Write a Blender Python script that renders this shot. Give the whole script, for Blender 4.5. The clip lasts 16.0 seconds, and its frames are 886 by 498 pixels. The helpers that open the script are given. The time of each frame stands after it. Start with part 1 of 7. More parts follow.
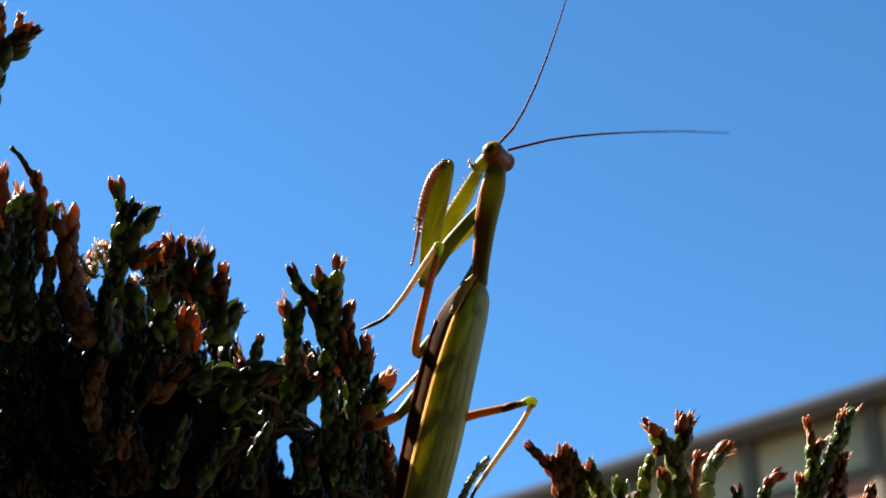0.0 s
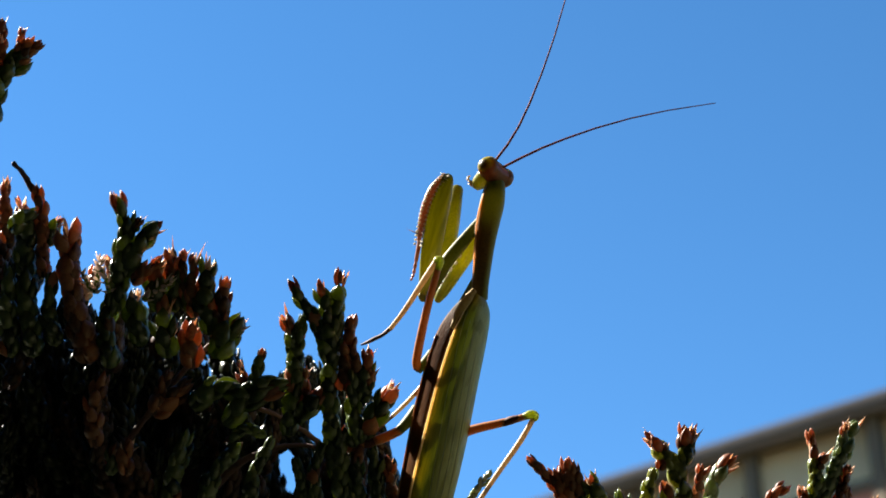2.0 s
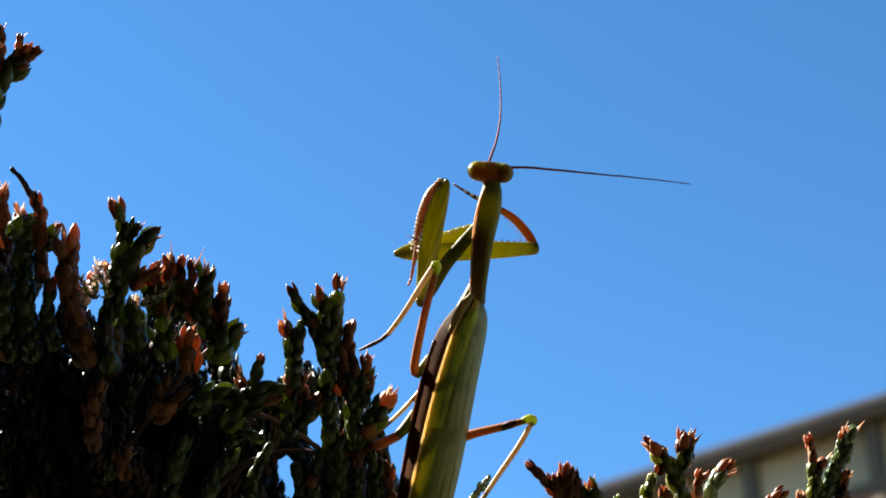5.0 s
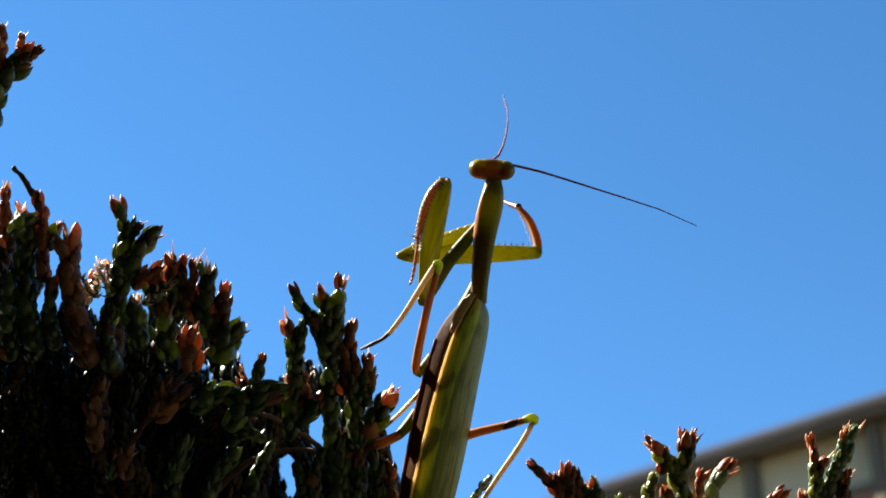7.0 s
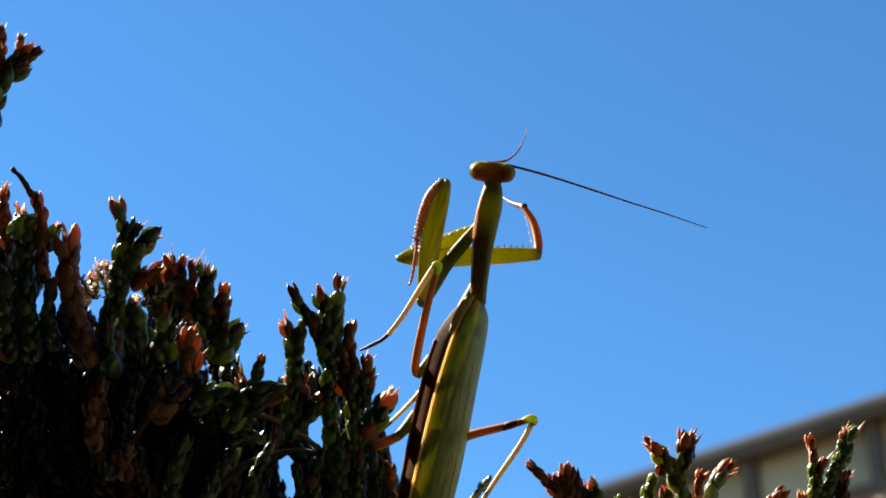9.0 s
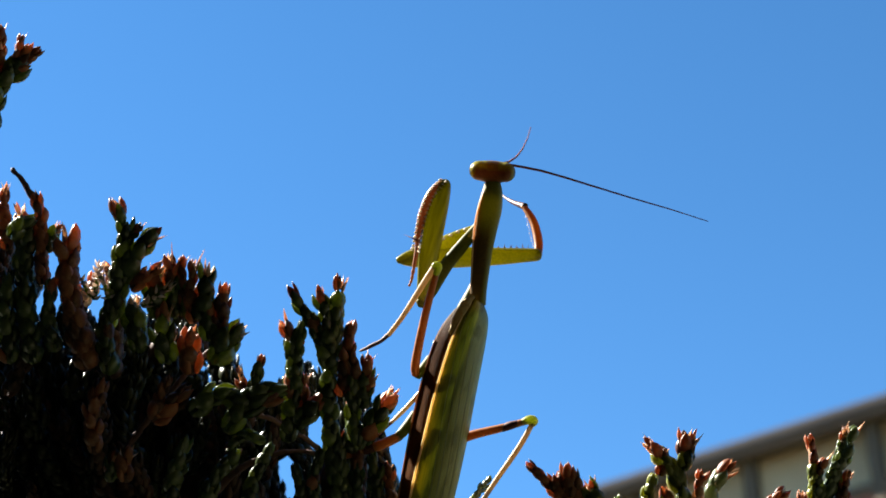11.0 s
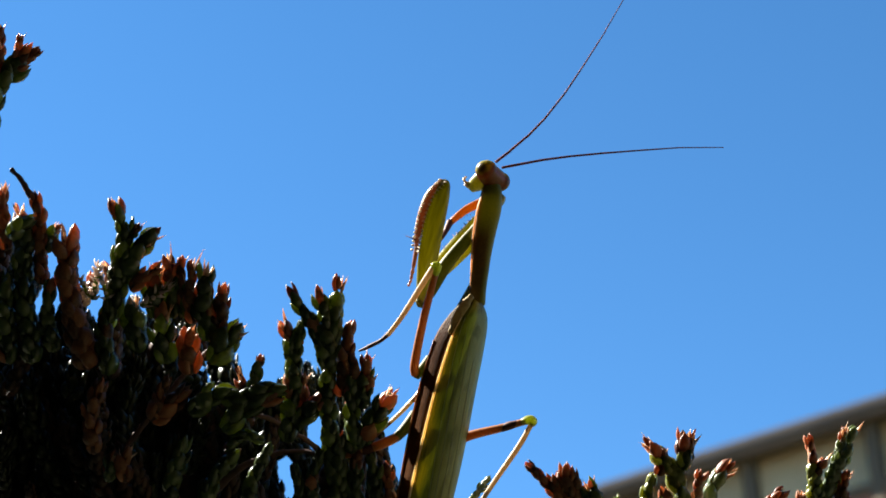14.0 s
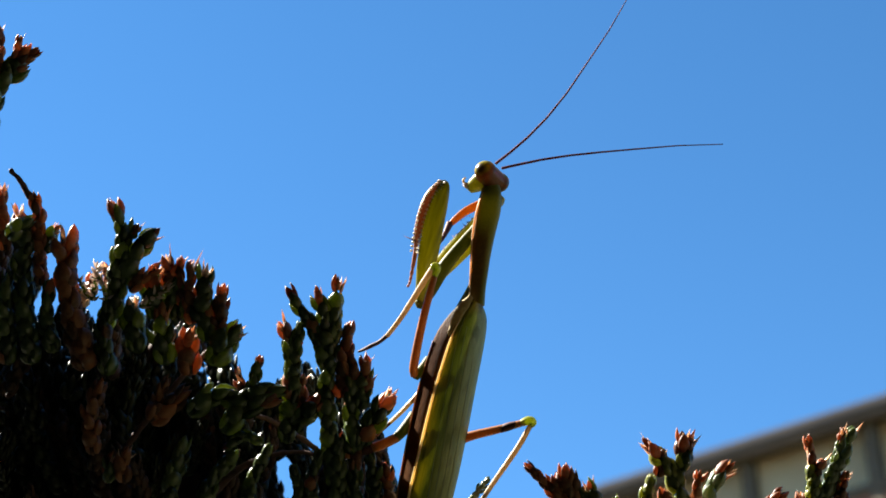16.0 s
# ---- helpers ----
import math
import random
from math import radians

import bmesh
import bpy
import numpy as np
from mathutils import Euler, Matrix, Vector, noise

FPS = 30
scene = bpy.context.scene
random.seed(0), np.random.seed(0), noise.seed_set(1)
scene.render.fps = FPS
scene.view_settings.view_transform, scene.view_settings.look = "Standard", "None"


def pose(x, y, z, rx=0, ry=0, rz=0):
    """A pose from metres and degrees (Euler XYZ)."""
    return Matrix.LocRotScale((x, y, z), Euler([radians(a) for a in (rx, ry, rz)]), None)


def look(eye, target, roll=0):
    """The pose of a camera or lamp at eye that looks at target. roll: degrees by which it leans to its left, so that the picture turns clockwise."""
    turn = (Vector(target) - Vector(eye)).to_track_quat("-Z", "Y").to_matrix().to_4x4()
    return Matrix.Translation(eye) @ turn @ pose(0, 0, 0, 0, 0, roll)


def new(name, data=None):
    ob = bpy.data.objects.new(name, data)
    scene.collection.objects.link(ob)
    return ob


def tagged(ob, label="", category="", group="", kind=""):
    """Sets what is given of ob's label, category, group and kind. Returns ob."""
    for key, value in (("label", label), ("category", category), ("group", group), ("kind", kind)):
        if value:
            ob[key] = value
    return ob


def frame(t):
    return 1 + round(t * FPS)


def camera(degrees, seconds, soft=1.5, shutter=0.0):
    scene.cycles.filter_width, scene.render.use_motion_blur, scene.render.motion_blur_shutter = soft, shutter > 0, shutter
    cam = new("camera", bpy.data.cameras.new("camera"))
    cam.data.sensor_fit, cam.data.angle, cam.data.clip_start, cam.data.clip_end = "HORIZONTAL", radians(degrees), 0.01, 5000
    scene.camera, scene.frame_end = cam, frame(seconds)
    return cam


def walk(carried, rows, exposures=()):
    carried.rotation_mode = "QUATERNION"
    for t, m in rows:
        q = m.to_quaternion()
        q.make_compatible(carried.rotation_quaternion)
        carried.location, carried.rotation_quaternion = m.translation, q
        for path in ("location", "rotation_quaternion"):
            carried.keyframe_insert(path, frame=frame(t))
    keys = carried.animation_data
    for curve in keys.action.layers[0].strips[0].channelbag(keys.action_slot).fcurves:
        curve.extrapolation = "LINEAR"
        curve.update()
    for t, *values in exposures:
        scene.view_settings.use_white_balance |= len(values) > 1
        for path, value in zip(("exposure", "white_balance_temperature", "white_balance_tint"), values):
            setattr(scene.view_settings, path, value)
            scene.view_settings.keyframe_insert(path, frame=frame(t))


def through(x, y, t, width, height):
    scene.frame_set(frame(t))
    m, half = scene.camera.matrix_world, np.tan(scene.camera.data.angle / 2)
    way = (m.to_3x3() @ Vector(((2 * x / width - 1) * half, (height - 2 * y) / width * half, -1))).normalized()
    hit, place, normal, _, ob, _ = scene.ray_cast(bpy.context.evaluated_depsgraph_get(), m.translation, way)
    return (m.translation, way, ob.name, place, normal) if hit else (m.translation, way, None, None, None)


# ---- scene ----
# ---- the camera and its way ----
DEPTH = 0.256                                  # from the lens to the insect
VIEW = pose(0, 0, 1.35, 120, 0, 0)             # the lens looks up by 30 degrees
STAND = VIEW @ Matrix.Translation((0, 0, -DEPTH))

cam = camera(30, 16.0, soft=1.7, shutter=0.5)
cam.data.dof.use_dof = True
cam.data.dof.focus_distance = DEPTH
cam.data.dof.aperture_fstop = 34


def held(x, y, rx, ry, rz):
    """A small shift in millimetres and a small turn in degrees of the hand-held lens."""
    return VIEW @ pose(x * 0.001, y * 0.001, 0, rx, ry, rz)


walk(cam, [
    (0, held(0.037, -0.184, -0.627, -0.047, 0.217)),
    (0.5, held(0.036, -0.151, -0.591, -0.051, 0.178)),
    (1, held(0.002, -0.093, -0.507, 0.006, 0.196)),
    (1.5, held(0.002, -0.029, -0.316, 0.079, 0.110)),
    (2, held(0.053, -0.020, -0.165, 0.015, 0.093)),
    (2.5, held(0.047, 0.028, -0.032, -0.051, 0.030)),
    (3, held(0.027, 0.062, -0.003, -0.082, 0.029)),
    (3.5, held(0.036, 0.063, 0.006, -0.089, -0.019)),
    (4, held(-0.018, 0.007, 0.002, -0.085, 0.007)),
    (6.5, held(-0.008, -0.005, 0.005, -0.001, -0.010)),
    (7, held(-0.004, 0.025, -0.035, 0.005, 0.017)),
    (7.5, held(0.015, -0.005, 0.005, -0.003, -0.012)),
    (8, held(0.000, 0.000, -0.000, 0.000, 0.000)),
    (8.5, held(-0.010, -0.003, 0.006, -0.031, -0.012)),
    (9, held(-0.018, 0.023, 0.001, -0.027, 0.002)),
    (11.5, held(-0.015, -0.003, 0.033, -0.030, -0.005)),
    (12, held(0.010, -0.003, 0.033, -0.030, -0.005)),
    (12.5, held(0.009, -0.001, 0.031, -0.028, 0.000)),
    (13, held(0.015, 0.022, -0.000, -0.026, 0.005)),
    (13.5, held(0.013, -0.002, 0.032, -0.028, -0.003)),
    (14, held(0.007, -0.000, 0.030, -0.055, 0.003)),
    (14.5, held(0.014, -0.002, 0.033, -0.056, -0.002)),
    (15, held(0.024, 0.009, 0.023, -0.052, 0.019)),
    (15.5, held(0.014, -0.002, 0.033, -0.056, -0.002)),
    (16, held(-0.004, 0.001, 0.059, -0.086, 0.007)),
])
scene.view_settings.exposure = 2.76

# ---- daylight ----
SUN_WAY = Vector((-0.64, 0.28, 0.715)).normalized()
world = bpy.data.worlds.new("daylight")
scene.world = world
world.use_nodes = True
wn = world.node_tree.nodes
sky = wn.new("ShaderNodeTexSky")
sky.sky_type = "NISHITA"
sky.sun_disc = False
sky.sun_elevation = math.asin(SUN_WAY.z)
sky.sun_rotation = math.atan2(SUN_WAY.x, SUN_WAY.y)
sky.altitude = 2200
sky.air_density = 0.9
sky.dust_density = 0.0
sky.ozone_density = 3.0
tone = wn.new("ShaderNodeHueSaturation")
tone.inputs["Saturation"].default_value = 1.205
tone.inputs["Hue"].default_value = 0.494
world.node_tree.links.new(sky.outputs[0], tone.inputs["Color"])
world.node_tree.links.new(tone.outputs[0], wn["Background"].inputs["Color"])
wn["Background"].inputs["Strength"].default_value = 0.0390
sun_data = bpy.data.lights.new("sun", "SUN")
sun_data.energy, sun_data.angle, sun_data.color = 5.0, radians(0.5), (1.0, 0.94, 0.84)
sun = new("sun", sun_data)
sun.matrix_world = look(SUN_WAY * 50, (0, 0, 0))


# ---- materials ----
def material(name, dark, light, rough=0.5, grain=900.0, bump=0.15, thin=0.0, thin_tint=None, vary="noise", spec=0.5, blotch=120.0, coat=0.0, stretch=None):
    """A surface between two base colours, in two scales of variation; thin: the share of light that shines through."""
    m = bpy.data.materials.new(name)
    m.use_nodes = True
    n, l = m.node_tree.nodes, m.node_tree.links
    b = n["Principled BSDF"]
    b.inputs["Roughness"].default_value = rough
    b.inputs["Specular IOR Level"].default_value = spec
    b.inputs["Coat Weight"].default_value = coat
    b.inputs["Coat Roughness"].default_value = 0.2
    place = n.new("ShaderNodeTexCoord")
    where = n.new("ShaderNodeNewGeometry")
    src = place.outputs["Object"] if vary == "noise" else where.outputs["Position"]
    if stretch:
        turn = n.new("ShaderNodeMapping")
        turn.inputs["Rotation"].default_value = (0, 0, radians(-14))
        turn.vector_type = "TEXTURE"
        turn.inputs["Scale"].default_value = (1 / stretch[0], 1 / stretch[1], 1.0)
        l.new(src, turn.inputs["Vector"])
        src = turn.outputs["Vector"]
    fine, broad = n.new("ShaderNodeTexNoise"), n.new("ShaderNodeTexNoise")
    fine.inputs["Scale"].default_value, fine.inputs["Detail"].default_value = grain, 4
    broad.inputs["Scale"].default_value, broad.inputs["Detail"].default_value = blotch, 3
    l.new(src, fine.inputs["Vector"])
    l.new(src, broad.inputs["Vector"])
    add = n.new("ShaderNodeMath")
    add.operation = "MULTIPLY_ADD"
    add.inputs[1].default_value = 0.45
    l.new(fine.outputs["Fac"], add.inputs[0])
    if vary == "noise":
        half = n.new("ShaderNodeMath")
        half.operation = "MULTIPLY"
        half.inputs[1].default_value = 0.55
        l.new(broad.outputs["Fac"], half.inputs[0])
        l.new(half.outputs[0], add.inputs[2])
    else:
        if vary == "object":
            rnd = n.new("ShaderNodeObjectInfo").outputs["Random"]
        else:
            rnd = where.outputs["Random Per Island"]
        half = n.new("ShaderNodeMath")
        half.operation = "MULTIPLY"
        half.inputs[1].default_value = 0.55
        l.new(rnd, half.inputs[0])
        l.new(half.outputs[0], add.inputs[2])
    ramp = n.new("ShaderNodeValToRGB")
    ramp.color_ramp.elements[0].color, ramp.color_ramp.elements[1].color = (*dark, 1), (*light, 1)
    ramp.color_ramp.elements[0].position, ramp.color_ramp.elements[1].position = 0.25, 0.75
    l.new(add.outputs[0], ramp.inputs["Fac"])
    l.new(ramp.outputs[0], b.inputs["Base Color"])
    relief = n.new("ShaderNodeBump")
    relief.inputs["Strength"].default_value = bump
    relief.inputs["Distance"].default_value = 0.3 / grain
    l.new(fine.outputs["Fac"], relief.inputs["Height"])
    l.new(relief.outputs[0], b.inputs["Normal"])
    if thin:
        t = n.new("ShaderNodeBsdfTranslucent")
        mix = n.new("ShaderNodeMixShader")
        mix.inputs[0].default_value = thin
        if thin_tint:
            tint = n.new("ShaderNodeMix")
            tint.data_type, tint.blend_type = "RGBA", "MULTIPLY"
            tint.inputs["Factor"].default_value = 1.0
            tint.inputs["B"].default_value = (*thin_tint, 1)
            l.new(ramp.outputs[0], tint.inputs["A"])
            l.new(tint.outputs["Result"], t.inputs["Color"])
        else:
            l.new(ramp.outputs[0], t.inputs["Color"])
        l.new(b.outputs[0], mix.inputs[1])
        l.new(t.outputs[0], mix.inputs[2])
        l.new(mix.outputs[0], n["Material Output"].inputs["Surface"])
    return m


LEAF = material("scale_leaf_green", (0.028, 0.043, 0.015), (0.120, 0.156, 0.056), 0.24, 1500, 0.9, 0.48, (2.4, 2.1, 0.7), "object", coat=0.5)
LEAF_GREY = material("scale_leaf_grey_green", (0.100, 0.128, 0.064), (0.260, 0.295, 0.180), 0.30, 1500, 0.8, 0.40, (1.9, 1.9, 0.9), "object", coat=0.4)
# a paler olive leaf colour for some sprigs of the right shrub
LEAF_OLIVE = material("scale_leaf_light_olive", (0.090, 0.110, 0.022), (0.250, 0.270, 0.068), 0.28, 1500, 0.9, 0.48, (2.0, 1.8, 0.7), "object", coat=0.4)
LEAF_BROWN = material("scale_leaf_withered", (0.085, 0.031, 0.014), (0.390, 0.170, 0.080), 0.42, 1500, 0.7, 0.45, (1.6, 1.35, 1.1), "object")
LEAF_TIP = material("scale_leaf_dry_tip", (0.500, 0.285, 0.160), (0.820, 0.640, 0.460), 0.42, 1500, 0.9, 0.5, (1.2, 1.1, 1.0), "object")
# dry leaves with the white of full sun put into the base colour
LEAF_PALE = material("scale_leaf_sunlit_pale", (0.420, 0.330, 0.270), (0.760, 0.680, 0.600), 0.4, 1500, 0.9, 0.5, (1.1, 1.0, 0.95), "object", coat=0.3)
# darker copies of the leaf colours: the crown's inner shade is in them
LEAF_SHADED = material("shade_tinted_inner_leaves", (0.004, 0.006, 0.002), (0.020, 0.026, 0.008), 0.34, 1200, 0.3, 0.3, (3.0, 2.6, 0.8), "island", coat=0.3, spec=0.25)
LEAF_SHADED_DRY = material("shade_tinted_dry_leaves", (0.018, 0.007, 0.004), (0.070, 0.026, 0.012), 0.5, 1200, 0.3, 0.25, (1.6, 1.1, 0.8), "island")
BARK = material("reddish_bark", (0.030, 0.012, 0.008), (0.110, 0.046, 0.028), 0.8, 900, 0.8)
EARTH = material("garden_soil_and_grass", (0.022, 0.022, 0.010), (0.062, 0.062, 0.026), 0.9, 30, 0.6, blotch=1.5)

# dark brown of the added surfaces that keep fill light out
BLOCKER = material("dark_brown_blocker", (0.035, 0.024, 0.016), (0.085, 0.058, 0.038), 0.75, 30, 0.4, blotch=3, stretch=(1.0, 0.1))

CUTICLE = material("green_cuticle", (0.070, 0.084, 0.006), (0.270, 0.255, 0.026), 0.28, 2500, 0.4, 0.48, (2.2, 2.0, 0.7), blotch=230, coat=0.5)
CUTICLE_STRIPED = material("striped_green_cuticle", (0.030, 0.040, 0.004), (0.250, 0.240, 0.024), 0.26, 1800, 0.3, 0.46, (2.2, 2.0, 0.7), blotch=520, coat=0.3, stretch=(1.0, 0.12))
CUTICLE_OLIVE = material("olive_cuticle", (0.050, 0.060, 0.010), (0.135, 0.138, 0.024), 0.5, 2500, 0.3, 0.22, (2.2, 2.1, 0.7), blotch=220, spec=0.12)
CUTICLE_EDGE = material("sunlit_cuticle_edge", (0.500, 0.330, 0.180), (0.760, 0.600, 0.400), 0.4, 2500, 0.2, 0.4, (1.4, 1.1, 0.8), blotch=260)
LEG_ORANGE = material("orange_brown_leg", (0.220, 0.085, 0.022), (0.420, 0.180, 0.050), 0.36, 2500, 0.4, 0.32, (1.25, 1.2, 0.9), blotch=400)
LEG_PALE = material("pale_tan_leg", (0.340, 0.225, 0.105), (0.540, 0.400, 0.220), 0.4, 2500, 0.3, 0.4, (1.1, 1.1, 1.1), blotch=400)
LEG_DARK = material("dark_brown_leg", (0.040, 0.014, 0.010), (0.110, 0.038, 0.024), 0.65, 2500, 0.3, spec=0.2)
KNEE = material("lime_green_knee", (0.200, 0.220, 0.036), (0.380, 0.400, 0.080), 0.3, 2500, 0.3, 0.5, (1.8, 1.8, 1.0), coat=0.3)
LEG_RUST = material("rust_brown_foot", (0.050, 0.017, 0.010), (0.130, 0.045, 0.022), 0.45, 2500, 0.3, 0.3, (1.3, 1.1, 0.9), spec=0.2)
LEG_RED = material("spined_red_brown_leg", (0.220, 0.085, 0.035), (0.440, 0.210, 0.100), 0.34, 2500, 0.5, 0.3, (1.25, 1.15, 1.0))
LEG_FIRE = material("fiery_orange_leg", (0.270, 0.105, 0.012), (0.430, 0.190, 0.026), 0.34, 2500, 0.4, 0.46, (1.45, 1.2, 0.6), blotch=300)
SPINE = material("pale_spine", (0.520, 0.430, 0.300), (0.820, 0.760, 0.620), 0.3, 2500, 0.1, 0.35)
HORN = material("antenna_red_brown", (0.110, 0.035, 0.036), (0.230, 0.085, 0.078), 0.7, 3000, 0.3, 0.25, (1.3, 1.0, 0.9), spec=0.08)
WING_ROOT = material("pale_beige_wing_root", (0.170, 0.120, 0.042), (0.440, 0.330, 0.150), 0.6, 2500, 0.9, 0.15, spec=0.15)
VEIN = material("yellow_wing_vein", (0.700, 0.500, 0.190), (0.900, 0.740, 0.400), 0.3, 2500, 0.1, 0.5, (1.1, 1.05, 0.95))
VEIN_FAINT = material("pale_wing_vein", (0.290, 0.320, 0.190), (0.380, 0.410, 0.270), 0.4, 2500, 0.1, 0.3)
ABDOMEN = material("dark_green_abdomen", (0.040, 0.045, 0.012), (0.100, 0.095, 0.030), 0.42, 2500, 0.3, blotch=260)

STUCCO = material("beige_render", (0.580, 0.400, 0.210), (0.800, 0.580, 0.320), 0.9, 60, 0.4, blotch=1.3)
FASCIA = material("weathered_grey_paint", (0.075, 0.062, 0.056), (0.135, 0.112, 0.098), 0.9, 40, 0.3, blotch=3, spec=0.05)
GUTTER = material("weathered_zinc_edge", (0.044, 0.040, 0.039), (0.070, 0.064, 0.062), 0.9, 40, 0.2, blotch=3, spec=0.05)
POST = material("dark_grey_timber", (0.080, 0.064, 0.046), (0.125, 0.102, 0.076), 0.8, 40, 0.4, blotch=4, spec=0.05)
TILE = material("grey_roof_tile", (0.160, 0.140, 0.130), (0.260, 0.230, 0.210), 0.8, 25, 0.5, blotch=2, vary="object")
BRICK = material("red_brick", (0.260, 0.100, 0.060), (0.420, 0.190, 0.120), 0.85, 60, 0.5, vary="object")


class Nodes:
    """A short way to write the sums of a material."""

    def __init__(self, name, rough, spec, coat=0.0):
        self.mat = bpy.data.materials.new(name)
        self.mat.use_nodes = True
        self.n, self.l = self.mat.node_tree.nodes, self.mat.node_tree.links
        self.skin = self.n["Principled BSDF"]
        self.skin.inputs["Roughness"].default_value = rough
        self.skin.inputs["Specular IOR Level"].default_value = spec
        self.skin.inputs["Coat Weight"].default_value = coat
        self.skin.inputs["Coat Roughness"].default_value = 0.2

    def put(self, socket, value):
        if isinstance(value, (int, float)):
            socket.default_value = value
        elif isinstance(value, tuple):
            socket.default_value = (*value, 1.0) if len(value) == 3 and len(socket.default_value) == 4 else value
        else:
            self.l.new(value, socket)

    def sums(self, kind, a, b=0.0, c=0.0):
        node = self.n.new("ShaderNodeMath")
        node.operation = kind
        for socket, value in zip(node.inputs, (a, b, c)):
            self.put(socket, value)
        return node.outputs[0]

    def ease(self, value, low, high):
        """0 below low, 1 above high, smooth between; or the other way round where low is the greater."""
        node = self.n.new("ShaderNodeMapRange")
        node.interpolation_type = "SMOOTHSTEP"
        turned = low > high
        self.put(node.inputs["Value"], value)
        node.inputs["From Min"].default_value, node.inputs["From Max"].default_value = min(low, high), max(low, high)
        node.inputs["To Min"].default_value, node.inputs["To Max"].default_value = (1.0, 0.0) if turned else (0.0, 1.0)
        return node.outputs["Result"]

    def blend(self, share, a, b, kind="MIX"):
        node = self.n.new("ShaderNodeMix")
        node.data_type, node.blend_type = "RGBA", kind
        self.put(node.inputs["Factor"], share)
        self.put(node.inputs["A"], a)
        self.put(node.inputs["B"], b)
        return node.outputs["Result"]

    def grain(self, where, scale, detail=4, stretch=(1, 1, 1)):
        fit = self.n.new("ShaderNodeMapping")
        fit.inputs["Scale"].default_value = stretch
        self.l.new(where, fit.inputs["Vector"])
        node = self.n.new("ShaderNodeTexNoise")
        node.inputs["Scale"].default_value, node.inputs["Detail"].default_value = scale, detail
        self.l.new(fit.outputs[0], node.inputs["Vector"])
        return node.outputs["Fac"]

    def ramp(self, value, stops):
        node = self.n.new("ShaderNodeValToRGB")
        while len(node.color_ramp.elements) < len(stops):
            node.color_ramp.elements.new(0.5)
        for e, (at, colour) in zip(node.color_ramp.elements, stops):
            e.position, e.color = at, (*colour, 1)
        self.put(node.inputs[0], value)
        return node.outputs["Color"]

    def finish(self, colour, height, bump, thin, tint):
        """The skin in its colour with fine relief; thin: the share of light that shines through."""
        self.put(self.skin.inputs["Base Color"], colour)
        relief = self.n.new("ShaderNodeBump")
        relief.inputs["Strength"].default_value, relief.inputs["Distance"].default_value = bump, 0.00012
        self.l.new(height, relief.inputs["Height"])
        self.l.new(relief.outputs[0], self.skin.inputs["Normal"])
        through, mix = self.n.new("ShaderNodeBsdfTranslucent"), self.n.new("ShaderNodeMixShader")
        self.put(through.inputs["Color"], self.blend(1.0, colour, tint, "MULTIPLY"))
        mix.inputs[0].default_value = thin
        self.l.new(self.skin.outputs[0], mix.inputs[1])
        self.l.new(through.outputs[0], mix.inputs[2])
        self.l.new(mix.outputs[0], self.n["Material Output"].inputs["Surface"])
        return self.mat

    def axes(self, output):
        """The mapped place, and its three coordinates."""
        place = self.n.new("ShaderNodeTexCoord").outputs[output]
        cut = self.n.new("ShaderNodeSeparateXYZ")
        self.l.new(place, cut.inputs[0])
        return place, cut.outputs[0], cut.outputs[1], cut.outputs[2]


def wing_skin():
    """Green forewing: yellow and olive along the ridge, pale grey-green with fine slanting veins towards the edge."""
    w = Nodes("green_forewing", 0.42, 0.12)
    place, u, v, _ = w.axes("UV")
    cloud = w.grain(place, 5.0, 3, (2.0, 1.0, 1.0))
    lines = w.grain(place, 16.0, 3, (0.35, 5.0, 1.0))
    across = w.sums("ADD", v, w.sums("MULTIPLY_ADD", cloud, 0.30, -0.15))
    colour = w.ramp(across, ((0.0, (0.240, 0.190, 0.020)), (0.08, (0.160, 0.150, 0.018)), (0.26, (0.105, 0.118, 0.020)), (0.46, (0.150, 0.166, 0.034)), (0.70, (0.285, 0.300, 0.110)), (1.0, (0.315, 0.335, 0.150))))
    colour = w.blend(w.ease(w.sums("ADD", u, w.sums("MULTIPLY", v, 0.05)), 0.16, 0.03), colour, (0.175, 0.140, 0.040))
    # light shining through the lower wing, put in as a yellower colour
    low = w.sums("MULTIPLY", w.ease(u, 0.42, 0.62), w.ease(v, 0.42, 0.12))
    colour = w.blend(w.sums("MULTIPLY", low, w.ease(cloud, 0.38, 0.56)), colour, (0.270, 0.240, 0.024))
    colour = w.blend(w.ease(lines, 0.42, 0.66), colour, w.blend(1.0, colour, (1.45, 1.40, 1.35), "MULTIPLY"))
    # darkened patches put the abdomen's shadow into the colour
    colour = w.blend(w.sums("MULTIPLY", w.ease(cloud, 0.47, 0.36), 0.55), colour, w.blend(1.0, colour, (0.45, 0.48, 0.40), "MULTIPLY"))
    return w.finish(colour, lines, 0.5, 0.22, (1.5, 1.55, 1.05))


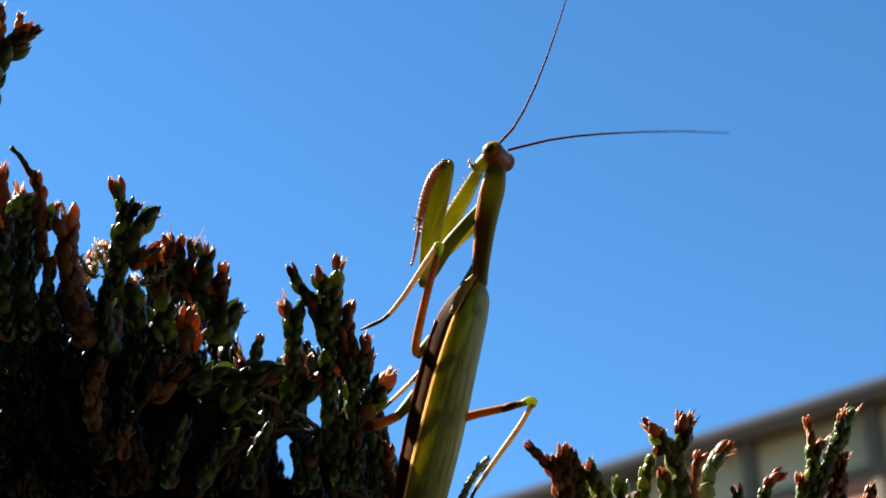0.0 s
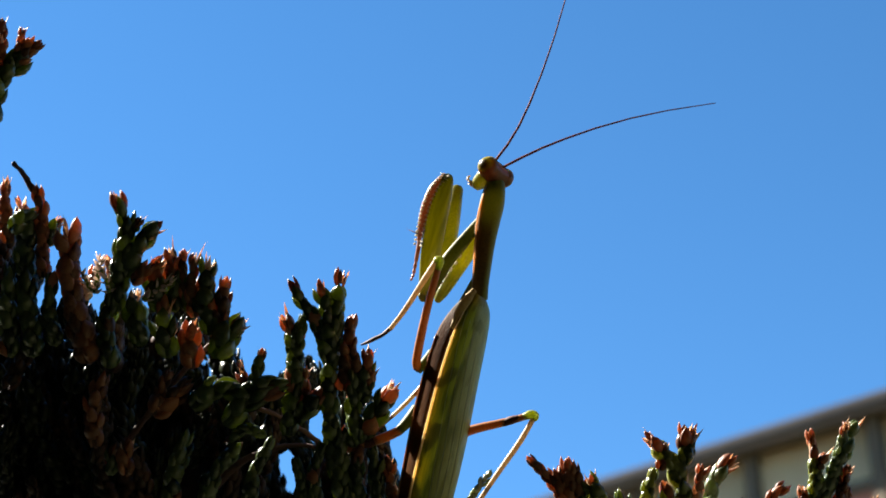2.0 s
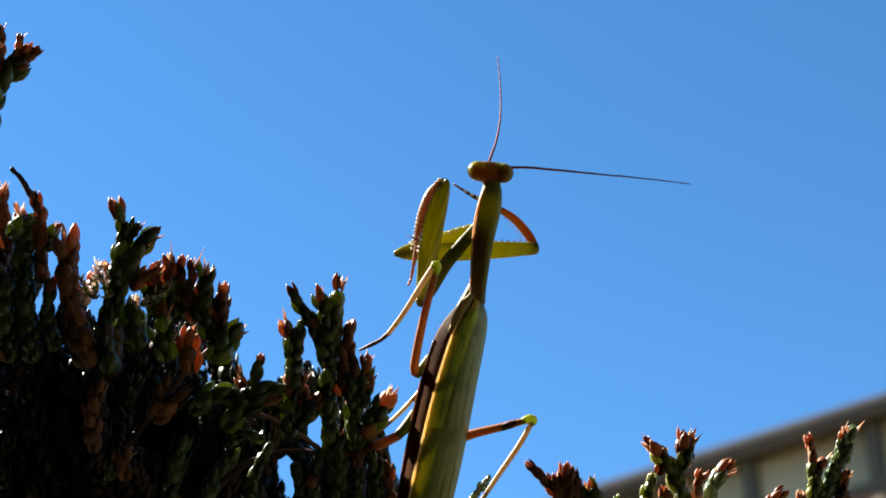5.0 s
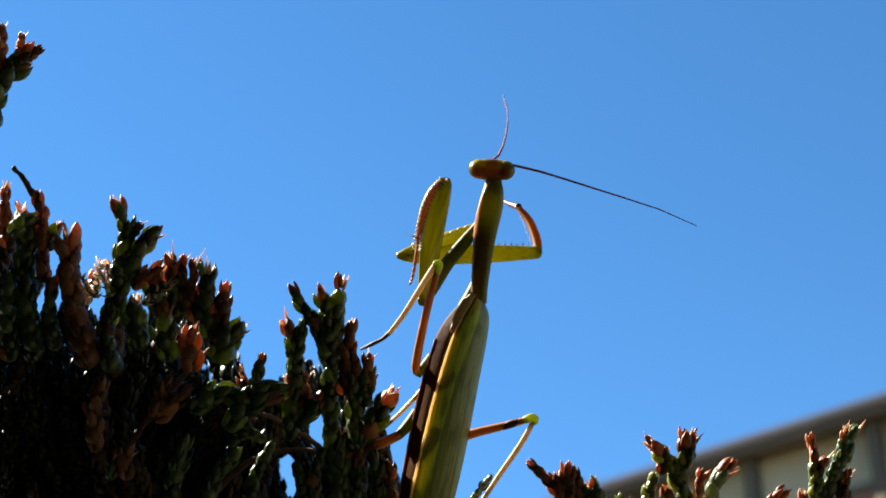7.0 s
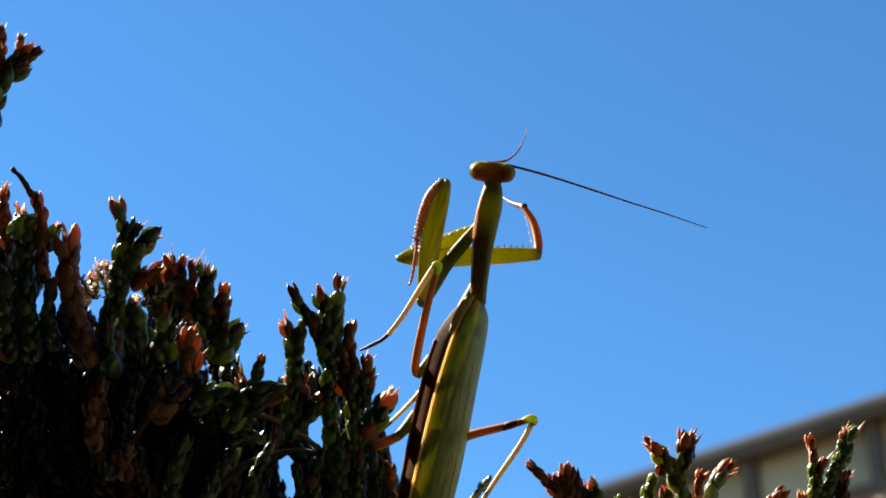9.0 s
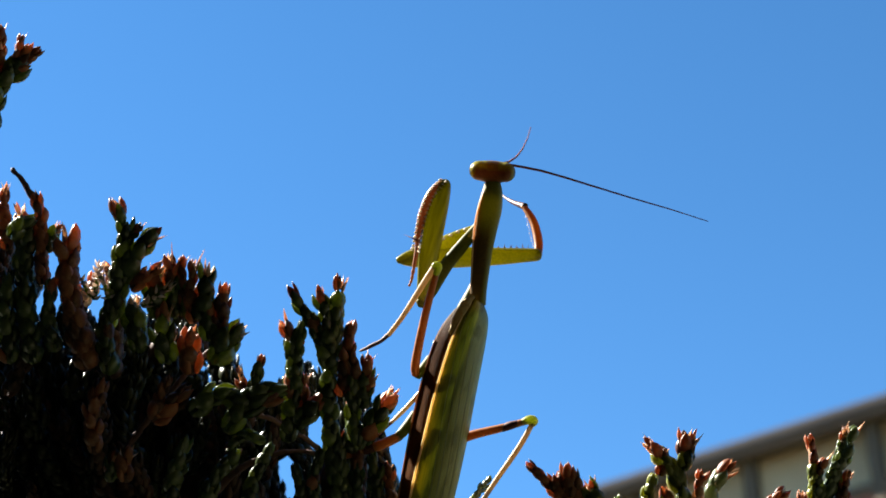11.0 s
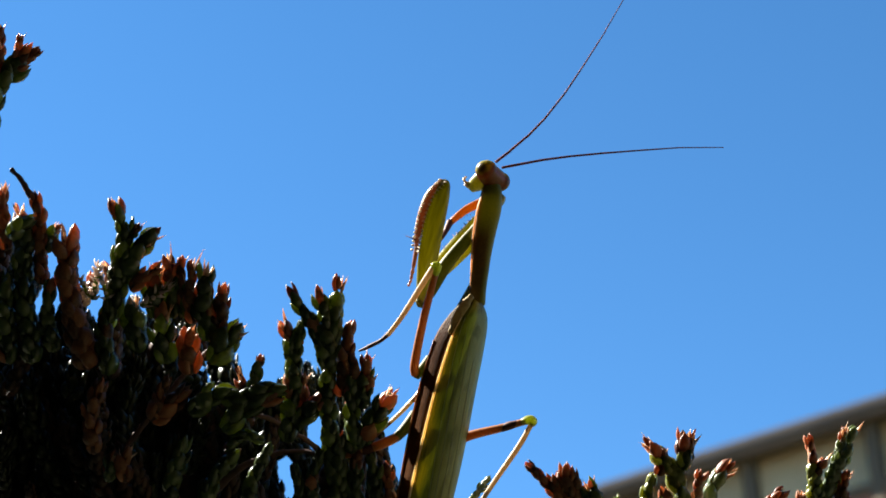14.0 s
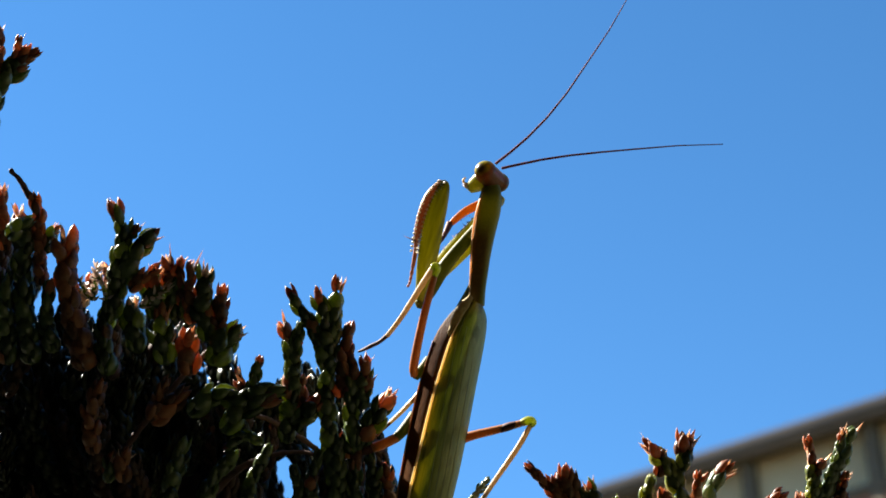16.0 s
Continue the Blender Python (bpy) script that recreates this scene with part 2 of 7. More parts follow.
def field_skin():
    """The forewing's outer field: beige root, glossy black-brown shoulder, red-brown and thinner towards the tip."""
    w = Nodes("brown_forewing_field", 0.50, 0.02)
    place, u, v, _ = w.axes("UV")
    fine = w.grain(place, 40.0, 4, (1.6, 0.6, 1.0))
    cloud = w.grain(place, 9.0, 3, (2.0, 0.6, 1.0))
    along = w.sums("ADD", u, w.sums("MULTIPLY_ADD", cloud, 0.12, -0.06))
    colour = w.ramp(along, ((0.0, (0.080, 0.064, 0.018)), (0.09, (0.060, 0.044, 0.013)), (0.17, (0.055, 0.024, 0.009)), (0.36, (0.068, 0.027, 0.009)), (0.50, (0.105, 0.044, 0.014)), (0.64, (0.095, 0.038, 0.011)), (0.72, (0.085, 0.032, 0.010)), (1.0, (0.095, 0.036, 0.010))))
    return w.finish(colour, fine, 0.9, 0.30, (2.2, 1.6, 0.8))


def shield_skin():
    """Thorax shield: green collar, then a dark brown band along the middle between olive flanks."""
    w = Nodes("brown_green_shield", 0.42, 0.22)
    place, x, y, z = w.axes("Object")
    fine = w.grain(place, 2400.0)
    broad = w.grain(place, 260.0, 3, (1.0, 0.35, 1.0))
    mid = w.sums("MULTIPLY_ADD", y, 0.135, 0.00664)
    aside = w.sums("ADD", w.sums("SUBTRACT", x, mid), w.sums("MULTIPLY_ADD", broad, 0.0010, -0.0005))
    band = w.sums("MULTIPLY", w.ease(aside, 0.0009, 0.0002), w.ease(w.sums("MULTIPLY_ADD", broad, 0.0024, y), 0.0070, 0.0030))
    green = w.blend(fine, (0.125, 0.130, 0.018), (0.220, 0.212, 0.034))
    brown = w.blend(fine, (0.034, 0.017, 0.005), (0.100, 0.054, 0.015))
    # orange glow along the sunlit left side, mixed into the colour
    rim = w.ease(aside, -0.0011, -0.0016)
    colour = w.blend(w.sums("MULTIPLY", band, 0.92), green, brown)
    colour = w.blend(w.sums("MULTIPLY", rim, 0.5), colour, (0.230, 0.095, 0.030))
    return w.finish(colour, fine, 0.4, 0.26, (1.9, 1.9, 0.7))


def head_skin():
    """Head and eyes: yellow-green brow, a plum-brown band behind it, green outer ends with a dark false pupil."""
    w = Nodes("green_brown_head", 0.32, 0.35, 0.3)
    place, x, y, z = w.axes("Object")
    fine = w.grain(place, 3000.0)
    broad = w.grain(place, 520.0, 3)
    end = w.sums("ABSOLUTE", x)
    rough = w.sums("MULTIPLY_ADD", broad, 0.0012, -0.0006)
    brown = w.sums("MULTIPLY", w.ease(w.sums("ADD", y, rough), 0.0004, -0.0004), w.ease(w.sums("ADD", end, rough), 0.0033, 0.0025))
    brow = w.sums("MULTIPLY", w.ease(end, 0.0013, 0.0006), w.ease(z, 0.0, 0.0008))
    radius = w.sums("SQRT", w.sums("ADD", w.sums("POWER", w.sums("ADD", y, 0.0002), 2.0), w.sums("POWER", w.sums("SUBTRACT", z, 0.0003), 2.0)))
    pupil = w.sums("MULTIPLY", w.ease(radius, 0.0011, 0.0005), w.ease(end, 0.0024, 0.0030))
    colour = w.blend(fine, (0.230, 0.225, 0.022), (0.400, 0.360, 0.045))
    colour = w.blend(w.sums("MAXIMUM", brown, w.sums("MULTIPLY", brow, 0.75)), colour, w.blend(fine, (0.120, 0.044, 0.018), (0.260, 0.100, 0.036)))
    colour = w.blend(w.sums("MULTIPLY", pupil, 0.9), colour, (0.035, 0.016, 0.007))
    return w.finish(colour, fine, 0.3, 0.55, (2.2, 1.9, 0.9))


WING, WING_BROWN, SHIELD, HEAD = wing_skin(), field_skin(), shield_skin(), head_skin()


# ---- building helpers ----
def part(name, bm, mat, parent=None, label=""):
    """One mesh object out of a bmesh, under its thing."""
    me = bpy.data.meshes.new(name)
    bm.normal_update()
    bm.to_mesh(me)
    bm.free()
    for p in me.polygons:
        p.use_smooth = True
    me.materials.append(mat)
    ob = new(name, me)
    ob.parent = parent
    if label:
        tagged(ob, label)
    return ob


def empty(name, where, label, category, group="", kind=""):
    ob = new(name)
    ob.empty_display_size = 0.01
    ob.location = where
    return tagged(ob, label, category, group, kind)


def spline(points, count):
    """Evenly counted places on a smooth line through the points (any number of coordinates)."""
    pts = [np.array(p, float) for p in points]
    pts = [2 * pts[0] - pts[1], *pts, 2 * pts[-1] - pts[-2]]
    out = []
    last = len(pts) - 3
    for i in range(count):
        f = i / (count - 1) * last
        k = min(int(f), last - 1)
        s = f - k
        a, b, c, d = pts[k:k + 4]
        out.append(0.5 * (2 * b + (c - a) * s + (2 * a - 5 * b + 4 * c - d) * s * s + (3 * b - a - 3 * c + d) * s ** 3))
    return out


def tube(bm, points, wide, deep=None, count=None, sides=10, front=(0, 0, 1), scale=0.001):
    """A limb through points in millimetres; wide, deep: half its breadth across and towards front, point by point."""
    deep = deep or wide
    rows = spline([(*p, w, d) for p, w, d in zip(points, wide, deep)], count or 3 * len(points))
    rings = []
    front = Vector(front)
    for i, r in enumerate(rows):
        a, b = rows[max(i - 1, 0)], rows[min(i + 1, len(rows) - 1)]
        way = Vector(b[:3] - a[:3]).normalized()
        side = way.cross(front)
        side = side.normalized() if side.length > 1e-4 else way.orthogonal().normalized()
        out = side.cross(way).normalized()
        ring = []
        for k in range(sides):
            ang = 2 * math.pi * k / sides
            p = Vector(r[:3]) + side * (math.cos(ang) * max(r[3], 1e-5)) + out * (math.sin(ang) * max(r[4], 1e-5))
            ring.append(bm.verts.new(p * scale))
        rings.append(ring)
    for one, two in zip(rings, rings[1:]):
        for k in range(sides):
            bm.faces.new((one[k], one[(k + 1) % sides], two[(k + 1) % sides], two[k]))
    for ring, end, turn in ((rings[0], 0, 1), (rings[-1], -1, -1)):
        r = rows[end]
        nxt = rows[1] if end == 0 else rows[-2]
        cap = bm.verts.new((Vector(r[:3]) + Vector(r[:3] - nxt[:3]).normalized() * (0.5 * min(r[3], r[4]))) * scale)
        for k in range(sides):
            f = (ring[(k + 1) % sides], ring[k], cap) if turn > 0 else (ring[k], ring[(k + 1) % sides], cap)
            bm.faces.new(f)
    return bm


def ball(bm, x, y, z, rx, ry, rz, rings=12, sides=18, scale=0.001):
    """An ellipsoid, in millimetres."""
    grid = []
    for i in range(1, rings):
        a = math.pi * i / rings
        grid.append([bm.verts.new(((x + rx * math.sin(a) * math.cos(2 * math.pi * k / sides)) * scale,
                                   (y + ry * math.sin(a) * math.sin(2 * math.pi * k / sides)) * scale,
                                   (z + rz * math.cos(a)) * scale)) for k in range(sides)])
    top, low = bm.verts.new((x * scale, y * scale, (z + rz) * scale)), bm.verts.new((x * scale, y * scale, (z - rz) * scale))
    for one, two in zip(grid, grid[1:]):
        for k in range(sides):
            bm.faces.new((one[k], two[k], two[(k + 1) % sides], one[(k + 1) % sides]))
    for k in range(sides):
        bm.faces.new((top, grid[0][k], grid[0][(k + 1) % sides]))
        bm.faces.new((low, grid[-1][(k + 1) % sides], grid[-1][k]))
    return bm


def thorn(bm, foot, way, length, width, scale=0.001):
    """A small pointed spine with four sides."""
    foot, way = Vector(foot), Vector(way).normalized()
    a = way.orthogonal().normalized()
    b = way.cross(a)
    base = [bm.verts.new((foot + (a * math.cos(t) + b * math.sin(t)) * width) * scale) for t in (0, 1.57, 3.14, 4.71)]
    tip = bm.verts.new((foot + way * length) * scale)
    for k in range(4):
        bm.faces.new((base[k], base[(k + 1) % 4], tip))
    return bm


def box(bm, x0, y0, z0, x1, y1, z1, soft=0.0):
    """A box in metres with slightly eased edges."""
    made = bmesh.ops.create_cube(bm, size=1.0)["verts"]
    for v in made:
        v.co = Vector(((x0 + x1) / 2 + v.co.x * (x1 - x0), (y0 + y1) / 2 + v.co.y * (y1 - y0), (z0 + z1) / 2 + v.co.z * (z1 - z0)))
    if soft:
        edges = list({e for v in made for e in v.link_edges})
        bmesh.ops.bevel(bm, geom=edges, offset=soft, segments=2, affect="EDGES", profile=0.6)
    return bm


def spot(x, y, z):
    """A place among the twigs: millimetres across, up and towards the lens from the insect's place."""
    return STAND @ (Vector((x, y, z)) * 0.001)


# ---- ground ----
bm = bmesh.new()
bmesh.ops.create_grid(bm, x_segments=60, y_segments=60, size=400)
for v in bm.verts:
    far = v.co.length
    v.co.z = 0.02 * noise.noise(v.co * 0.8) if far < 30 else 0.0
tagged(part("ground", bm, EARTH), "dark damp garden soil with thin patchy grass", "ground", kind="structure")


# ---- house behind ----
def build_house():
    at = Vector((0.591, 8.304, 4.600))
    heading = -0.7362
    house = empty("house", (at.x, at.y, 0), "beige rendered house with grey eaves and timber posts", "house")
    house.rotation_euler = (0, 0, heading)
    eave = at.z
    # local x runs along the eave, y goes into the house
    x0, x1 = -7.0, 3.2
    part("wall", box(bmesh.new(), x0, 0.16, 0, x1, 0.44, eave - 0.02), STUCCO, house)
    part("end_wall", box(bmesh.new(), x0, 0.46, 0, x0 + 0.28, 6.0, eave - 0.02), STUCCO, house)
    part("end_wall", box(bmesh.new(), x1 - 0.28, 0.46, 0, x1, 6.0, eave - 0.02), STUCCO, house)
    part("soffit", box(bmesh.new(), x0 - 0.2, 0.045, eave - 0.05, x1 + 0.2, 0.155, eave - 0.03, 0.004), FASCIA, house, "shaded grey board under the eave")
    part("fascia_board", box(bmesh.new(), x0 - 0.2, 0.0, eave - 0.072, x1 + 0.2, 0.04, eave - 0.014, 0.006), FASCIA, house, "weathered grey fascia board")
    part("drip_edge", box(bmesh.new(), x0 - 0.25, -0.022, eave - 0.044, x1 + 0.25, -0.003, eave, 0.003), GUTTER, house, "grey metal drip edge")
    roof = part("roof", box(bmesh.new(), x0 - 0.2, 0.046, 0, x1 + 0.2, 3.6, 0.05, 0.006), TILE, house, "low grey tiled roof slope")
    roof.matrix_basis = pose(0, 0, eave - 0.066, 14, 0, 0)
    back = part("roof", box(bmesh.new(), x0 - 0.2, -3.6, 0, x1 + 0.2, 0.0, 0.05, 0.006), TILE, house)
    back.matrix_basis = pose(0, 7.05, eave - 0.066, -14, 0, 0)
    for i in range(9):
        x = 1.148 + 0.681 * (i - 4)
        part("post", box(bmesh.new(), x - 0.034, 0.10, 0, x + 0.034, 0.155, eave - 0.055, 0.006), POST, house, "grey-brown upright timber post")
    part("plinth", box(bmesh.new(), x0, 0.11, 0, x1, 0.155, 0.9), BRICK, house, "red brick plinth")
    low = 4.204
    part("rail", box(bmesh.new(), 1.0, 0.105, low, x1, 0.157, low + 0.05, 0.005), POST, house)
    course = part("brick", box(bmesh.new(), 0, 0, 0, 0.235, 0.045, 0.062, 0.004), BRICK, house)
    course.matrix_basis = pose(1.15, 0.112, low - 0.07)
    for r in range(6):
        for k in range(7):
            if r or k:
                one = new("brick", course.data)
                one.parent = house
                one.matrix_basis = pose(1.15 + 0.245 * k + (0.122 if r % 2 else 0), 0.112 + 0.003 * ((r * 7 + k * 3) % 4), low - 0.07 - 0.072 * r)
    part("rail", box(bmesh.new(), x0, 0.12, eave - 0.62, x1, 0.155, eave - 0.56, 0.005), POST, house)
    return house


build_house()

# ---- unseen walls and ceiling behind and above the lens, added to block fill light ----
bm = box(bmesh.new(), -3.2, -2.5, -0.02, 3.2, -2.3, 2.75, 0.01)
tagged(part("wall_south", bm, BLOCKER), "unseen dark brown wall added to block fill light", "wall", kind="structure")
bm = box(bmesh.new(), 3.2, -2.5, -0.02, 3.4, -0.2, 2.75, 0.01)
tagged(part("wall_east", bm, BLOCKER), "unseen dark brown side wall added to block fill light", "wall", kind="structure")
# added on the sun's side to shade the ground and cut its bounce
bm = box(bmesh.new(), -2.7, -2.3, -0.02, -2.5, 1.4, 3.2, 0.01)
tagged(part("wall_west", bm, BLOCKER), "unseen tall dark brown wall added to shade the ground", "wall", kind="structure")
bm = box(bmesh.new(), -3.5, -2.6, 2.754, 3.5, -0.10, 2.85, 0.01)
tagged(part("ceiling", bm, BLOCKER), "unseen dark brown ceiling added to block sky light", "ceiling", kind="structure")

# ---- conifer shrubs ----
LEAF_MESHES = {}


def scale_shape(rows, curl, point):
    """Vertices and faces of one scale leaf, one unit long along z, its back towards y; rows: height, half breadth, half thickness, bulge."""
    verts, faces = [], []
    for z, w, d, o in rows:
        for k in range(6):
            a = 2 * math.pi * k / 6 + math.pi / 6
            verts.append((w * math.cos(a), d * math.sin(a) + o + curl * z * z, z))
    verts.append((0, curl * point * point, point))
    verts.append((0, 0, -0.04))
    last = 6 * len(rows) - 6
    for i in range(len(rows) - 1):
        for k in range(6):
            faces.append((6 * i + k, 6 * i + (k + 1) % 6, 6 * i + 6 + (k + 1) % 6, 6 * i + 6 + k))
    for k in range(6):
        faces.append((last + k, last + (k + 1) % 6, last + 6))
        faces.append(((k + 1) % 6, k, last + 7))
    return verts, faces


SHAPES = {
    "plump": scale_shape(((0.0, 0.24, 0.15, 0.0), (0.22, 0.43, 0.25, 0.06), (0.50, 0.50, 0.29, 0.09), (0.76, 0.39, 0.24, 0.07), (0.93, 0.17, 0.12, 0.02)), -0.10, 1.03),
    "broad": scale_shape(((0.0, 0.28, 0.16, 0.0), (0.25, 0.50, 0.26, 0.07), (0.52, 0.54, 0.29, 0.10), (0.76, 0.40, 0.21, 0.09), (0.92, 0.15, 0.10, 0.05)), -0.03, 1.06),
    "keeled": scale_shape(((0.0, 0.22, 0.16, 0.0), (0.25, 0.38, 0.29, 0.08), (0.52, 0.41, 0.33, 0.11), (0.78, 0.28, 0.22, 0.10), (0.94, 0.10, 0.09, 0.06)), 0.03, 1.08),
    "slim": scale_shape(((0.0, 0.09, 0.05, 0.0), (0.20, 0.16, 0.07, 0.02), (0.50, 0.17, 0.08, 0.03), (0.80, 0.11, 0.05, 0.02), (0.97, 0.05, 0.03, 0.0)), 0.12, 1.15),
    "flake": scale_shape(((0.0, 0.30, 0.12, 0.0), (0.22, 0.40, 0.13, 0.03), (0.48, 0.34, 0.09, 0.02), (0.72, 0.22, 0.06, 0.05), (0.92, 0.07, 0.03, 0.0)), 0.14, 1.10),
}


def leaf_mesh(shape, mat):
    key = (shape, mat.name)
    if key not in LEAF_MESHES:
        me = bpy.data.meshes.new("scale_leaf")
        me.from_pydata(SHAPES[shape][0], [], SHAPES[shape][1])
        for p in me.polygons:
            p.use_smooth = True
        me.materials.append(mat)
        LEAF_MESHES[key] = me
    return LEAF_MESHES[key]


def leaf_poses(rng, points, width, spread=4.0, step=0.45, loose=1.0):
    """The poses of the scale leaves that sheathe a twig, in crossed pairs from its foot to its tip, with how far along each one stands."""
    dense = [Vector(p) for p in spline(points, 40)]
    runs = [0.0]
    for a, b in zip(dense, dense[1:]):
        runs.append(runs[-1] + (b - a).length)
    total = runs[-1]
    front = VIEW.to_3x3() @ Vector((0, 0, 1))
    last = max(total - 0.80 * width, 0.25 * total)
    count = max(3, 1 + int(round(last / (width * step))))
    twist = rng.uniform(-0.5, 0.5)
    for i in range(count):
        along = i / (count - 1)
        run = along * last * (1.0 if i in (0, count - 1) else rng.uniform(0.97, 1.03))
        k = min(max(j for j in range(40) if runs[j] <= run + 1e-9), 38)
        s = (run - runs[k]) / max(runs[k + 1] - runs[k], 1e-9)
        p = dense[k].lerp(dense[k + 1], s)
        way = (dense[k + 1] - dense[k]).normalized()
        side = way.cross(front).normalized()
        out = side.cross(way)
        girth = width * (1.16 - 0.26 * along) * rng.uniform(0.88, 1.14)
        pairs = (0, 1) if i == count - 1 else (i % 2,)
        for pair in pairs:
            for half in (0, 1):
                ang = twist + pair * math.pi / 2 + half * math.pi + rng.uniform(-0.16, 0.16) * loose
                away = side * math.cos(ang) + out * math.sin(ang)
                lean = radians(spread + rng.uniform(-4, 5) * loose + (rng.uniform(8, 22) if rng.random() < 0.27 and along < 0.97 else 0))
                axis = way * math.cos(lean) + away * math.sin(lean)
                y = (away - axis * away.dot(axis)).normalized()
                m = Matrix((y.cross(axis), y, axis)).transposed().to_4x4()
                m.translation = p + away * (0.15 * girth)
                broad = girth * rng.uniform(0.74, 0.90) * (0.74 if i == count - 1 else 1.0)
                yield along, m @ pose(0, 0, 0, 0, rng.uniform(-6, 6), 0) @ Matrix.Diagonal((broad, broad * 0.90, width * rng.uniform(1.00, 1.25), 1))


TWIG_SEED = [100]


def twig(shrub, points, width, kind="green", tip="dry", dry=0.28):
    """One leafy twig in millimetres: a woody core, sheathed in scale leaves, often with withered ends."""
    TWIG_SEED[0] += 1
    rng = random.Random(TWIG_SEED[0])
    foot = shrub.location
    pts = [spot(*p) - foot for p in points]
    width *= 0.001
    bm = bmesh.new()
    heart = [Vector(p) for p in spline(pts, 20)[:16]]
    tube(bm, heart, [0.27 * width * (1 - 0.5 * i / 15) for i in range(16)], count=16, sides=6, scale=1.0, front=VIEW.to_3x3() @ Vector((0, 0, 1)))
    core = part("twig", bm, BARK if kind == "brown" else (LEAF_BROWN if kind == "dry" else LEAF), shrub)
    ends = 0
    main = {"green": LEAF, "grey": LEAF_GREY, "light_olive": LEAF_OLIVE, "brown": LEAF_BROWN, "dry": LEAF_TIP, "pale": LEAF_PALE}[kind]
    for along, m in leaf_poses(rng, pts, width, 6.0 if kind in ("brown", "dry") else 4.0):
        shape, mat = rng.choice(("plump", "plump", "broad", "keeled")), main
        if kind == "pale":
            shape = "flake"
            m = m @ pose(0, 0, 0, rng.uniform(-50, 5), rng.uniform(-25, 25), 0) @ Matrix.Diagonal((0.7, 1.2, rng.uniform(0.5, 0.9), 1))
        elif tip in ("dry", "spike") and along > 0.99:
            ends += 1
            mat = LEAF_BROWN
            if ends in (1, 4) or rng.random() < 0.4:
                shape, mat = "flake", LEAF_TIP
                m = m @ pose(0, 0, 0, rng.uniform(-24, 2), 0, rng.uniform(-20, 20)) @ Matrix.Diagonal((0.62, 0.8, rng.uniform(0.45, 0.8), 1))
            else:
                m = m @ Matrix.Diagonal((0.75, 0.75, rng.uniform(0.55, 0.8), 1))
            if (tip == "spike" and ends == 1) or (tip == "dry" and ends == 3 and rng.random() < 0.35):
                flake = new("scale_leaf", leaf_mesh("slim", LEAF_TIP))
                flake.parent = core
                long = rng.uniform(0.8, 1.1) if tip == "dry" else rng.uniform(1.2, 1.6)
                flake.matrix_basis = m @ pose(0, 0, 0, rng.uniform(-6, 10), 0, rng.uniform(-30, 30)) @ Matrix.Diagonal((1.9, 1.6, long * 1.15, 1))
        elif tip in ("dry", "spike", "brown") and along > 1 - dry:
            mat = LEAF_BROWN
            if tip != "brown" and rng.random() < 0.3:
                shape, mat = "flake", LEAF_TIP
                m = m @ Matrix.Diagonal((0.6, 0.8, 0.85, 1))
        elif rng.random() < 0.05 and kind == "green":
            mat = LEAF_BROWN
        leaf = new("scale_leaf", leaf_mesh(shape, mat))
        leaf.parent = core
        leaf.matrix_basis = m
    return core


def inner_foliage(shrub, name, label, mat, strands, rng):
    """The dense shaded inside of a shrub, in one mesh; strands: lists of world points with a width."""
    shapes = [(np.array(v), f) for v, f in (SHAPES["plump"], SHAPES["keeled"])]
    verts, faces, base = [], [], 0
    for points, width in strands:
        pts = [Vector(p) - shrub.location for p in points]
        for along, m in leaf_poses(rng, pts, width, 8.0):
            v, f = shapes[rng.randrange(2)]
            mm = np.array(m)
            verts.append(v @ mm[:3, :3].T + mm[:3, 3])
            faces += [tuple(base + i for i in q) for q in f]
            base += len(v)
    me = bpy.data.meshes.new(name)
    me.from_pydata(np.concatenate(verts).tolist(), [], faces)
    for p in me.polygons:
        p.use_smooth = True
    me.materials.append(mat)
    ob = new(name, me)
    ob.parent = shrub
    return tagged(ob, label, kind="stuff")


def limb(shrub, points, radii, label=""):
    """A bare woody branch in millimetres."""
    foot = shrub.location
    bm = bmesh.new()
    tube(bm, [spot(*p) - foot for p in points], [r * 0.001 for r in radii], count=8 * len(points), sides=10, scale=1.0, front=VIEW.to_3x3() @ Vector((0, 0, 1)))
    for v in bm.verts:
        v.co += Vector(noise.noise_vector(v.co * 900)) * 0.0002
    return part("branch", bm, BARK, shrub, label)


def stem(shrub, top, radius):
    """The woody stem from the ground up to the leafy top."""
    bm = bmesh.new()
    up = top - shrub.location
    tube(bm, [(0, 0, -0.02), (0.01, 0.012, 0.5), (-0.006, 0.0, 1.0), up], [radius, radius * 0.8, radius * 0.55, radius * 0.2], count=40, sides=12, scale=1.0, front=(0, 1, 0))
    for v in bm.verts:
        v.co += Vector(noise.noise_vector(v.co * 60)) * radius * 0.15
    part("trunk", bm, BARK, shrub, "reddish fibrous bark")


def lower_strands(rng, centre, count, reach):
    """Leafy strands on the sides of a shrub below the top."""
    out = []
    for _ in range(count):
        z = rng.uniform(0.12, 1.33)
        ang = rng.uniform(0, 2 * math.pi)
        r = reach * (1.15 - 0.55 * z / 1.35)
        if math.sin(ang) < -0.2:
            r *= 0.75
        a = Vector((centre.x + 0.35 * r * math.cos(ang), centre.y + 0.35 * r * math.sin(ang), z - 0.03))
        b = Vector((centre.x + r * math.cos(ang), centre.y + r * math.sin(ang), z + rng.uniform(0.02, 0.06)))
        b.z = min(b.z, 1.37)
        out.append(([a, a.lerp(b, 0.5) + Vector((0, 0, 0.012)), b], rng.uniform(0.010, 0.018)))
    return out


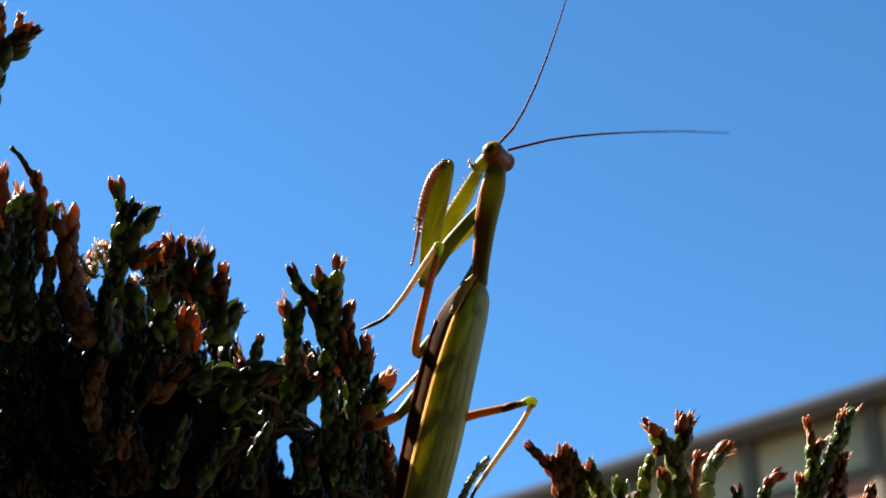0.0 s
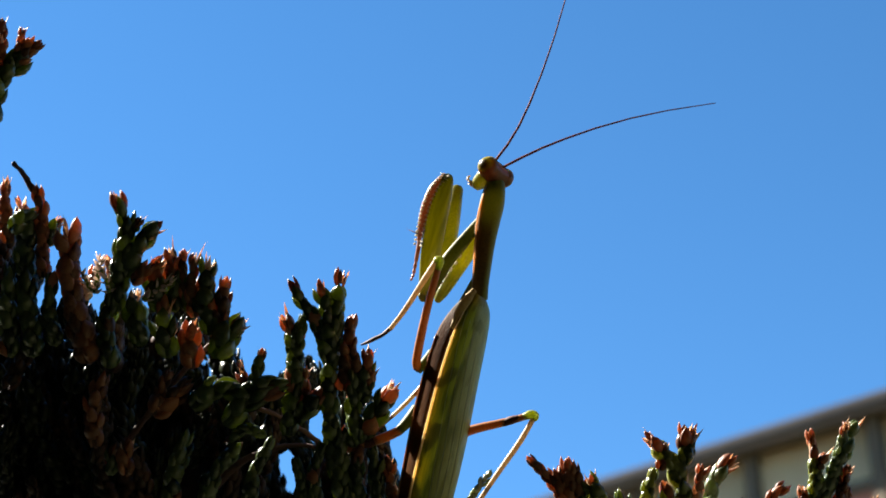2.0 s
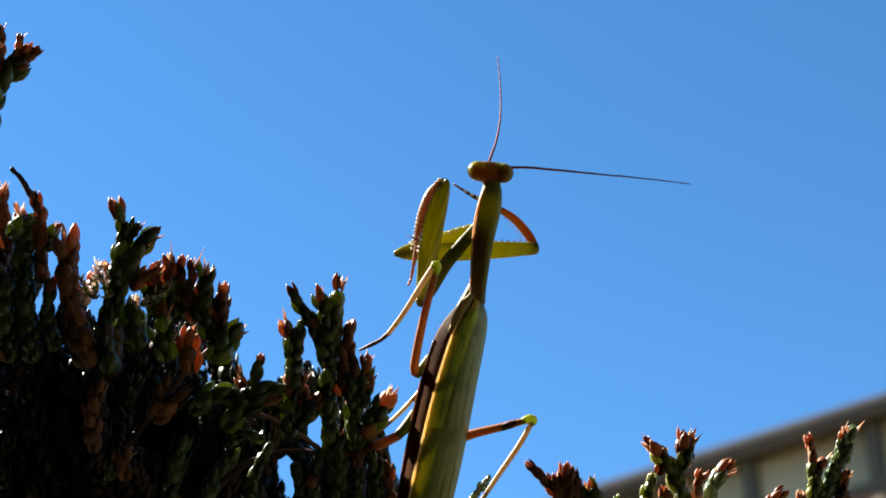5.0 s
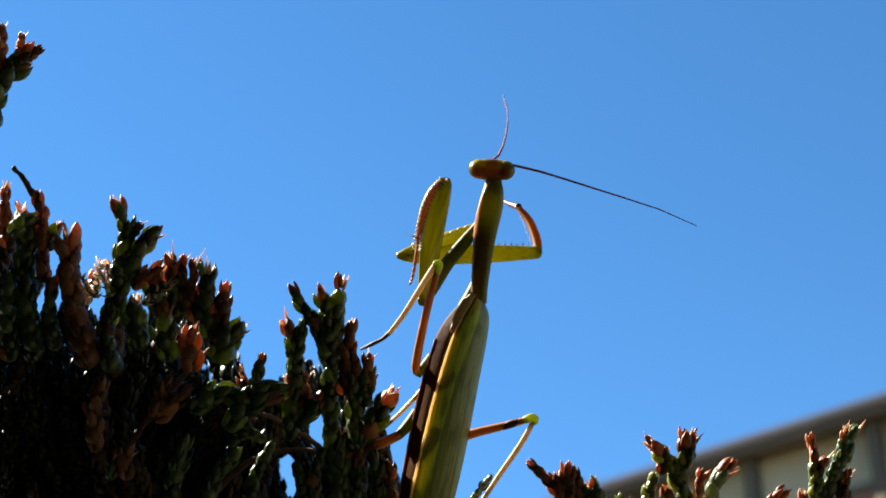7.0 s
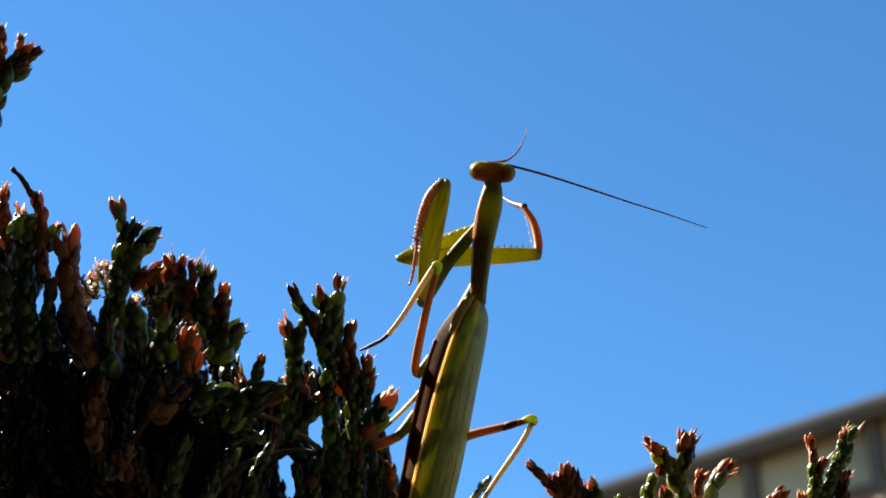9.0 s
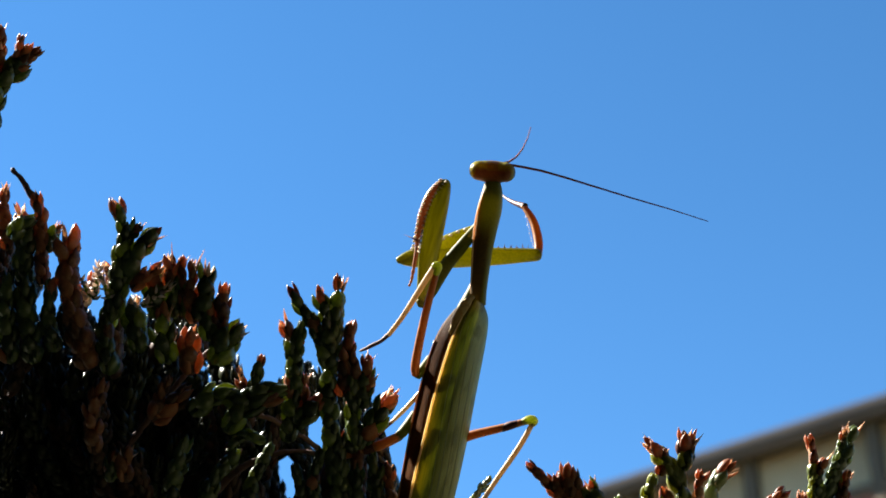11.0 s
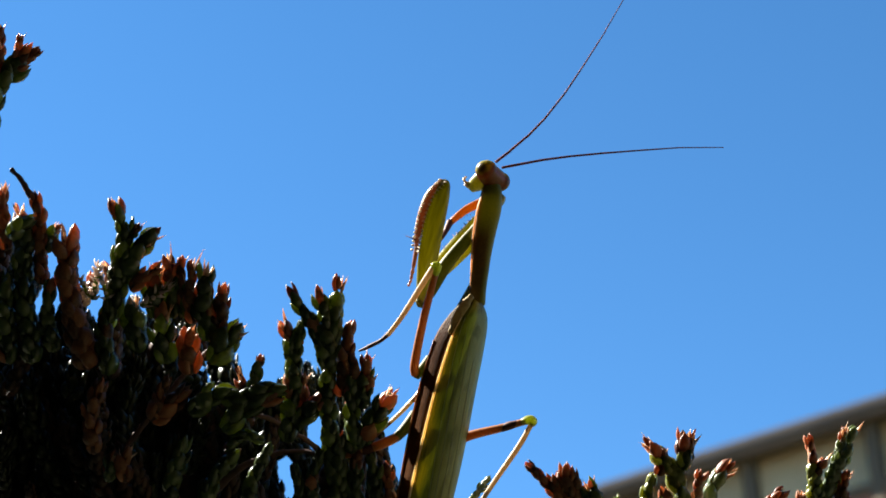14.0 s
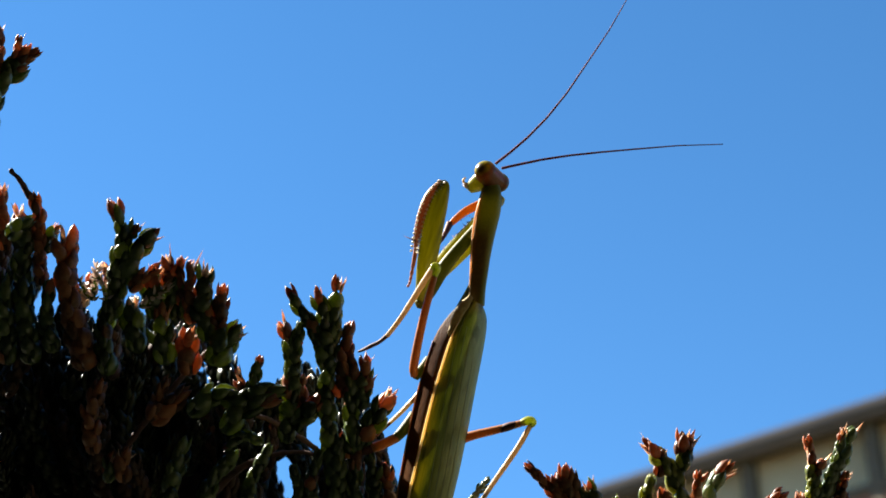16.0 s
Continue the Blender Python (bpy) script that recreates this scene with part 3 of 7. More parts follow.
shrub = empty("conifer_shrub", (-0.055, 0.30, 0), "dark green thuja shrub with withered orange leaf tips", "shrub", "thuja shrubs")
stem(shrub, spot(-45, -30, -45), 0.022)
limb(shrub, [(-43.62, -50.38, -7.70), (-34.38, -36.62, -5.95), (-25.26, -31.93, -4.20), (-16.33, -32.30, -3.67)], [1.02, 0.63, 0.39, 0.24])
limb(shrub, [(-32.41, -24.84, -4.55), (-26.11, -27.00, -3.85), (-19.87, -30.95, -3.50), (-16.32, -35.39, -3.50)], [0.28, 0.39, 0.43, 0.47])
limb(shrub, [(-16.53, -50.21, -6.82), (-16.72, -40.82, -4.20), (-17.23, -31.88, -3.85), (-17.39, -22.99, -3.67)], [0.71, 0.51, 0.39, 0.28])
limb(shrub, [(-50.32, -32.03, -5.07), (-44.82, -24.81, -4.20), (-38.57, -17.68, -4.02), (-34.13, -14.13, -4.02)], [0.55, 0.47, 0.39, 0.28])
limb(shrub, [(-75.81, -7.10, -6.82), (-74.42, 9.90, -5.07), (-72.21, 19.21, -4.20), (-70.25, 24.99, -4.20)], [0.63, 0.39, 0.35, 0.24])
limb(shrub, [(-16.36, -40.82, -4.20), (-9.24, -43.46, -4.02), (-7.10, -43.43, -3.85)], [0.47, 0.31, 0.20])
limb(shrub, [(-7.10, -43.43, -3.85), (-0.36, -46.46, -5.95), (3.23, -43.48, -6.82)], [0.24, 0.24, 0.16])
limb(shrub, [(-63.20, 7.60, -0.87), (-64.75, 10.10, -0.70), (-65.75, 11.50, -0.52), (-66.75, 12.40, -0.52)], [0.62, 0.46, 0.36, 0.42])
twig(shrub, [(-62.19, -5.20, -1.75), (-62.30, 0.09, -1.31), (-62.40, 4.60, -0.87), (-63.30, 8.60, -0.70)], 2.15, "brown", "none", 0.28)
twig(shrub, [(-68.06, 0.09, -2.62), (-68.54, 5.39, -2.45), (-67.95, 10.85, -2.19)], 2.10, "brown", "dry", 0.4)
twig(shrub, [(-65.23, -5.22, -2.62), (-65.41, 0.97, -2.62), (-66.07, 7.60, -2.45)], 2.45, "green", "dry", 0.3)
twig(shrub, [(-54.60, -18.29, 0.00), (-56.71, -10.40, 0.35), (-57.80, -4.28, 0.52), (-57.59, 4.01, 0.70)], 3.50, "brown", "dry", 0.15)
twig(shrub, [(-61.80, -0.30, -1.75), (-60.70, 2.40, -1.75), (-58.90, 4.20, -1.92)], 1.92, "green", "dry", 0.4)
twig(shrub, [(-65.43, -3.43, -1.31), (-64.48, 1.84, -1.05), (-63.74, 4.04, -0.87)], 2.97, "green", "none", 0.28)
twig(shrub, [(-50.40, -10.41, 0.00), (-50.15, -3.41, 0.35), (-49.07, 2.27, 0.52), (-49.91, 5.76, 0.70), (-50.69, 8.38, 0.70)], 2.80, "green", "dry", 0.10)
twig(shrub, [(-49.45, -5.16, 0.35), (-47.64, -1.22, 0.70), (-45.52, 1.40, 0.87), (-43.60, 3.14, 0.87)], 3.15, "green", "dry", 0.1)
twig(shrub, [(-48.55, 0.96, 0.52), (-47.32, 2.71, 0.52), (-46.45, 4.28, 0.52)], 1.22, "green", "spike", 0.6)
twig(shrub, [(-55.85, -8.72, -1.75), (-54.60, -5.60, -1.75), (-53.90, -3.40, -1.75)], 1.80, "dry", "dry", 0.7)
# the pale twigs carry painted sunlight in their leaf colour
twig(shrub, [(-53.80, -7.60, 0.60), (-53.20, -4.60, 1.00), (-52.70, -1.30, 1.20)], 1.70, "pale", "none", 0.28)
twig(shrub, [(-51.40, -7.40, 1.40), (-52.10, -4.90, 1.80), (-53.60, -2.30, 2.00)], 1.60, "pale", "none", 0.28)
twig(shrub, [(-54.30, -7.20, 0.80), (-55.20, -5.40, 1.20), (-55.90, -3.60, 1.40)], 1.50, "pale", "none", 0.28)
twig(shrub, [(-46.20, -8.60, 1.60), (-43.40, -6.60, 1.90), (-40.70, -5.20, 2.10)], 1.70, "pale", "none", 0.28)
twig(shrub, [(-47.80, -6.20, 0.90), (-45.40, -3.90, 1.20), (-42.90, -2.20, 1.40)], 2.10, "brown", "dry", 0.5)
twig(shrub, [(-66.60, 1.90, 0.60), (-65.00, 3.60, 0.90), (-63.10, 3.70, 1.10)], 2.60, "green", "none", 0.28)
twig(shrub, [(-51.27, -6.94, -0.87), (-51.67, -3.42, -0.70), (-53.13, -1.84, -0.52)], 1.75, "dry", "dry", 0.8)
twig(shrub, [(-44.10, -10.41, 0.00), (-44.42, -6.03, 0.17), (-43.02, -1.84, 0.17)], 2.97, "green", "dry", 0.55)
twig(shrub, [(-41.56, -10.43, -0.52), (-41.91, -5.17, -0.52), (-42.26, -0.35, -0.52)], 2.27, "green", "spike", 0.5)
twig(shrub, [(-39.78, -10.43, -0.35), (-40.30, -5.17, -0.35), (-40.48, -0.79, -0.35)], 1.92, "green", "spike", 0.5)
twig(shrub, [(-38.41, -11.29, 0.00), (-39.00, -6.03, 0.17), (-38.30, -1.22, 0.17)], 2.10, "brown", "spike", 0.5)
twig(shrub, [(-36.00, -13.89, 0.35), (-36.50, -7.77, 0.52), (-35.95, -1.66, 0.70)], 2.97, "green", "dry", 0.14)
twig(shrub, [(-34.12, -13.91, 0.00), (-34.27, -10.40, 0.17), (-33.75, -5.86, 0.17)], 2.45, "brown", "none", 0.28)
twig(shrub, [(-35.30, -17.39, 0.35), (-33.35, -14.32, 0.52), (-30.36, -11.26, 0.70)], 3.67, "green", "dry", 0.2)
twig(shrub, [(-46.63, -15.63, 0.52), (-47.47, -10.38, 0.70), (-47.64, -6.89, 0.70)], 3.15, "green", "dry", 0.15)
twig(shrub, [(-42.26, -17.38, 0.52), (-43.10, -13.00, 0.70), (-42.55, -7.76, 0.87)], 3.32, "green", "dry", 0.3)
twig(shrub, [(-38.79, -19.13, 0.35), (-39.29, -14.76, 0.52), (-37.69, -11.69, 0.70)], 2.97, "brown", "dry", 0.2)
twig(shrub, [(-51.53, -19.16, 0.00), (-51.94, -13.03, 0.17), (-51.41, -7.78, 0.17)], 2.80, "green", "none", 0.28)
twig(shrub, [(-63.56, -17.47, -0.87), (-64.40, -10.44, -0.70), (-64.75, -5.18, -0.70)], 3.15, "green", "none", 0.28)
twig(shrub, [(-67.07, -17.47, -0.87), (-67.55, -10.44, -0.70), (-67.20, -4.30, -0.70)], 2.97, "green", "none", 0.28)
twig(shrub, [(-59.97, -15.69, -0.52), (-60.98, -10.43, -0.35), (-60.63, -5.17, -0.35)], 2.62, "green", "none", 0.28)
twig(shrub, [(-29.20, -24.39, 0.17), (-28.83, -20.01, 0.35), (-27.77, -15.80, 0.52)], 2.10, "green", "dry", 0.15)
twig(shrub, [(-30.16, -24.46, -0.52), (-30.84, -20.94, -0.35), (-31.54, -17.87, -0.35)], 1.75, "brown", "spike", 0.4)
twig(shrub, [(-38.74, -25.22, 0.70), (-35.23, -22.58, 0.87), (-31.74, -23.02, 0.87), (-28.23, -21.87, 1.05), (-24.40, -21.70, 1.05)], 3.15, "green", "none", 0.28)
twig(shrub, [(-33.48, -27.82, 0.87), (-29.97, -24.31, 1.05), (-25.62, -22.57, 1.05)], 3.50, "green", "brown", 0.2)
twig(shrub, [(-48.74, -35.66, 0.87), (-48.97, -33.02, 1.05), (-47.72, -30.22, 1.22)], 2.62, "brown", "dry", 0.5)
twig(shrub, [(-51.39, -35.69, 0.70), (-50.92, -33.05, 0.87), (-50.02, -30.93, 1.05)], 2.10, "green", "dry", 0.3)
twig(shrub, [(-43.13, -26.11, 0.52), (-43.54, -23.04, 0.70), (-42.23, -19.98, 0.70)], 2.10, "brown", "none", 0.28)
twig(shrub, [(-44.85, -26.09, 0.70), (-42.23, -24.34, 0.70), (-39.61, -21.73, 0.70)], 2.97, "brown", "none", 0.28)
twig(shrub, [(-16.42, -36.58, 0.52), (-17.28, -27.83, 0.70), (-17.35, -19.10, 0.87), (-16.56, -12.11, 1.05), (-15.50, -3.92, 1.22)], 2.71, "green", "dry", 0.08)
twig(shrub, [(-17.60, -18.21, 1.05), (-19.33, -12.54, 1.22), (-21.58, -9.05, 1.40), (-23.15, -6.18, 1.40)], 2.54, "green", "brown", 0.1)
twig(shrub, [(-17.07, -15.59, 1.22), (-17.93, -10.35, 1.40), (-19.04, -5.30, 1.57)], 2.36, "green", "dry", 0.18)
twig(shrub, [(-22.40, -27.91, 0.00), (-22.91, -20.90, 0.17), (-23.42, -14.77, 0.35), (-24.81, -10.83, 0.35)], 2.36, "green", "spike", 0.14)
twig(shrub, [(-22.54, -22.63, 0.35), (-22.53, -17.38, 0.52), (-21.81, -11.69, 0.70)], 2.19, "green", "none", 0.28)
twig(shrub, [(-15.02, -22.61, 0.52), (-14.83, -17.36, 0.70), (-14.14, -11.60, 0.70)], 2.36, "brown", "none", 0.28)
twig(shrub, [(-13.26, -31.32, 0.70), (-13.78, -24.33, 0.87), (-13.59, -19.95, 1.05), (-14.12, -15.77, 1.05)], 2.71, "green", "dry", 0.2)
twig(shrub, [(-12.56, -24.34, 0.70), (-11.86, -19.97, 0.87), (-11.16, -15.78, 0.87)], 2.19, "green", "dry", 0.35)
twig(shrub, [(-12.55, -24.31, 1.05), (-11.49, -21.68, 1.22), (-10.45, -18.63, 1.22)], 2.01, "green", "dry", 0.45)
twig(shrub, [(-12.56, -30.45, 0.70), (-10.11, -25.62, 1.05), (-8.19, -22.99, 1.22), (-6.97, -20.99, 1.22)], 2.97, "green", "dry", 0.25)
twig(shrub, [(-23.78, -29.64, 0.17), (-23.42, -24.38, 0.35), (-23.59, -19.57, 0.35)], 2.71, "green", "brown", 0.2)
twig(shrub, [(-20.91, -24.41, 0.00), (-21.33, -21.77, 0.17), (-21.16, -18.97, 0.17)], 1.57, "brown", "spike", 0.4)
twig(shrub, [(-22.00, -26.54, 0.52), (-20.42, -25.04, 0.70), (-18.50, -22.95, 0.70)], 3.15, "green", "brown", 0.2)
twig(shrub, [(-15.70, -40.02, 0.87), (-15.86, -33.90, 1.05), (-15.51, -28.67, 1.05)], 2.71, "green", "none", 0.28)
twig(shrub, [(-13.09, -40.05, 0.70), (-13.43, -35.66, 0.87), (-12.90, -31.30, 0.87)], 2.36, "green", "brown", 0.2)
twig(shrub, [(-9.94, -41.77, 0.87), (-10.11, -36.51, 1.05), (-10.80, -31.80, 1.05)], 2.19, "green", "none", 0.28)
twig(shrub, [(-6.99, -42.73, 0.35), (-7.86, -37.89, 0.52), (-8.56, -32.66, 0.52)], 1.92, "brown", "dry", 0.55)
twig(shrub, [(3.18, -42.78, -2.62), (4.78, -39.27, -2.80), (7.43, -35.85, -2.97)], 1.22, "grey", "none", 0.28)
twig(shrub, [(-22.02, -40.98, 0.35), (-21.83, -37.46, 0.52), (-22.70, -33.53, 0.52)], 2.01, "green", "none", 0.28)
twig(shrub, [(-19.54, -40.05, 0.70), (-19.88, -35.66, 0.87), (-18.66, -31.30, 0.87)], 2.36, "green", "none", 0.28)
twig(shrub, [(-37.02, -40.08, 0.52), (-35.25, -35.69, 0.70), (-31.76, -31.32, 0.70)], 2.54, "green", "none", 0.28)
twig(shrub, [(-30.02, -40.05, 0.70), (-29.14, -35.69, 0.70), (-26.53, -30.45, 0.70)], 2.36, "green", "none", 0.28)
twig(shrub, [(-42.23, -40.05, 0.70), (-41.36, -34.81, 0.70), (-39.61, -29.58, 0.70)], 2.71, "green", "none", 0.28)
twig(shrub, [(-53.65, -31.37, 0.35), (-54.05, -26.11, 0.52), (-52.74, -20.87, 0.52)], 2.71, "brown", "none", 0.28)
twig(shrub, [(-27.38, -29.56, 0.87), (-29.99, -28.69, 0.87), (-33.05, -30.43, 0.87)], 1.75, "green", "none", 0.28)
twig(shrub, [(-71.22, 18.46, 0.00), (-69.64, 22.84, 0.00), (-68.25, 25.46, 0.00), (-65.97, 28.09, 0.00), (-64.05, 30.89, 0.00)], 3.32, "green", "brown", 0.1)
twig(shrub, [(-67.63, 26.30, 0.35), (-66.01, 29.34, 0.52), (-64.79, 33.44, 0.52)], 1.57, "green", "spike", 0.6)
twig(shrub, [(-69.12, 26.34, 0.00), (-68.42, 30.27, 0.00), (-68.42, 34.91, 0.00)], 1.92, "brown", "spike", 0.5)
twig(shrub, [(-65.88, 28.22, 0.35), (-64.31, 29.45, 0.35), (-62.39, 30.84, 0.35)], 1.92, "brown", "none", 0.28)

right_shrub = empty("conifer_shrub", (0.075, 0.30, 0), "low thuja shrub with sunlit sprigs and brown tips", "shrub", "thuja shrubs")
stem(right_shrub, spot(35, -48, -40), 0.014)
limb(right_shrub, [(37.74, -68.86, -9.45), (38.46, -55.23, -5.07), (38.33, -45.26, -4.20)], [0.79, 0.47, 0.31])
limb(right_shrub, [(37.74, -68.86, -9.45), (28.20, -53.45, -5.07), (20.81, -45.26, -4.20)], [0.79, 0.47, 0.31])
limb(right_shrub, [(38.46, -55.23, -5.07), (49.44, -51.49, -4.20), (58.34, -45.26, -4.20)], [0.47, 0.39, 0.28])
limb(right_shrub, [(49.44, -51.49, -4.20), (59.23, -50.60, -4.20), (63.67, -45.71, -4.20)], [0.31, 0.28, 0.20])
twig(right_shrub, [(20.65, -42.78, 0.00), (17.59, -37.53, 0.00), (15.56, -35.32, 0.17), (13.46, -33.31, 0.17)], 1.92, "brown", "none", 0.28)
twig(right_shrub, [(19.30, -45.41, 0.00), (18.60, -40.13, 0.17), (17.70, -35.20, 0.30)], 2.10, "brown", "none", 0.08)
twig(right_shrub, [(20.30, -45.41, 0.20), (19.80, -40.13, 0.30), (19.20, -33.40, 0.45)], 2.50, "brown", "none", 0.08)
twig(right_shrub, [(21.40, -45.41, 0.00), (21.20, -40.13, 0.10), (20.60, -34.70, 0.20)], 2.10, "brown", "none", 0.08)
twig(right_shrub, [(25.90, -42.78, 0.00), (23.96, -38.82, 0.17), (22.38, -35.15, 0.17)], 2.80, "light_olive", "dry", 0.1)
twig(right_shrub, [(22.40, -45.41, 0.00), (21.87, -40.16, 0.00), (22.05, -36.31, 0.00)], 1.75, "green", "dry", 0.1)
twig(right_shrub, [(37.71, -45.41, 0.00), (37.42, -40.13, 0.17), (36.70, -35.30, 0.35), (37.37, -31.35, 0.52), (37.02, -27.68, 0.52)], 2.80, "light_olive", "dry", 0.25)
twig(right_shrub, [(37.05, -36.61, 0.35), (35.45, -33.97, 0.52), (33.27, -31.78, 0.52), (30.91, -28.90, 0.52)], 2.62, "light_olive", "dry", 0.3)
twig(right_shrub, [(37.37, -33.97, 0.52), (38.22, -30.89, 0.70), (39.61, -28.18, 0.70)], 2.10, "green", "dry", 0.5)
twig(right_shrub, [(33.70, -34.84, 0.52), (34.23, -32.66, 0.52), (34.40, -30.30, 0.52)], 1.75, "brown", "dry", 0.4)
twig(right_shrub, [(31.15, -45.41, 0.00), (31.48, -39.69, 0.17), (32.70, -35.41, 0.17)], 2.27, "light_olive", "none", 0.28)
twig(right_shrub, [(35.47, -45.35, 0.35), (35.10, -40.51, 0.52), (34.23, -36.58, 0.52)], 2.62, "light_olive", "dry", 0.3)
twig(right_shrub, [(39.49, -45.35, 0.35), (39.47, -39.20, 0.52), (40.08, -33.79, 0.52)], 1.75, "dry", "spike", 0.3)
twig(right_shrub, [(40.31, -45.87, -2.62), (41.19, -40.57, -2.62), (42.78, -36.59, -2.62), (45.96, -32.79, -2.62)], 3.15, "grey", "dry", 0.22)
twig(right_shrub, [(57.36, -40.13, 0.17), (57.36, -34.45, 0.17), (56.83, -28.42, 0.17)], 1.75, "light_olive", "dry", 0.4)
twig(right_shrub, [(57.22, -45.41, 0.00), (58.41, -40.13, 0.17), (60.85, -34.45, 0.17), (64.00, -27.19, 0.17)], 2.45, "grey", "spike", 0.06)
twig(right_shrub, [(59.94, -35.74, 0.35), (61.34, -31.37, 0.35), (62.30, -27.17, 0.35)], 1.40, "grey", "spike", 0.3)
twig(right_shrub, [(58.19, -40.10, 0.35), (58.02, -35.74, 0.35), (59.24, -31.89, 0.35)], 1.57, "grey", "spike", 0.35)
twig(right_shrub, [(59.94, -45.35, 0.35), (61.29, -39.20, 0.52), (63.04, -33.79, 0.52)], 1.75, "brown", "dry", 0.3)
twig(right_shrub, [(49.52, -43.66, 0.00), (50.89, -39.26, 0.17), (53.68, -37.16, 0.17)], 2.10, "green", "dry", 0.5)
twig(right_shrub, [(55.65, -44.53, 0.00), (55.96, -40.57, 0.17), (55.43, -37.16, 0.17)], 1.92, "grey", "dry", 0.3)
twig(right_shrub, [(62.65, -45.41, 0.00), (62.12, -41.03, 0.00), (62.65, -37.36, 0.00)], 2.10, "green", "dry", 0.3)
twig(right_shrub, [(45.30, -45.56, -0.87), (46.18, -42.05, -0.87), (45.30, -39.42, -0.87)], 2.27, "green", "dry", 0.4)
twig(right_shrub, [(66.37, -45.56, -0.87), (66.72, -42.05, -0.87), (67.42, -39.24, -0.87)], 2.10, "brown", "dry", 0.4)
twig(right_shrub, [(28.56, -45.47, -0.35), (28.04, -41.97, -0.35), (27.34, -38.81, -0.35)], 2.27, "green", "none", 0.28)


def crown_top(x):
    """The height of the dense crown above each place across, in millimetres."""
    knots = ((-82.6, 12.3), (-68.6, 8.0), (-63.3, 2.7), (-59.0, 0.1), (-55.5, -6.9), (-51.1, -5.2), (-45.8, -6.9), (-39.7, -6.5), (-35.3, -7.8), (-33.6, -12.6), (-31.0, -18.3), (-26.6, -21.8), (-24.0, -17.4), (-22.2, -17.4), (-19.6, -13.9), (-16.1, -13.9), (-13.9, -19.2), (-11.7, -24.4), (-8.2, -30.5), (-6.9, -40.2))
    for (a, ha), (b, hb) in zip(knots, knots[1:]):
        if a <= x <= b:
            return ha + (hb - ha) * (x - a) / (b - a)
    return -60.0


GAPS = ((-60.3, -7.2, 2.2, 3.2), (-60.4, -1.8, 2.2, 3.6), (-53.9, -7.8, 2.0, 2.0), (-19.1, -28.6, 2.6, 2.8), (-23.8, -34.7, 2.6, 3.3), (-45.4, -24.2, 1.3, 1.0), (-41.0, -25.5, 2.4, 1.9), (-35.5, -20.7, 3.0, 1.7), (-39.3, -37.4, 2.6, 2.3), (-8.2, -28.8, 1.7, 2.6))


def open_gap(x, y):
    """Whether a place across and up lies in one of the openings through the crown where the sky shows."""
    return any(((x - gx) / gw) ** 2 + ((y - gy) / gh) ** 2 < 1 for gx, gy, gw, gh in GAPS)


def crown_strands(rng, count, x0, x1, top, near, far, low, fat=1.0):
    out = []
    while len(out) < count:
        x, z = rng.uniform(x0, x1), rng.uniform(far, near)
        grow = (DEPTH * 1000 - z) / (DEPTH * 1000)
        high = top(x)
        y = rng.uniform(low, high)
        length = rng.uniform(6, 12)
        lean = rng.uniform(-0.5, 0.5)
        if y < low + 1 or any(open_gap(x - lean * f * length, y - f * length) for f in (-0.1, 0.3, 0.7, 1.0)):
            continue
        a = spot((x - lean * length) * grow, (y - length) * grow, z + rng.uniform(-3, 3))
        b = spot((x - lean * 0.35 * length) * grow, (y - 0.5 * length) * grow, z)
        c = spot(x * grow, y * grow, z + rng.uniform(-2, 4))
        out.append(([a, b, c], rng.uniform(0.0019, 0.0030) * fat))
    return out


rng = random.Random(7)
# these masses wear the leaf colours with shade painted in
inner_foliage(shrub, "inner_foliage", "dense inner scale leaves, shade put into their dark green", LEAF_SHADED, crown_strands(rng, 700, -84, -8, crown_top, -9, -62, -52), rng)
inner_foliage(shrub, "inner_foliage", "withered brown inner scale leaves, darkened as shade", LEAF_SHADED_DRY, crown_strands(rng, 90, -80, -10, crown_top, -7, -45, -50), rng)
inner_foliage(shrub, "inner_foliage", "deep scale leaves behind, darkened as shade", LEAF_SHADED, crown_strands(rng, 380, -88, -12, lambda x: crown_top(x) - 5.0, -34, -66, -56, 1.5), rng)
inner_foliage(shrub, "lower_foliage", "leafy sides in the shade-darkened green", LEAF_SHADED, lower_strands(rng, shrub.location, 420, 0.13), rng)
inner_foliage(right_shrub, "inner_foliage", "green inner scale leaves, darkened as shade", LEAF_SHADED, crown_strands(rng, 60, 14, 66, lambda x: -43.0, -14, -40, -58), rng)
inner_foliage(right_shrub, "lower_foliage", "leafy sides in the shade-darkened green", LEAF_SHADED, lower_strands(rng, right_shrub.location, 300, 0.11), rng)

# ---- praying mantis ----
PIVOT = Vector((-2.27, -40.16, 0.00)) * 0.001


def swayed(angle):
    """The insect's pose when its body leans by an angle over its hind feet."""
    return STAND @ Matrix.Translation(PIVOT) @ pose(0, 0, 0, 0, 0, angle) @ Matrix.Translation(-PIVOT)


def bone(x0, y0, z0, x1, y1, z1):
    """A limb's pose in the insect's space, in millimetres: its joint, and the place it points to along its own x."""
    a, b = Vector((x0, y0, z0)) * 0.001, Vector((x1, y1, z1)) * 0.001
    x = (b - a).normalized()
    z = Vector((0, 0, 1))
    z = z - x * z.dot(x)
    z = z.normalized() if z.length > 0.05 else x.orthogonal().normalized()
    m = Matrix((x, z.cross(x), z)).transposed().to_4x4()
    m.translation = a
    return m


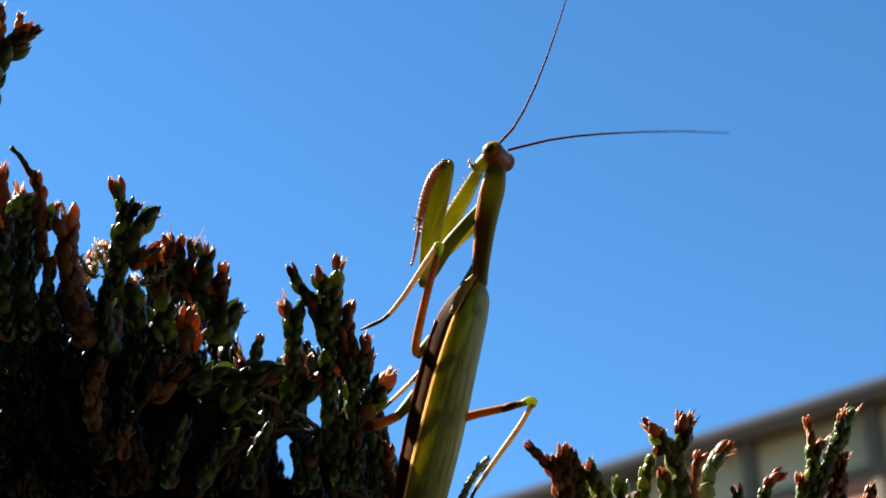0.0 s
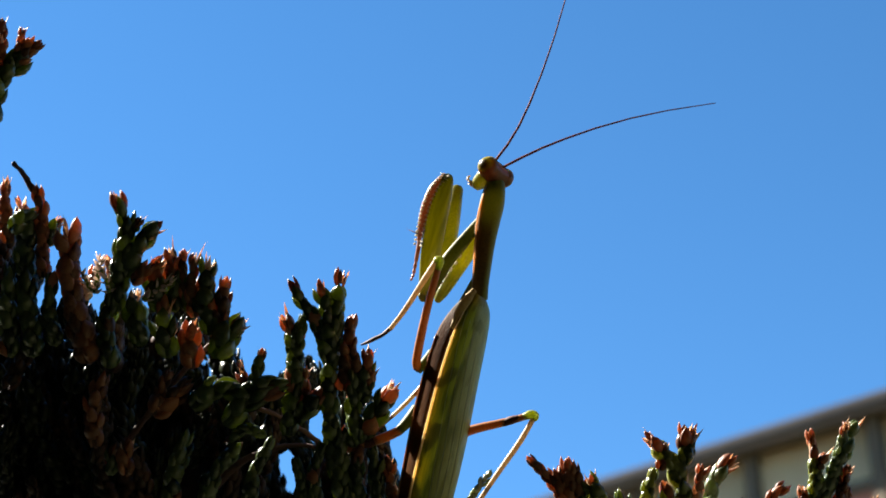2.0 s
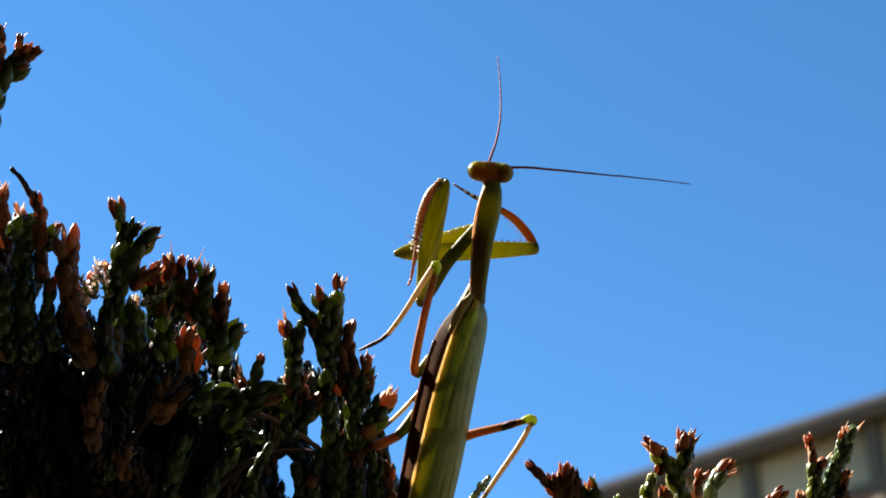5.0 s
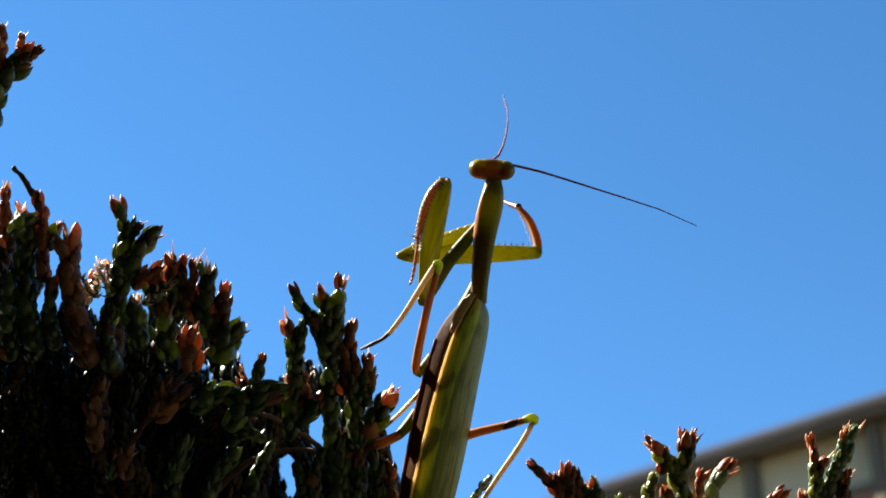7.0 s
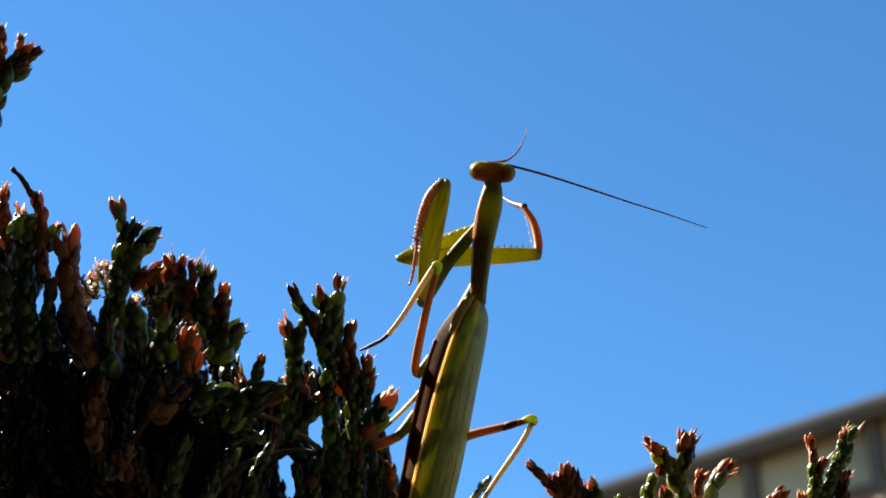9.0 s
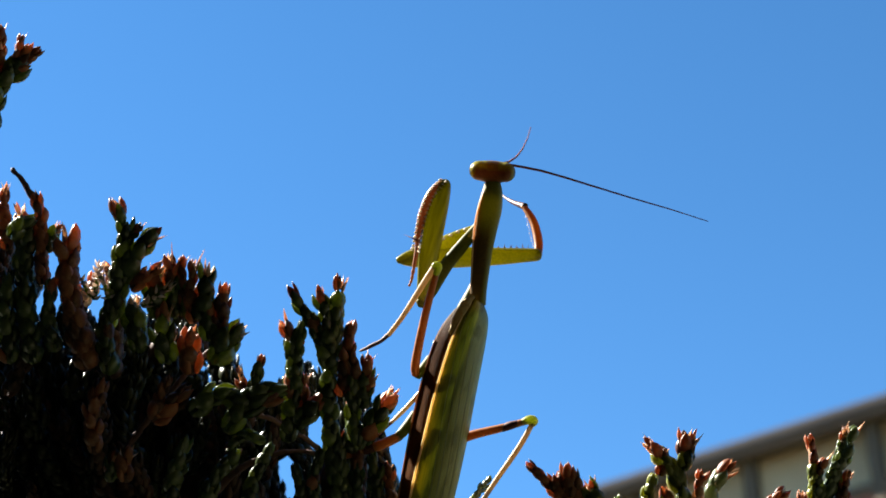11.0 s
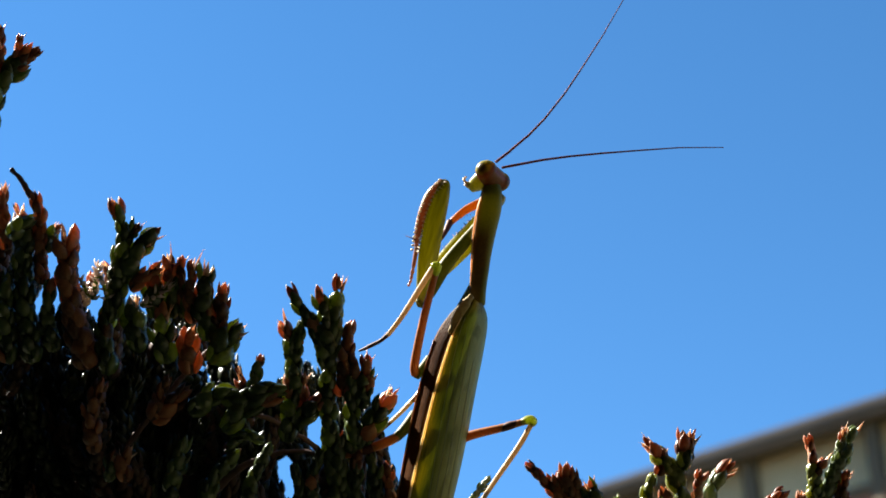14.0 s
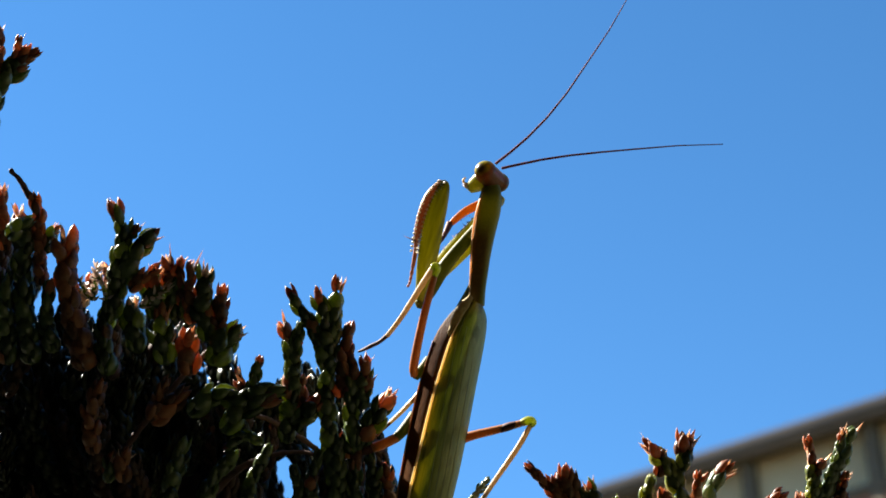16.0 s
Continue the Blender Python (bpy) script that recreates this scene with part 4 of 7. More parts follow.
def facing(x, y, z, across, mouth):
    """The head's pose: its middle in millimetres, the way from its left eye to its right eye, and the way its mouth points."""
    ax = Vector(across).normalized()
    mz = Vector(mouth)
    mz = (mz - ax * mz.dot(ax)).normalized()
    m = Matrix((ax, (-mz).cross(ax), -mz)).transposed().to_4x4()
    m.translation = Vector((x, y, z)) * 0.001
    return m


mantis = empty("praying_mantis", (0, 0, 0), "green and brown praying mantis clinging upright to thuja twigs", "insect")
mantis.matrix_basis = STAND


def sheet(bm, ridge, edge, bulge, along=30, across=9, power=2.0):
    """A curved wing blade between its raised ridge and its lower edge, in millimetres."""
    a, b = spline(ridge, along), spline(edge, along)
    grid = []
    for p, q in zip(a, b):
        row = []
        for k in range(across):
            s = k / (across - 1)
            v = p + (q - p) * s
            v[2] = p[2] + (q[2] - p[2]) * s ** power + bulge * math.sin(math.pi * s)
            row.append(bm.verts.new(Vector(v) * 0.001))
        grid.append(row)
    chart = bm.loops.layers.uv.new("chart")
    for i, (r, s) in enumerate(zip(grid, grid[1:])):
        for k in range(across - 1):
            face = bm.faces.new((r[k], s[k], s[k + 1], r[k + 1]))
            for loop, (du, dv) in zip(face.loops, ((0, 0), (1, 0), (1, 1), (0, 1))):
                loop[chart].uv = ((i + du) / (along - 1), (k + dv) / (across - 1))
    return grid


def thicken(ob, t):
    s = ob.modifiers.new("thick", "SOLIDIFY")
    s.thickness = t
    s.offset = -1
    return ob


def build_wings():
    ridge = ((5.01, -7.52, 3.15), (3.10, -10.26, 3.76), (1.46, -13.69, 4.02), (-0.95, -21.44, 4.02), (-3.10, -30.08, 3.85), (-4.92, -38.06, 3.50), (-6.58, -48.41, 2.62), (-6.62, -56.55, 1.05))
    right = ((6.46, -8.46, 0.70), (7.08, -10.57, 0.35), (6.82, -13.91, 0.00), (5.34, -21.82, -0.35), (3.68, -30.62, -0.70), (1.84, -38.72, -0.87), (-1.05, -49.04, -0.70), (-4.90, -56.74, 0.17))
    left = ((3.99, -7.20, 2.40), (1.13, -9.99, 2.10), (-1.22, -13.86, 1.90), (-3.58, -21.73, 1.75), (-5.42, -30.49, 1.60), (-6.82, -38.56, 1.35), (-8.23, -48.94, 0.70), (-7.52, -56.74, 0.30))
    bm = bmesh.new()
    grid = sheet(bm, ridge, right, 0.3)
    veins = []
    for k in range(1, 9, 2):
        line = []
        for i in range(3 + k, 30, 3):
            s = min(0.96, 0.10 * k + 0.020 * (i - 3) * (1 - 0.08 * k))
            a, b = grid[i][int(s * 8)].co, grid[i][min(int(s * 8) + 1, 8)].co
            line.append(a.lerp(b, s * 8 - int(s * 8)) * 1000 + Vector((0, 0, 0.02)))
        veins.append(line)
    thicken(part("forewing", bm, WING, mantis, "pale green translucent forewing"), 0.00012)
    bm = bmesh.new()
    inner = [(p[0] + 0.45 * (q[0] - p[0]), p[1] + 0.45 * (q[1] - p[1]), p[2] + 0.2 * (q[2] - p[2]) - 0.55) for p, q in zip(ridge, right)]
    outer = [(q[0] - 0.25, q[1], q[2] - 0.35) for q in right]
    sheet(bm, inner, outer, 0.15, 30, 6)
    thicken(part("hindwing", bm, WING, mantis, "folded hindwing under the forewing"), 0.00008)
    bm = bmesh.new()
    sheet(bm, ridge, left, 0.12, power=1.15)
    bmesh.ops.reverse_faces(bm, faces=bm.faces[:])
    thicken(part("forewing", bm, WING_BROWN, mantis, "brown outer field of the forewing"), 0.00012)
    up = [(p[0] - 0.05, p[1], p[2] + 0.36) for p in ridge]
    part("wing_vein", tube(bmesh.new(), up[1:], [0.08, 0.15, 0.18, 0.19, 0.20, 0.17, 0.10], [0.12, 0.26, 0.30, 0.30, 0.30, 0.26, 0.1], count=40, sides=8), VEIN, mantis, "yellow lengthwise wing vein")
    part("wing_vein", tube(bmesh.new(), [(p[0], p[1], p[2] + 0.1) for p in left[2:]], [0.08, 0.12, 0.14, 0.14, 0.13, 0.08], count=36, sides=8), LEG_ORANGE, mantis, "orange-brown wing edge")
    for v in veins:
        part("wing_vein", tube(bmesh.new(), v, [0.04] * len(v), count=4 * len(v), sides=5), VEIN_FAINT, mantis)
    bm = bmesh.new()
    tube(bm, ((4.67, -7.00, 2.97), (3.45, -8.54, 3.50), (2.07, -10.78, 3.76), (1.12, -12.84, 3.94)), [0.45, 0.75, 0.55, 0.15], [0.3, 0.42, 0.3, 0.1], count=30)
    for v in bm.verts:
        v.co += Vector(noise.noise_vector(v.co * 1800)) * 0.00018
    part("wing_base", bm, WING_ROOT, mantis, "pale wrinkled wing root")


def build_body():
    bm = bmesh.new()
    tube(bm, ((4.73, -8.24, -0.35), (2.10, -13.94, -0.52), (-0.53, -21.83, -0.52), (-2.46, -30.62, -0.70), (-4.04, -38.69, -0.70), (-5.62, -49.08, -0.87), (-6.31, -58.61, -0.35)),
         [1.2, 1.7, 1.85, 1.85, 1.8, 1.6, 0.8], [1.2, 1.8, 2.1, 2.2, 2.1, 1.9, 0.8], count=60, sides=16)
    for i, v in enumerate(bm.verts):
        ring = i // 16
        if ring % 6 == 0:
            v.co.z -= 0.0001
    part("abdomen", bm, ABDOMEN, mantis, "dark green ringed abdomen")
    bm = bmesh.new()
    tube(bm, ((5.44, -5.18, -0.70), (4.73, -6.93, -0.52), (3.68, -9.39, -0.70), (2.46, -12.21, -1.05)), [1.0, 1.2, 1.5, 1.6], [0.9, 1.1, 1.4, 1.5], count=16, sides=14)
    part("thorax", bm, CUTICLE_OLIVE, mantis)
    bm = bmesh.new()
    tube(bm, ((7.80, 10.35, 0.00), (7.72, 8.70, 0.17), (7.34, 6.38, 0.26), (6.73, 3.58, 0.35), (6.20, 0.09, 0.35), (5.85, -3.41, 0.35), (5.59, -6.03, 0.35), (5.50, -8.47, 0.52)),
         [1.25, 1.64, 1.90, 1.85, 1.62, 1.42, 1.32, 1.25], [1.0, 1.12, 1.3, 1.25, 1.1, 1.0, 1.0, 0.9], count=40, sides=16)
    for v in bm.verts:
        if v.co.z > 0.0:
            v.co.z *= 1.08
    part("pronotum", bm, SHIELD, mantis, "long brown-green keeled thorax shield")
    # left rim only: its pale colour paints the sun on the edge
    part("pronotum_edge", tube(bmesh.new(), ((6.46, 9.07, 0.70), (5.75, 7.06, 0.96), (5.05, 4.09, 1.22), (4.70, 0.09, 1.22), (4.53, -3.40, 0.96), (4.45, -5.85, 0.70)), [0.09, 0.12, 0.14, 0.14, 0.13, 0.09], [0.16, 0.20, 0.22, 0.22, 0.20, 0.12], count=30, sides=8),
         CUTICLE_EDGE, mantis, "rim of the thorax shield, sunlight put into its pale colour")
    part("neck", tube(bmesh.new(), ((7.78, 11.51, -0.17), (7.86, 10.21, 0.00), (7.74, 8.36, 0.17)), [1.15, 1.22, 1.30], [0.9, 0.95, 0.95], count=8, sides=12), CUTICLE, mantis)


def build_head():
    bm = bmesh.new()
    tube(bm, ((-3.1, 0.0, 0.35), (-2.7, 0.02, 0.33), (-2.0, 0.05, 0.28), (-1.0, 0.06, 0.10), (0, 0.08, 0.05), (1.0, 0.06, 0.10), (2.0, 0.05, 0.28), (2.7, 0.02, 0.33), (3.1, 0.0, 0.35)),
         [0.85, 1.20, 1.48, 1.66, 1.72, 1.66, 1.48, 1.20, 0.85], [1.0, 1.35, 1.62, 1.76, 1.80, 1.76, 1.62, 1.35, 1.0], count=36, sides=24, front=(0, 0, 1))
    head = part("head", bm, HEAD, mantis, "triangular brown and green head")
    bm = bmesh.new()
    tube(bm, ((0, 0.1, -0.9), (0, 0.1, -1.7), (0, 0.0, -2.9), (0, -0.1, -3.8)), [1.9, 1.78, 1.25, 0.85], [1.35, 1.34, 1.15, 0.9], count=16, sides=18, front=(0, 1, 0))
    part("muzzle", bm, CUTICLE, head, "yellow-green mouth cone")
    for side in (-1, 1):
        bm = bmesh.new()
        ball(bm, side * 2.0, 0.04, 0.33, 1.60, 1.52, 1.70, 16, 24)
        part("eye", bm, HEAD, head, "bulging green compound eye with a brown patch")
        part("antenna_socket", ball(bmesh.new(), side * 0.62, 1.25, 0.35, 0.34, 0.42, 0.34, 8, 10), CUTICLE, head)
        for k, (x, z, dx) in enumerate(((0.35, -3.3, 0.75), (0.2, -3.6, 0.4))):
            b2 = bmesh.new()
            tube(b2, ((side * x, -0.2, z), (side * (x + dx * 0.6), -0.1, z - 0.5), (side * (x + dx), 0.25, z - 0.7), (side * (x + dx * 0.7), 0.55, z - 1.0)), [0.16, 0.15, 0.13, 0.08], count=14, sides=6)
            part("palp", b2, LEG_PALE, head)
        if side < 0:
            part("palp", tube(bmesh.new(), ((-0.5, 0.2, -3.5), (-0.8, 0.5, -4.0), (-1.0, 0.9, -4.2), (-1.0, 1.3, -4.0), (-0.9, 1.4, -3.7)), [0.2, 0.2, 0.2, 0.18, 0.1], count=16, sides=6), LEG_PALE, head)
        part("mandible", tube(bmesh.new(), ((side * 0.4, 0.1, -3.0), (side * 0.38, 0.05, -3.6), (side * 0.05, 0.0, -4.1)), [0.32, 0.3, 0.1], count=8, sides=8), CUTICLE_OLIVE, head)
    for x, y, z in ((0.0, 1.42, 0.75), (-0.3, 1.3, 1.0), (0.3, 1.3, 1.0)):
        part("ocellus", ball(bmesh.new(), x, y, z, 0.16, 0.16, 0.16, 6, 8), SPINE, head)
    part("face_plate", tube(bmesh.new(), ((0, 1.3, 0.2), (0, 1.4, -0.8), (0, 1.2, -1.9), (0, 0.85, -2.8)), [0.7, 0.95, 0.85, 0.55], [0.2, 0.22, 0.2, 0.15], count=14, sides=10, front=(0, 1, 0)), CUTICLE, head, "green face plate")
    return head


ANTENNA = (2.97, 3.50, 4.20, 4.90, 5.60, 6.30, 7.00)


def build_antenna():
    """Jointed rod pieces, thick at the head and hair-thin at the tip."""
    out = []
    total, run = sum(ANTENNA), 0.0
    for length in ANTENNA:
        r0, r1 = 0.22 - 0.15 * run / total, 0.22 - 0.15 * (run + length) / total
        bm = bmesh.new()
        count = 2 * max(3, int(length / 0.42))
        rows = [(length * i / (count - 1), 0, 0) for i in range(count)]
        radii = [(r0 + (r1 - r0) * i / (count - 1)) * (1.1 if i % 2 else 0.92) for i in range(count)]
        tube(bm, rows, radii, count=count, sides=7)
        out.append(part("antenna_piece", bm, HORN, mantis, "fine red-brown ringed antenna"))
        run += length
    return out


def spined(bm, length, y, size, count, tilt, start=0.15, stop=0.95, z=0.0, rng=random.Random(3)):
    for i in range(count):
        f = start + (stop - start) * i / (count - 1)
        s = size * (1.5 if i % 3 == 0 else 0.8)
        thorn(bm, (f * length, y(f), z), (tilt, math.copysign(1, y(f)), rng.uniform(-0.3, 0.3)), s, 0.14)


def build_far_foreleg():
    """The grasping leg on the far side: four pieces that move."""
    coxa = part("fore_coxa", tube(bmesh.new(), ((0, 0, 0), (3, 0, 0), (8, 0, 0), (12.6, 0, 0), (14.4, 0, 0)), [1.0, 1.25, 1.15, 0.9, 0.5], [0.8, 0.9, 0.85, 0.75, 0.45], count=26, sides=12), CUTICLE, mantis, "green upper joint of the grasping leg with pale warts")
    b2 = bmesh.new()
    for i in range(9):
        ball(b2, 1.5 + 1.25 * i, -0.85 - 0.15 * math.sin(i), 0.62, 0.34, 0.24, 0.24, 6, 8)
    part("wart_band", b2, SPINE, coxa)
    femur = part("fore_femur", tube(bmesh.new(), ((0, 0, 0), (1.6, 0, 0), (5, 0.1, 0), (10, 0.1, 0), (16, 0, 0), (20, 0, 0), (21.8, 0, 0), (22.4, 0, 0)), [0.3, 0.95, 1.5, 1.6, 1.35, 1.1, 0.98, 0.72], [0.25, 0.7, 1.0, 1.05, 0.95, 0.8, 0.7, 0.5], count=36, sides=14), CUTICLE, mantis, "yellow-green spined upper grasping leg")
    b2 = bmesh.new()
    spined(b2, 22, lambda f: 1.50 - 0.7 * abs(f - 0.45), 0.50, 17, 0.2, 0.25, 0.93, 0.3)
    spined(b2, 22, lambda f: 1.45 - 0.7 * abs(f - 0.45), 0.42, 15, 0.2, 0.28, 0.9, -0.4)
    part("spine_comb", b2, LEG_DARK, femur, "two rows of dark pointed spines")
    tibia = part("fore_tibia", tube(bmesh.new(), ((0, 0, 0), (2.5, -0.55, 0), (6, -0.65, 0), (8.8, -0.1, 0), (9.9, 0.4, 0)), [0.62, 0.72, 0.68, 0.54, 0.36], [0.45, 0.5, 0.5, 0.42, 0.3], count=24, sides=10), LEG_FIRE, mantis, "orange-red hooked lower grasping leg")
    b2 = bmesh.new()
    spined(b2, 9.6, lambda f: 0.45 - 0.25 * f, 0.18, 15, 0.5, 0.12, 0.9)
    part("spine_comb", b2, LEG_RUST, tibia)
    bm = bmesh.new()
    rows = [(10.2 * i / 20, 0.25 * math.sin(i * 0.16), 0) for i in range(21)]
    tube(bm, rows, [0.58 - 0.022 * i - (0.05 if i in (6, 9, 12, 15) else 0) for i in range(21)], count=42, sides=8)
    tarsus = part("fore_tarsus", bm, LEG_RUST, mantis, "thin rust-brown jointed foot")
    return coxa, femur, tibia, tarsus


def build_near_foreleg():
    """The grasping leg held folded on the near side."""
    part("fore_coxa", tube(bmesh.new(), ((6.66, 5.35, -0.52), (5.08, 3.07, -0.26), (3.15, 0.70, 0.26), (0.52, -2.53, 0.70), (-1.66, -6.20, 0.70), (-2.79, -7.94, 0.70)), [0.55, 0.8, 0.98, 1.05, 1.0, 0.8], [0.45, 0.6, 0.7, 0.75, 0.75, 0.7], count=26, sides=12), CUTICLE_OLIVE, mantis, "olive upper joint of the grasping leg")
    part("fore_trochanter", tube(bmesh.new(), ((-2.44, -7.24, 0.87), (-2.96, -8.28, 0.87), (-3.49, -7.58, 1.05)), [0.7, 0.85, 0.7], count=9, sides=10), CUTICLE_OLIVE, mantis)
    femur = part("fore_femur", tube(bmesh.new(), ((-3.14, -8.10, 1.05), (-2.70, -5.57, 1.40), (-2.09, -1.22, 1.75), (-1.22, 3.56, 1.92), (-0.26, 7.47, 1.92), (0.35, 9.82, 1.75), (0.52, 10.70, 1.57)), [0.7, 1.2, 1.55, 1.58, 1.35, 1.0, 0.6], [0.55, 0.85, 1.05, 1.05, 0.95, 0.75, 0.45], count=40, sides=14), CUTICLE_STRIPED, mantis, "green spined upper grasping leg")
    tibia = part("fore_tibia", tube(bmesh.new(), ((0.17, 10.61, 1.57), (-1.65, 8.60, 1.75), (-2.87, 5.82, 1.92), (-3.56, 2.87, 1.92), (-3.99, -0.09, 1.92)), [0.5, 0.74, 0.72, 0.56, 0.24], [0.45, 0.6, 0.55, 0.45, 0.2], count=26, sides=10), LEG_RED, mantis, "red-brown spined lower grasping leg folded shut")
    bm = bmesh.new()
    line = spline(((0.17, 10.59, 2.10), (-1.56, 8.58, 2.27), (-2.77, 5.81, 2.45), (-3.47, 2.86, 2.45), (-3.99, -0.09, 2.45)), 19)
    for i, p in enumerate(line):
        thorn(bm, p + np.array((0.15, -0.1, 0.15)), (0.9, -0.4, 0.5), 0.75, 0.13)
        ball(bm, p[0] + 0.42, p[1] - 0.1, p[2] + 0.1, 0.17, 0.3, 0.2, 5, 6)
        ball(bm, p[0] - 0.56, p[1] + 0.12, p[2] + 0.05, 0.26, 0.24, 0.24, 5, 6)
        if i % 2 == 0:
            thorn(bm, p + np.array((-0.4, 0.1, 0)), (-0.9, -0.3, 0.3), 0.5, 0.1)
    part("spine_comb", bm, SPINE, tibia)
    part("spur", thorn(bmesh.new(), (-3.82, 1.48, 2.10), (-1, 0.42, 0.1), 2.3, 0.20), LEG_DARK, tibia, "dark sharp spur")
    line = spline(((-3.82, 0.43, 1.92), (-4.17, -1.65, 1.92), (-4.52, -3.56, 1.75), (-4.78, -4.78, 1.57), (-5.13, -5.57, 1.40)), 21)
    bm = bmesh.new()
    tube(bm, [tuple(p) for p in line], [0.36 - 0.008 * i - (0.09 if i in (8, 11, 14, 17) else 0) for i in range(21)], count=42, sides=8)
    part("fore_tarsus", bm, LEG_RED, mantis)


def leg(pieces):
    """A walking leg out of (name, material, points, radii) pieces."""
    for name, mat, points, radii in pieces:
        bm = bmesh.new()
        tube(bm, points, radii, count=8 * len(points), sides=10)
        ob = part(name, bm, mat, mantis)
        if name == "tibia":
            b2 = bmesh.new()
            line = spline(points, 14)
            for i, p in enumerate(line[2:-1]):
                thorn(b2, p, (0.6 * (-1) ** i, -0.7, 0.4), 0.35, 0.05)
            part("bristle_comb", b2, LEG_DARK, ob)


def build_walking_legs():
    leg([("trochanter", CUTICLE_OLIVE, ((-1.75, -16.69, 0.35), (-2.96, -18.37, 1.22), (-4.00, -19.38, 1.75)), [0.7, 0.75, 0.75]),
         ("femur", LEG_ORANGE, ((-4.08, -19.19, 1.92), (-4.08, -17.26, 2.90), (-2.77, -10.72, 4.80), (-0.95, -3.71, 6.20)), [0.62, 0.68, 0.62, 0.48]),
         ("knee", KNEE, ((-0.95, -3.88, 6.20), (-0.66, -2.50, 6.30), (-1.42, -2.38, 6.30)), [0.48, 0.66, 0.52]),
         ("tibia", LEG_PALE, ((-1.12, -2.42, 6.20), (-2.94, -5.27, 5.20), (-5.90, -9.97, 3.30), (-8.27, -13.15, 1.22)), [0.44, 0.46, 0.40, 0.36]),
         ("tarsus", LEG_DARK, ((-8.19, -12.97, 1.22), (-9.42, -14.04, 0.87), (-10.83, -14.76, 0.52), (-11.89, -15.30, 0.17), (-12.78, -15.67, -0.17)), [0.36, 0.30, 0.32, 0.26, 0.16])])
    leg([("femur", LEG_ORANGE, ((-2.47, -21.05, -1.75), (-3.70, -22.62, -1.57), (-4.49, -23.49, -1.40)), [0.5, 0.45, 0.42]),
         ("tibia", LEG_PALE, ((-4.40, -23.31, -1.40), (-6.07, -25.07, -1.40), (-7.92, -26.85, -1.57)), [0.36, 0.34, 0.30]),
         ("tarsus", LEG_DARK, ((-7.83, -26.76, -1.57), (-8.98, -27.82, -1.57), (-10.22, -28.98, -1.75)), [0.28, 0.26, 0.2])])
    leg([("trochanter", CUTICLE_OLIVE, ((-4.02, -25.25, 0.35), (-5.23, -27.12, 0.87), (-6.80, -28.84, 1.05)), [0.8, 0.9, 0.72]),
         ("femur", LEG_ORANGE, ((-6.62, -28.75, 1.05), (-9.06, -29.89, 1.05), (-12.13, -30.98, 0.70), (-16.45, -32.11, 0.00)), [0.72, 0.78, 0.7, 0.55]),
         ("band", LEG_DARK, ((-10.11, -30.33, 0.96), (-11.16, -30.69, 0.87), (-12.22, -31.06, 0.70)), [0.68, 0.80, 0.66])])
    leg([("femur", LEG_ORANGE, ((1.41, -30.02, -1.57), (4.92, -28.73, -1.05), (9.29, -27.60, -0.35), (13.11, -26.47, 0.35)), [0.85, 0.72, 0.62, 0.52]),
         ("band", LEG_DARK, ((9.29, -27.69, -0.35), (10.50, -27.22, -0.09), (11.72, -26.85, 0.09)), [0.58, 0.66, 0.54]),
         ("knee", KNEE, ((12.24, -26.75, 0.17), (13.45, -26.29, 0.44), (14.15, -26.47, 0.44), (13.97, -27.15, 0.52)), [0.5, 0.72, 0.7, 0.42]),
         ("tibia", LEG_PALE, ((13.97, -26.81, 0.52), (11.88, -30.49, 0.35), (8.40, -35.61, 0.00), (5.61, -39.86, -0.35)), [0.40, 0.44, 0.40, 0.36]),
         ("tarsus", LEG_DARK, ((5.78, -39.60, -0.35), (5.09, -40.94, -0.52), (4.74, -42.46, -0.70), (5.09, -43.81, -0.87)), [0.32, 0.28, 0.28, 0.16])])


build_wings()
build_body()
head = build_head()
antenna_up, antenna_side = build_antenna(), build_antenna()
coxa, femur, tibia, tarsus = build_far_foreleg()
build_near_foreleg()
build_walking_legs()


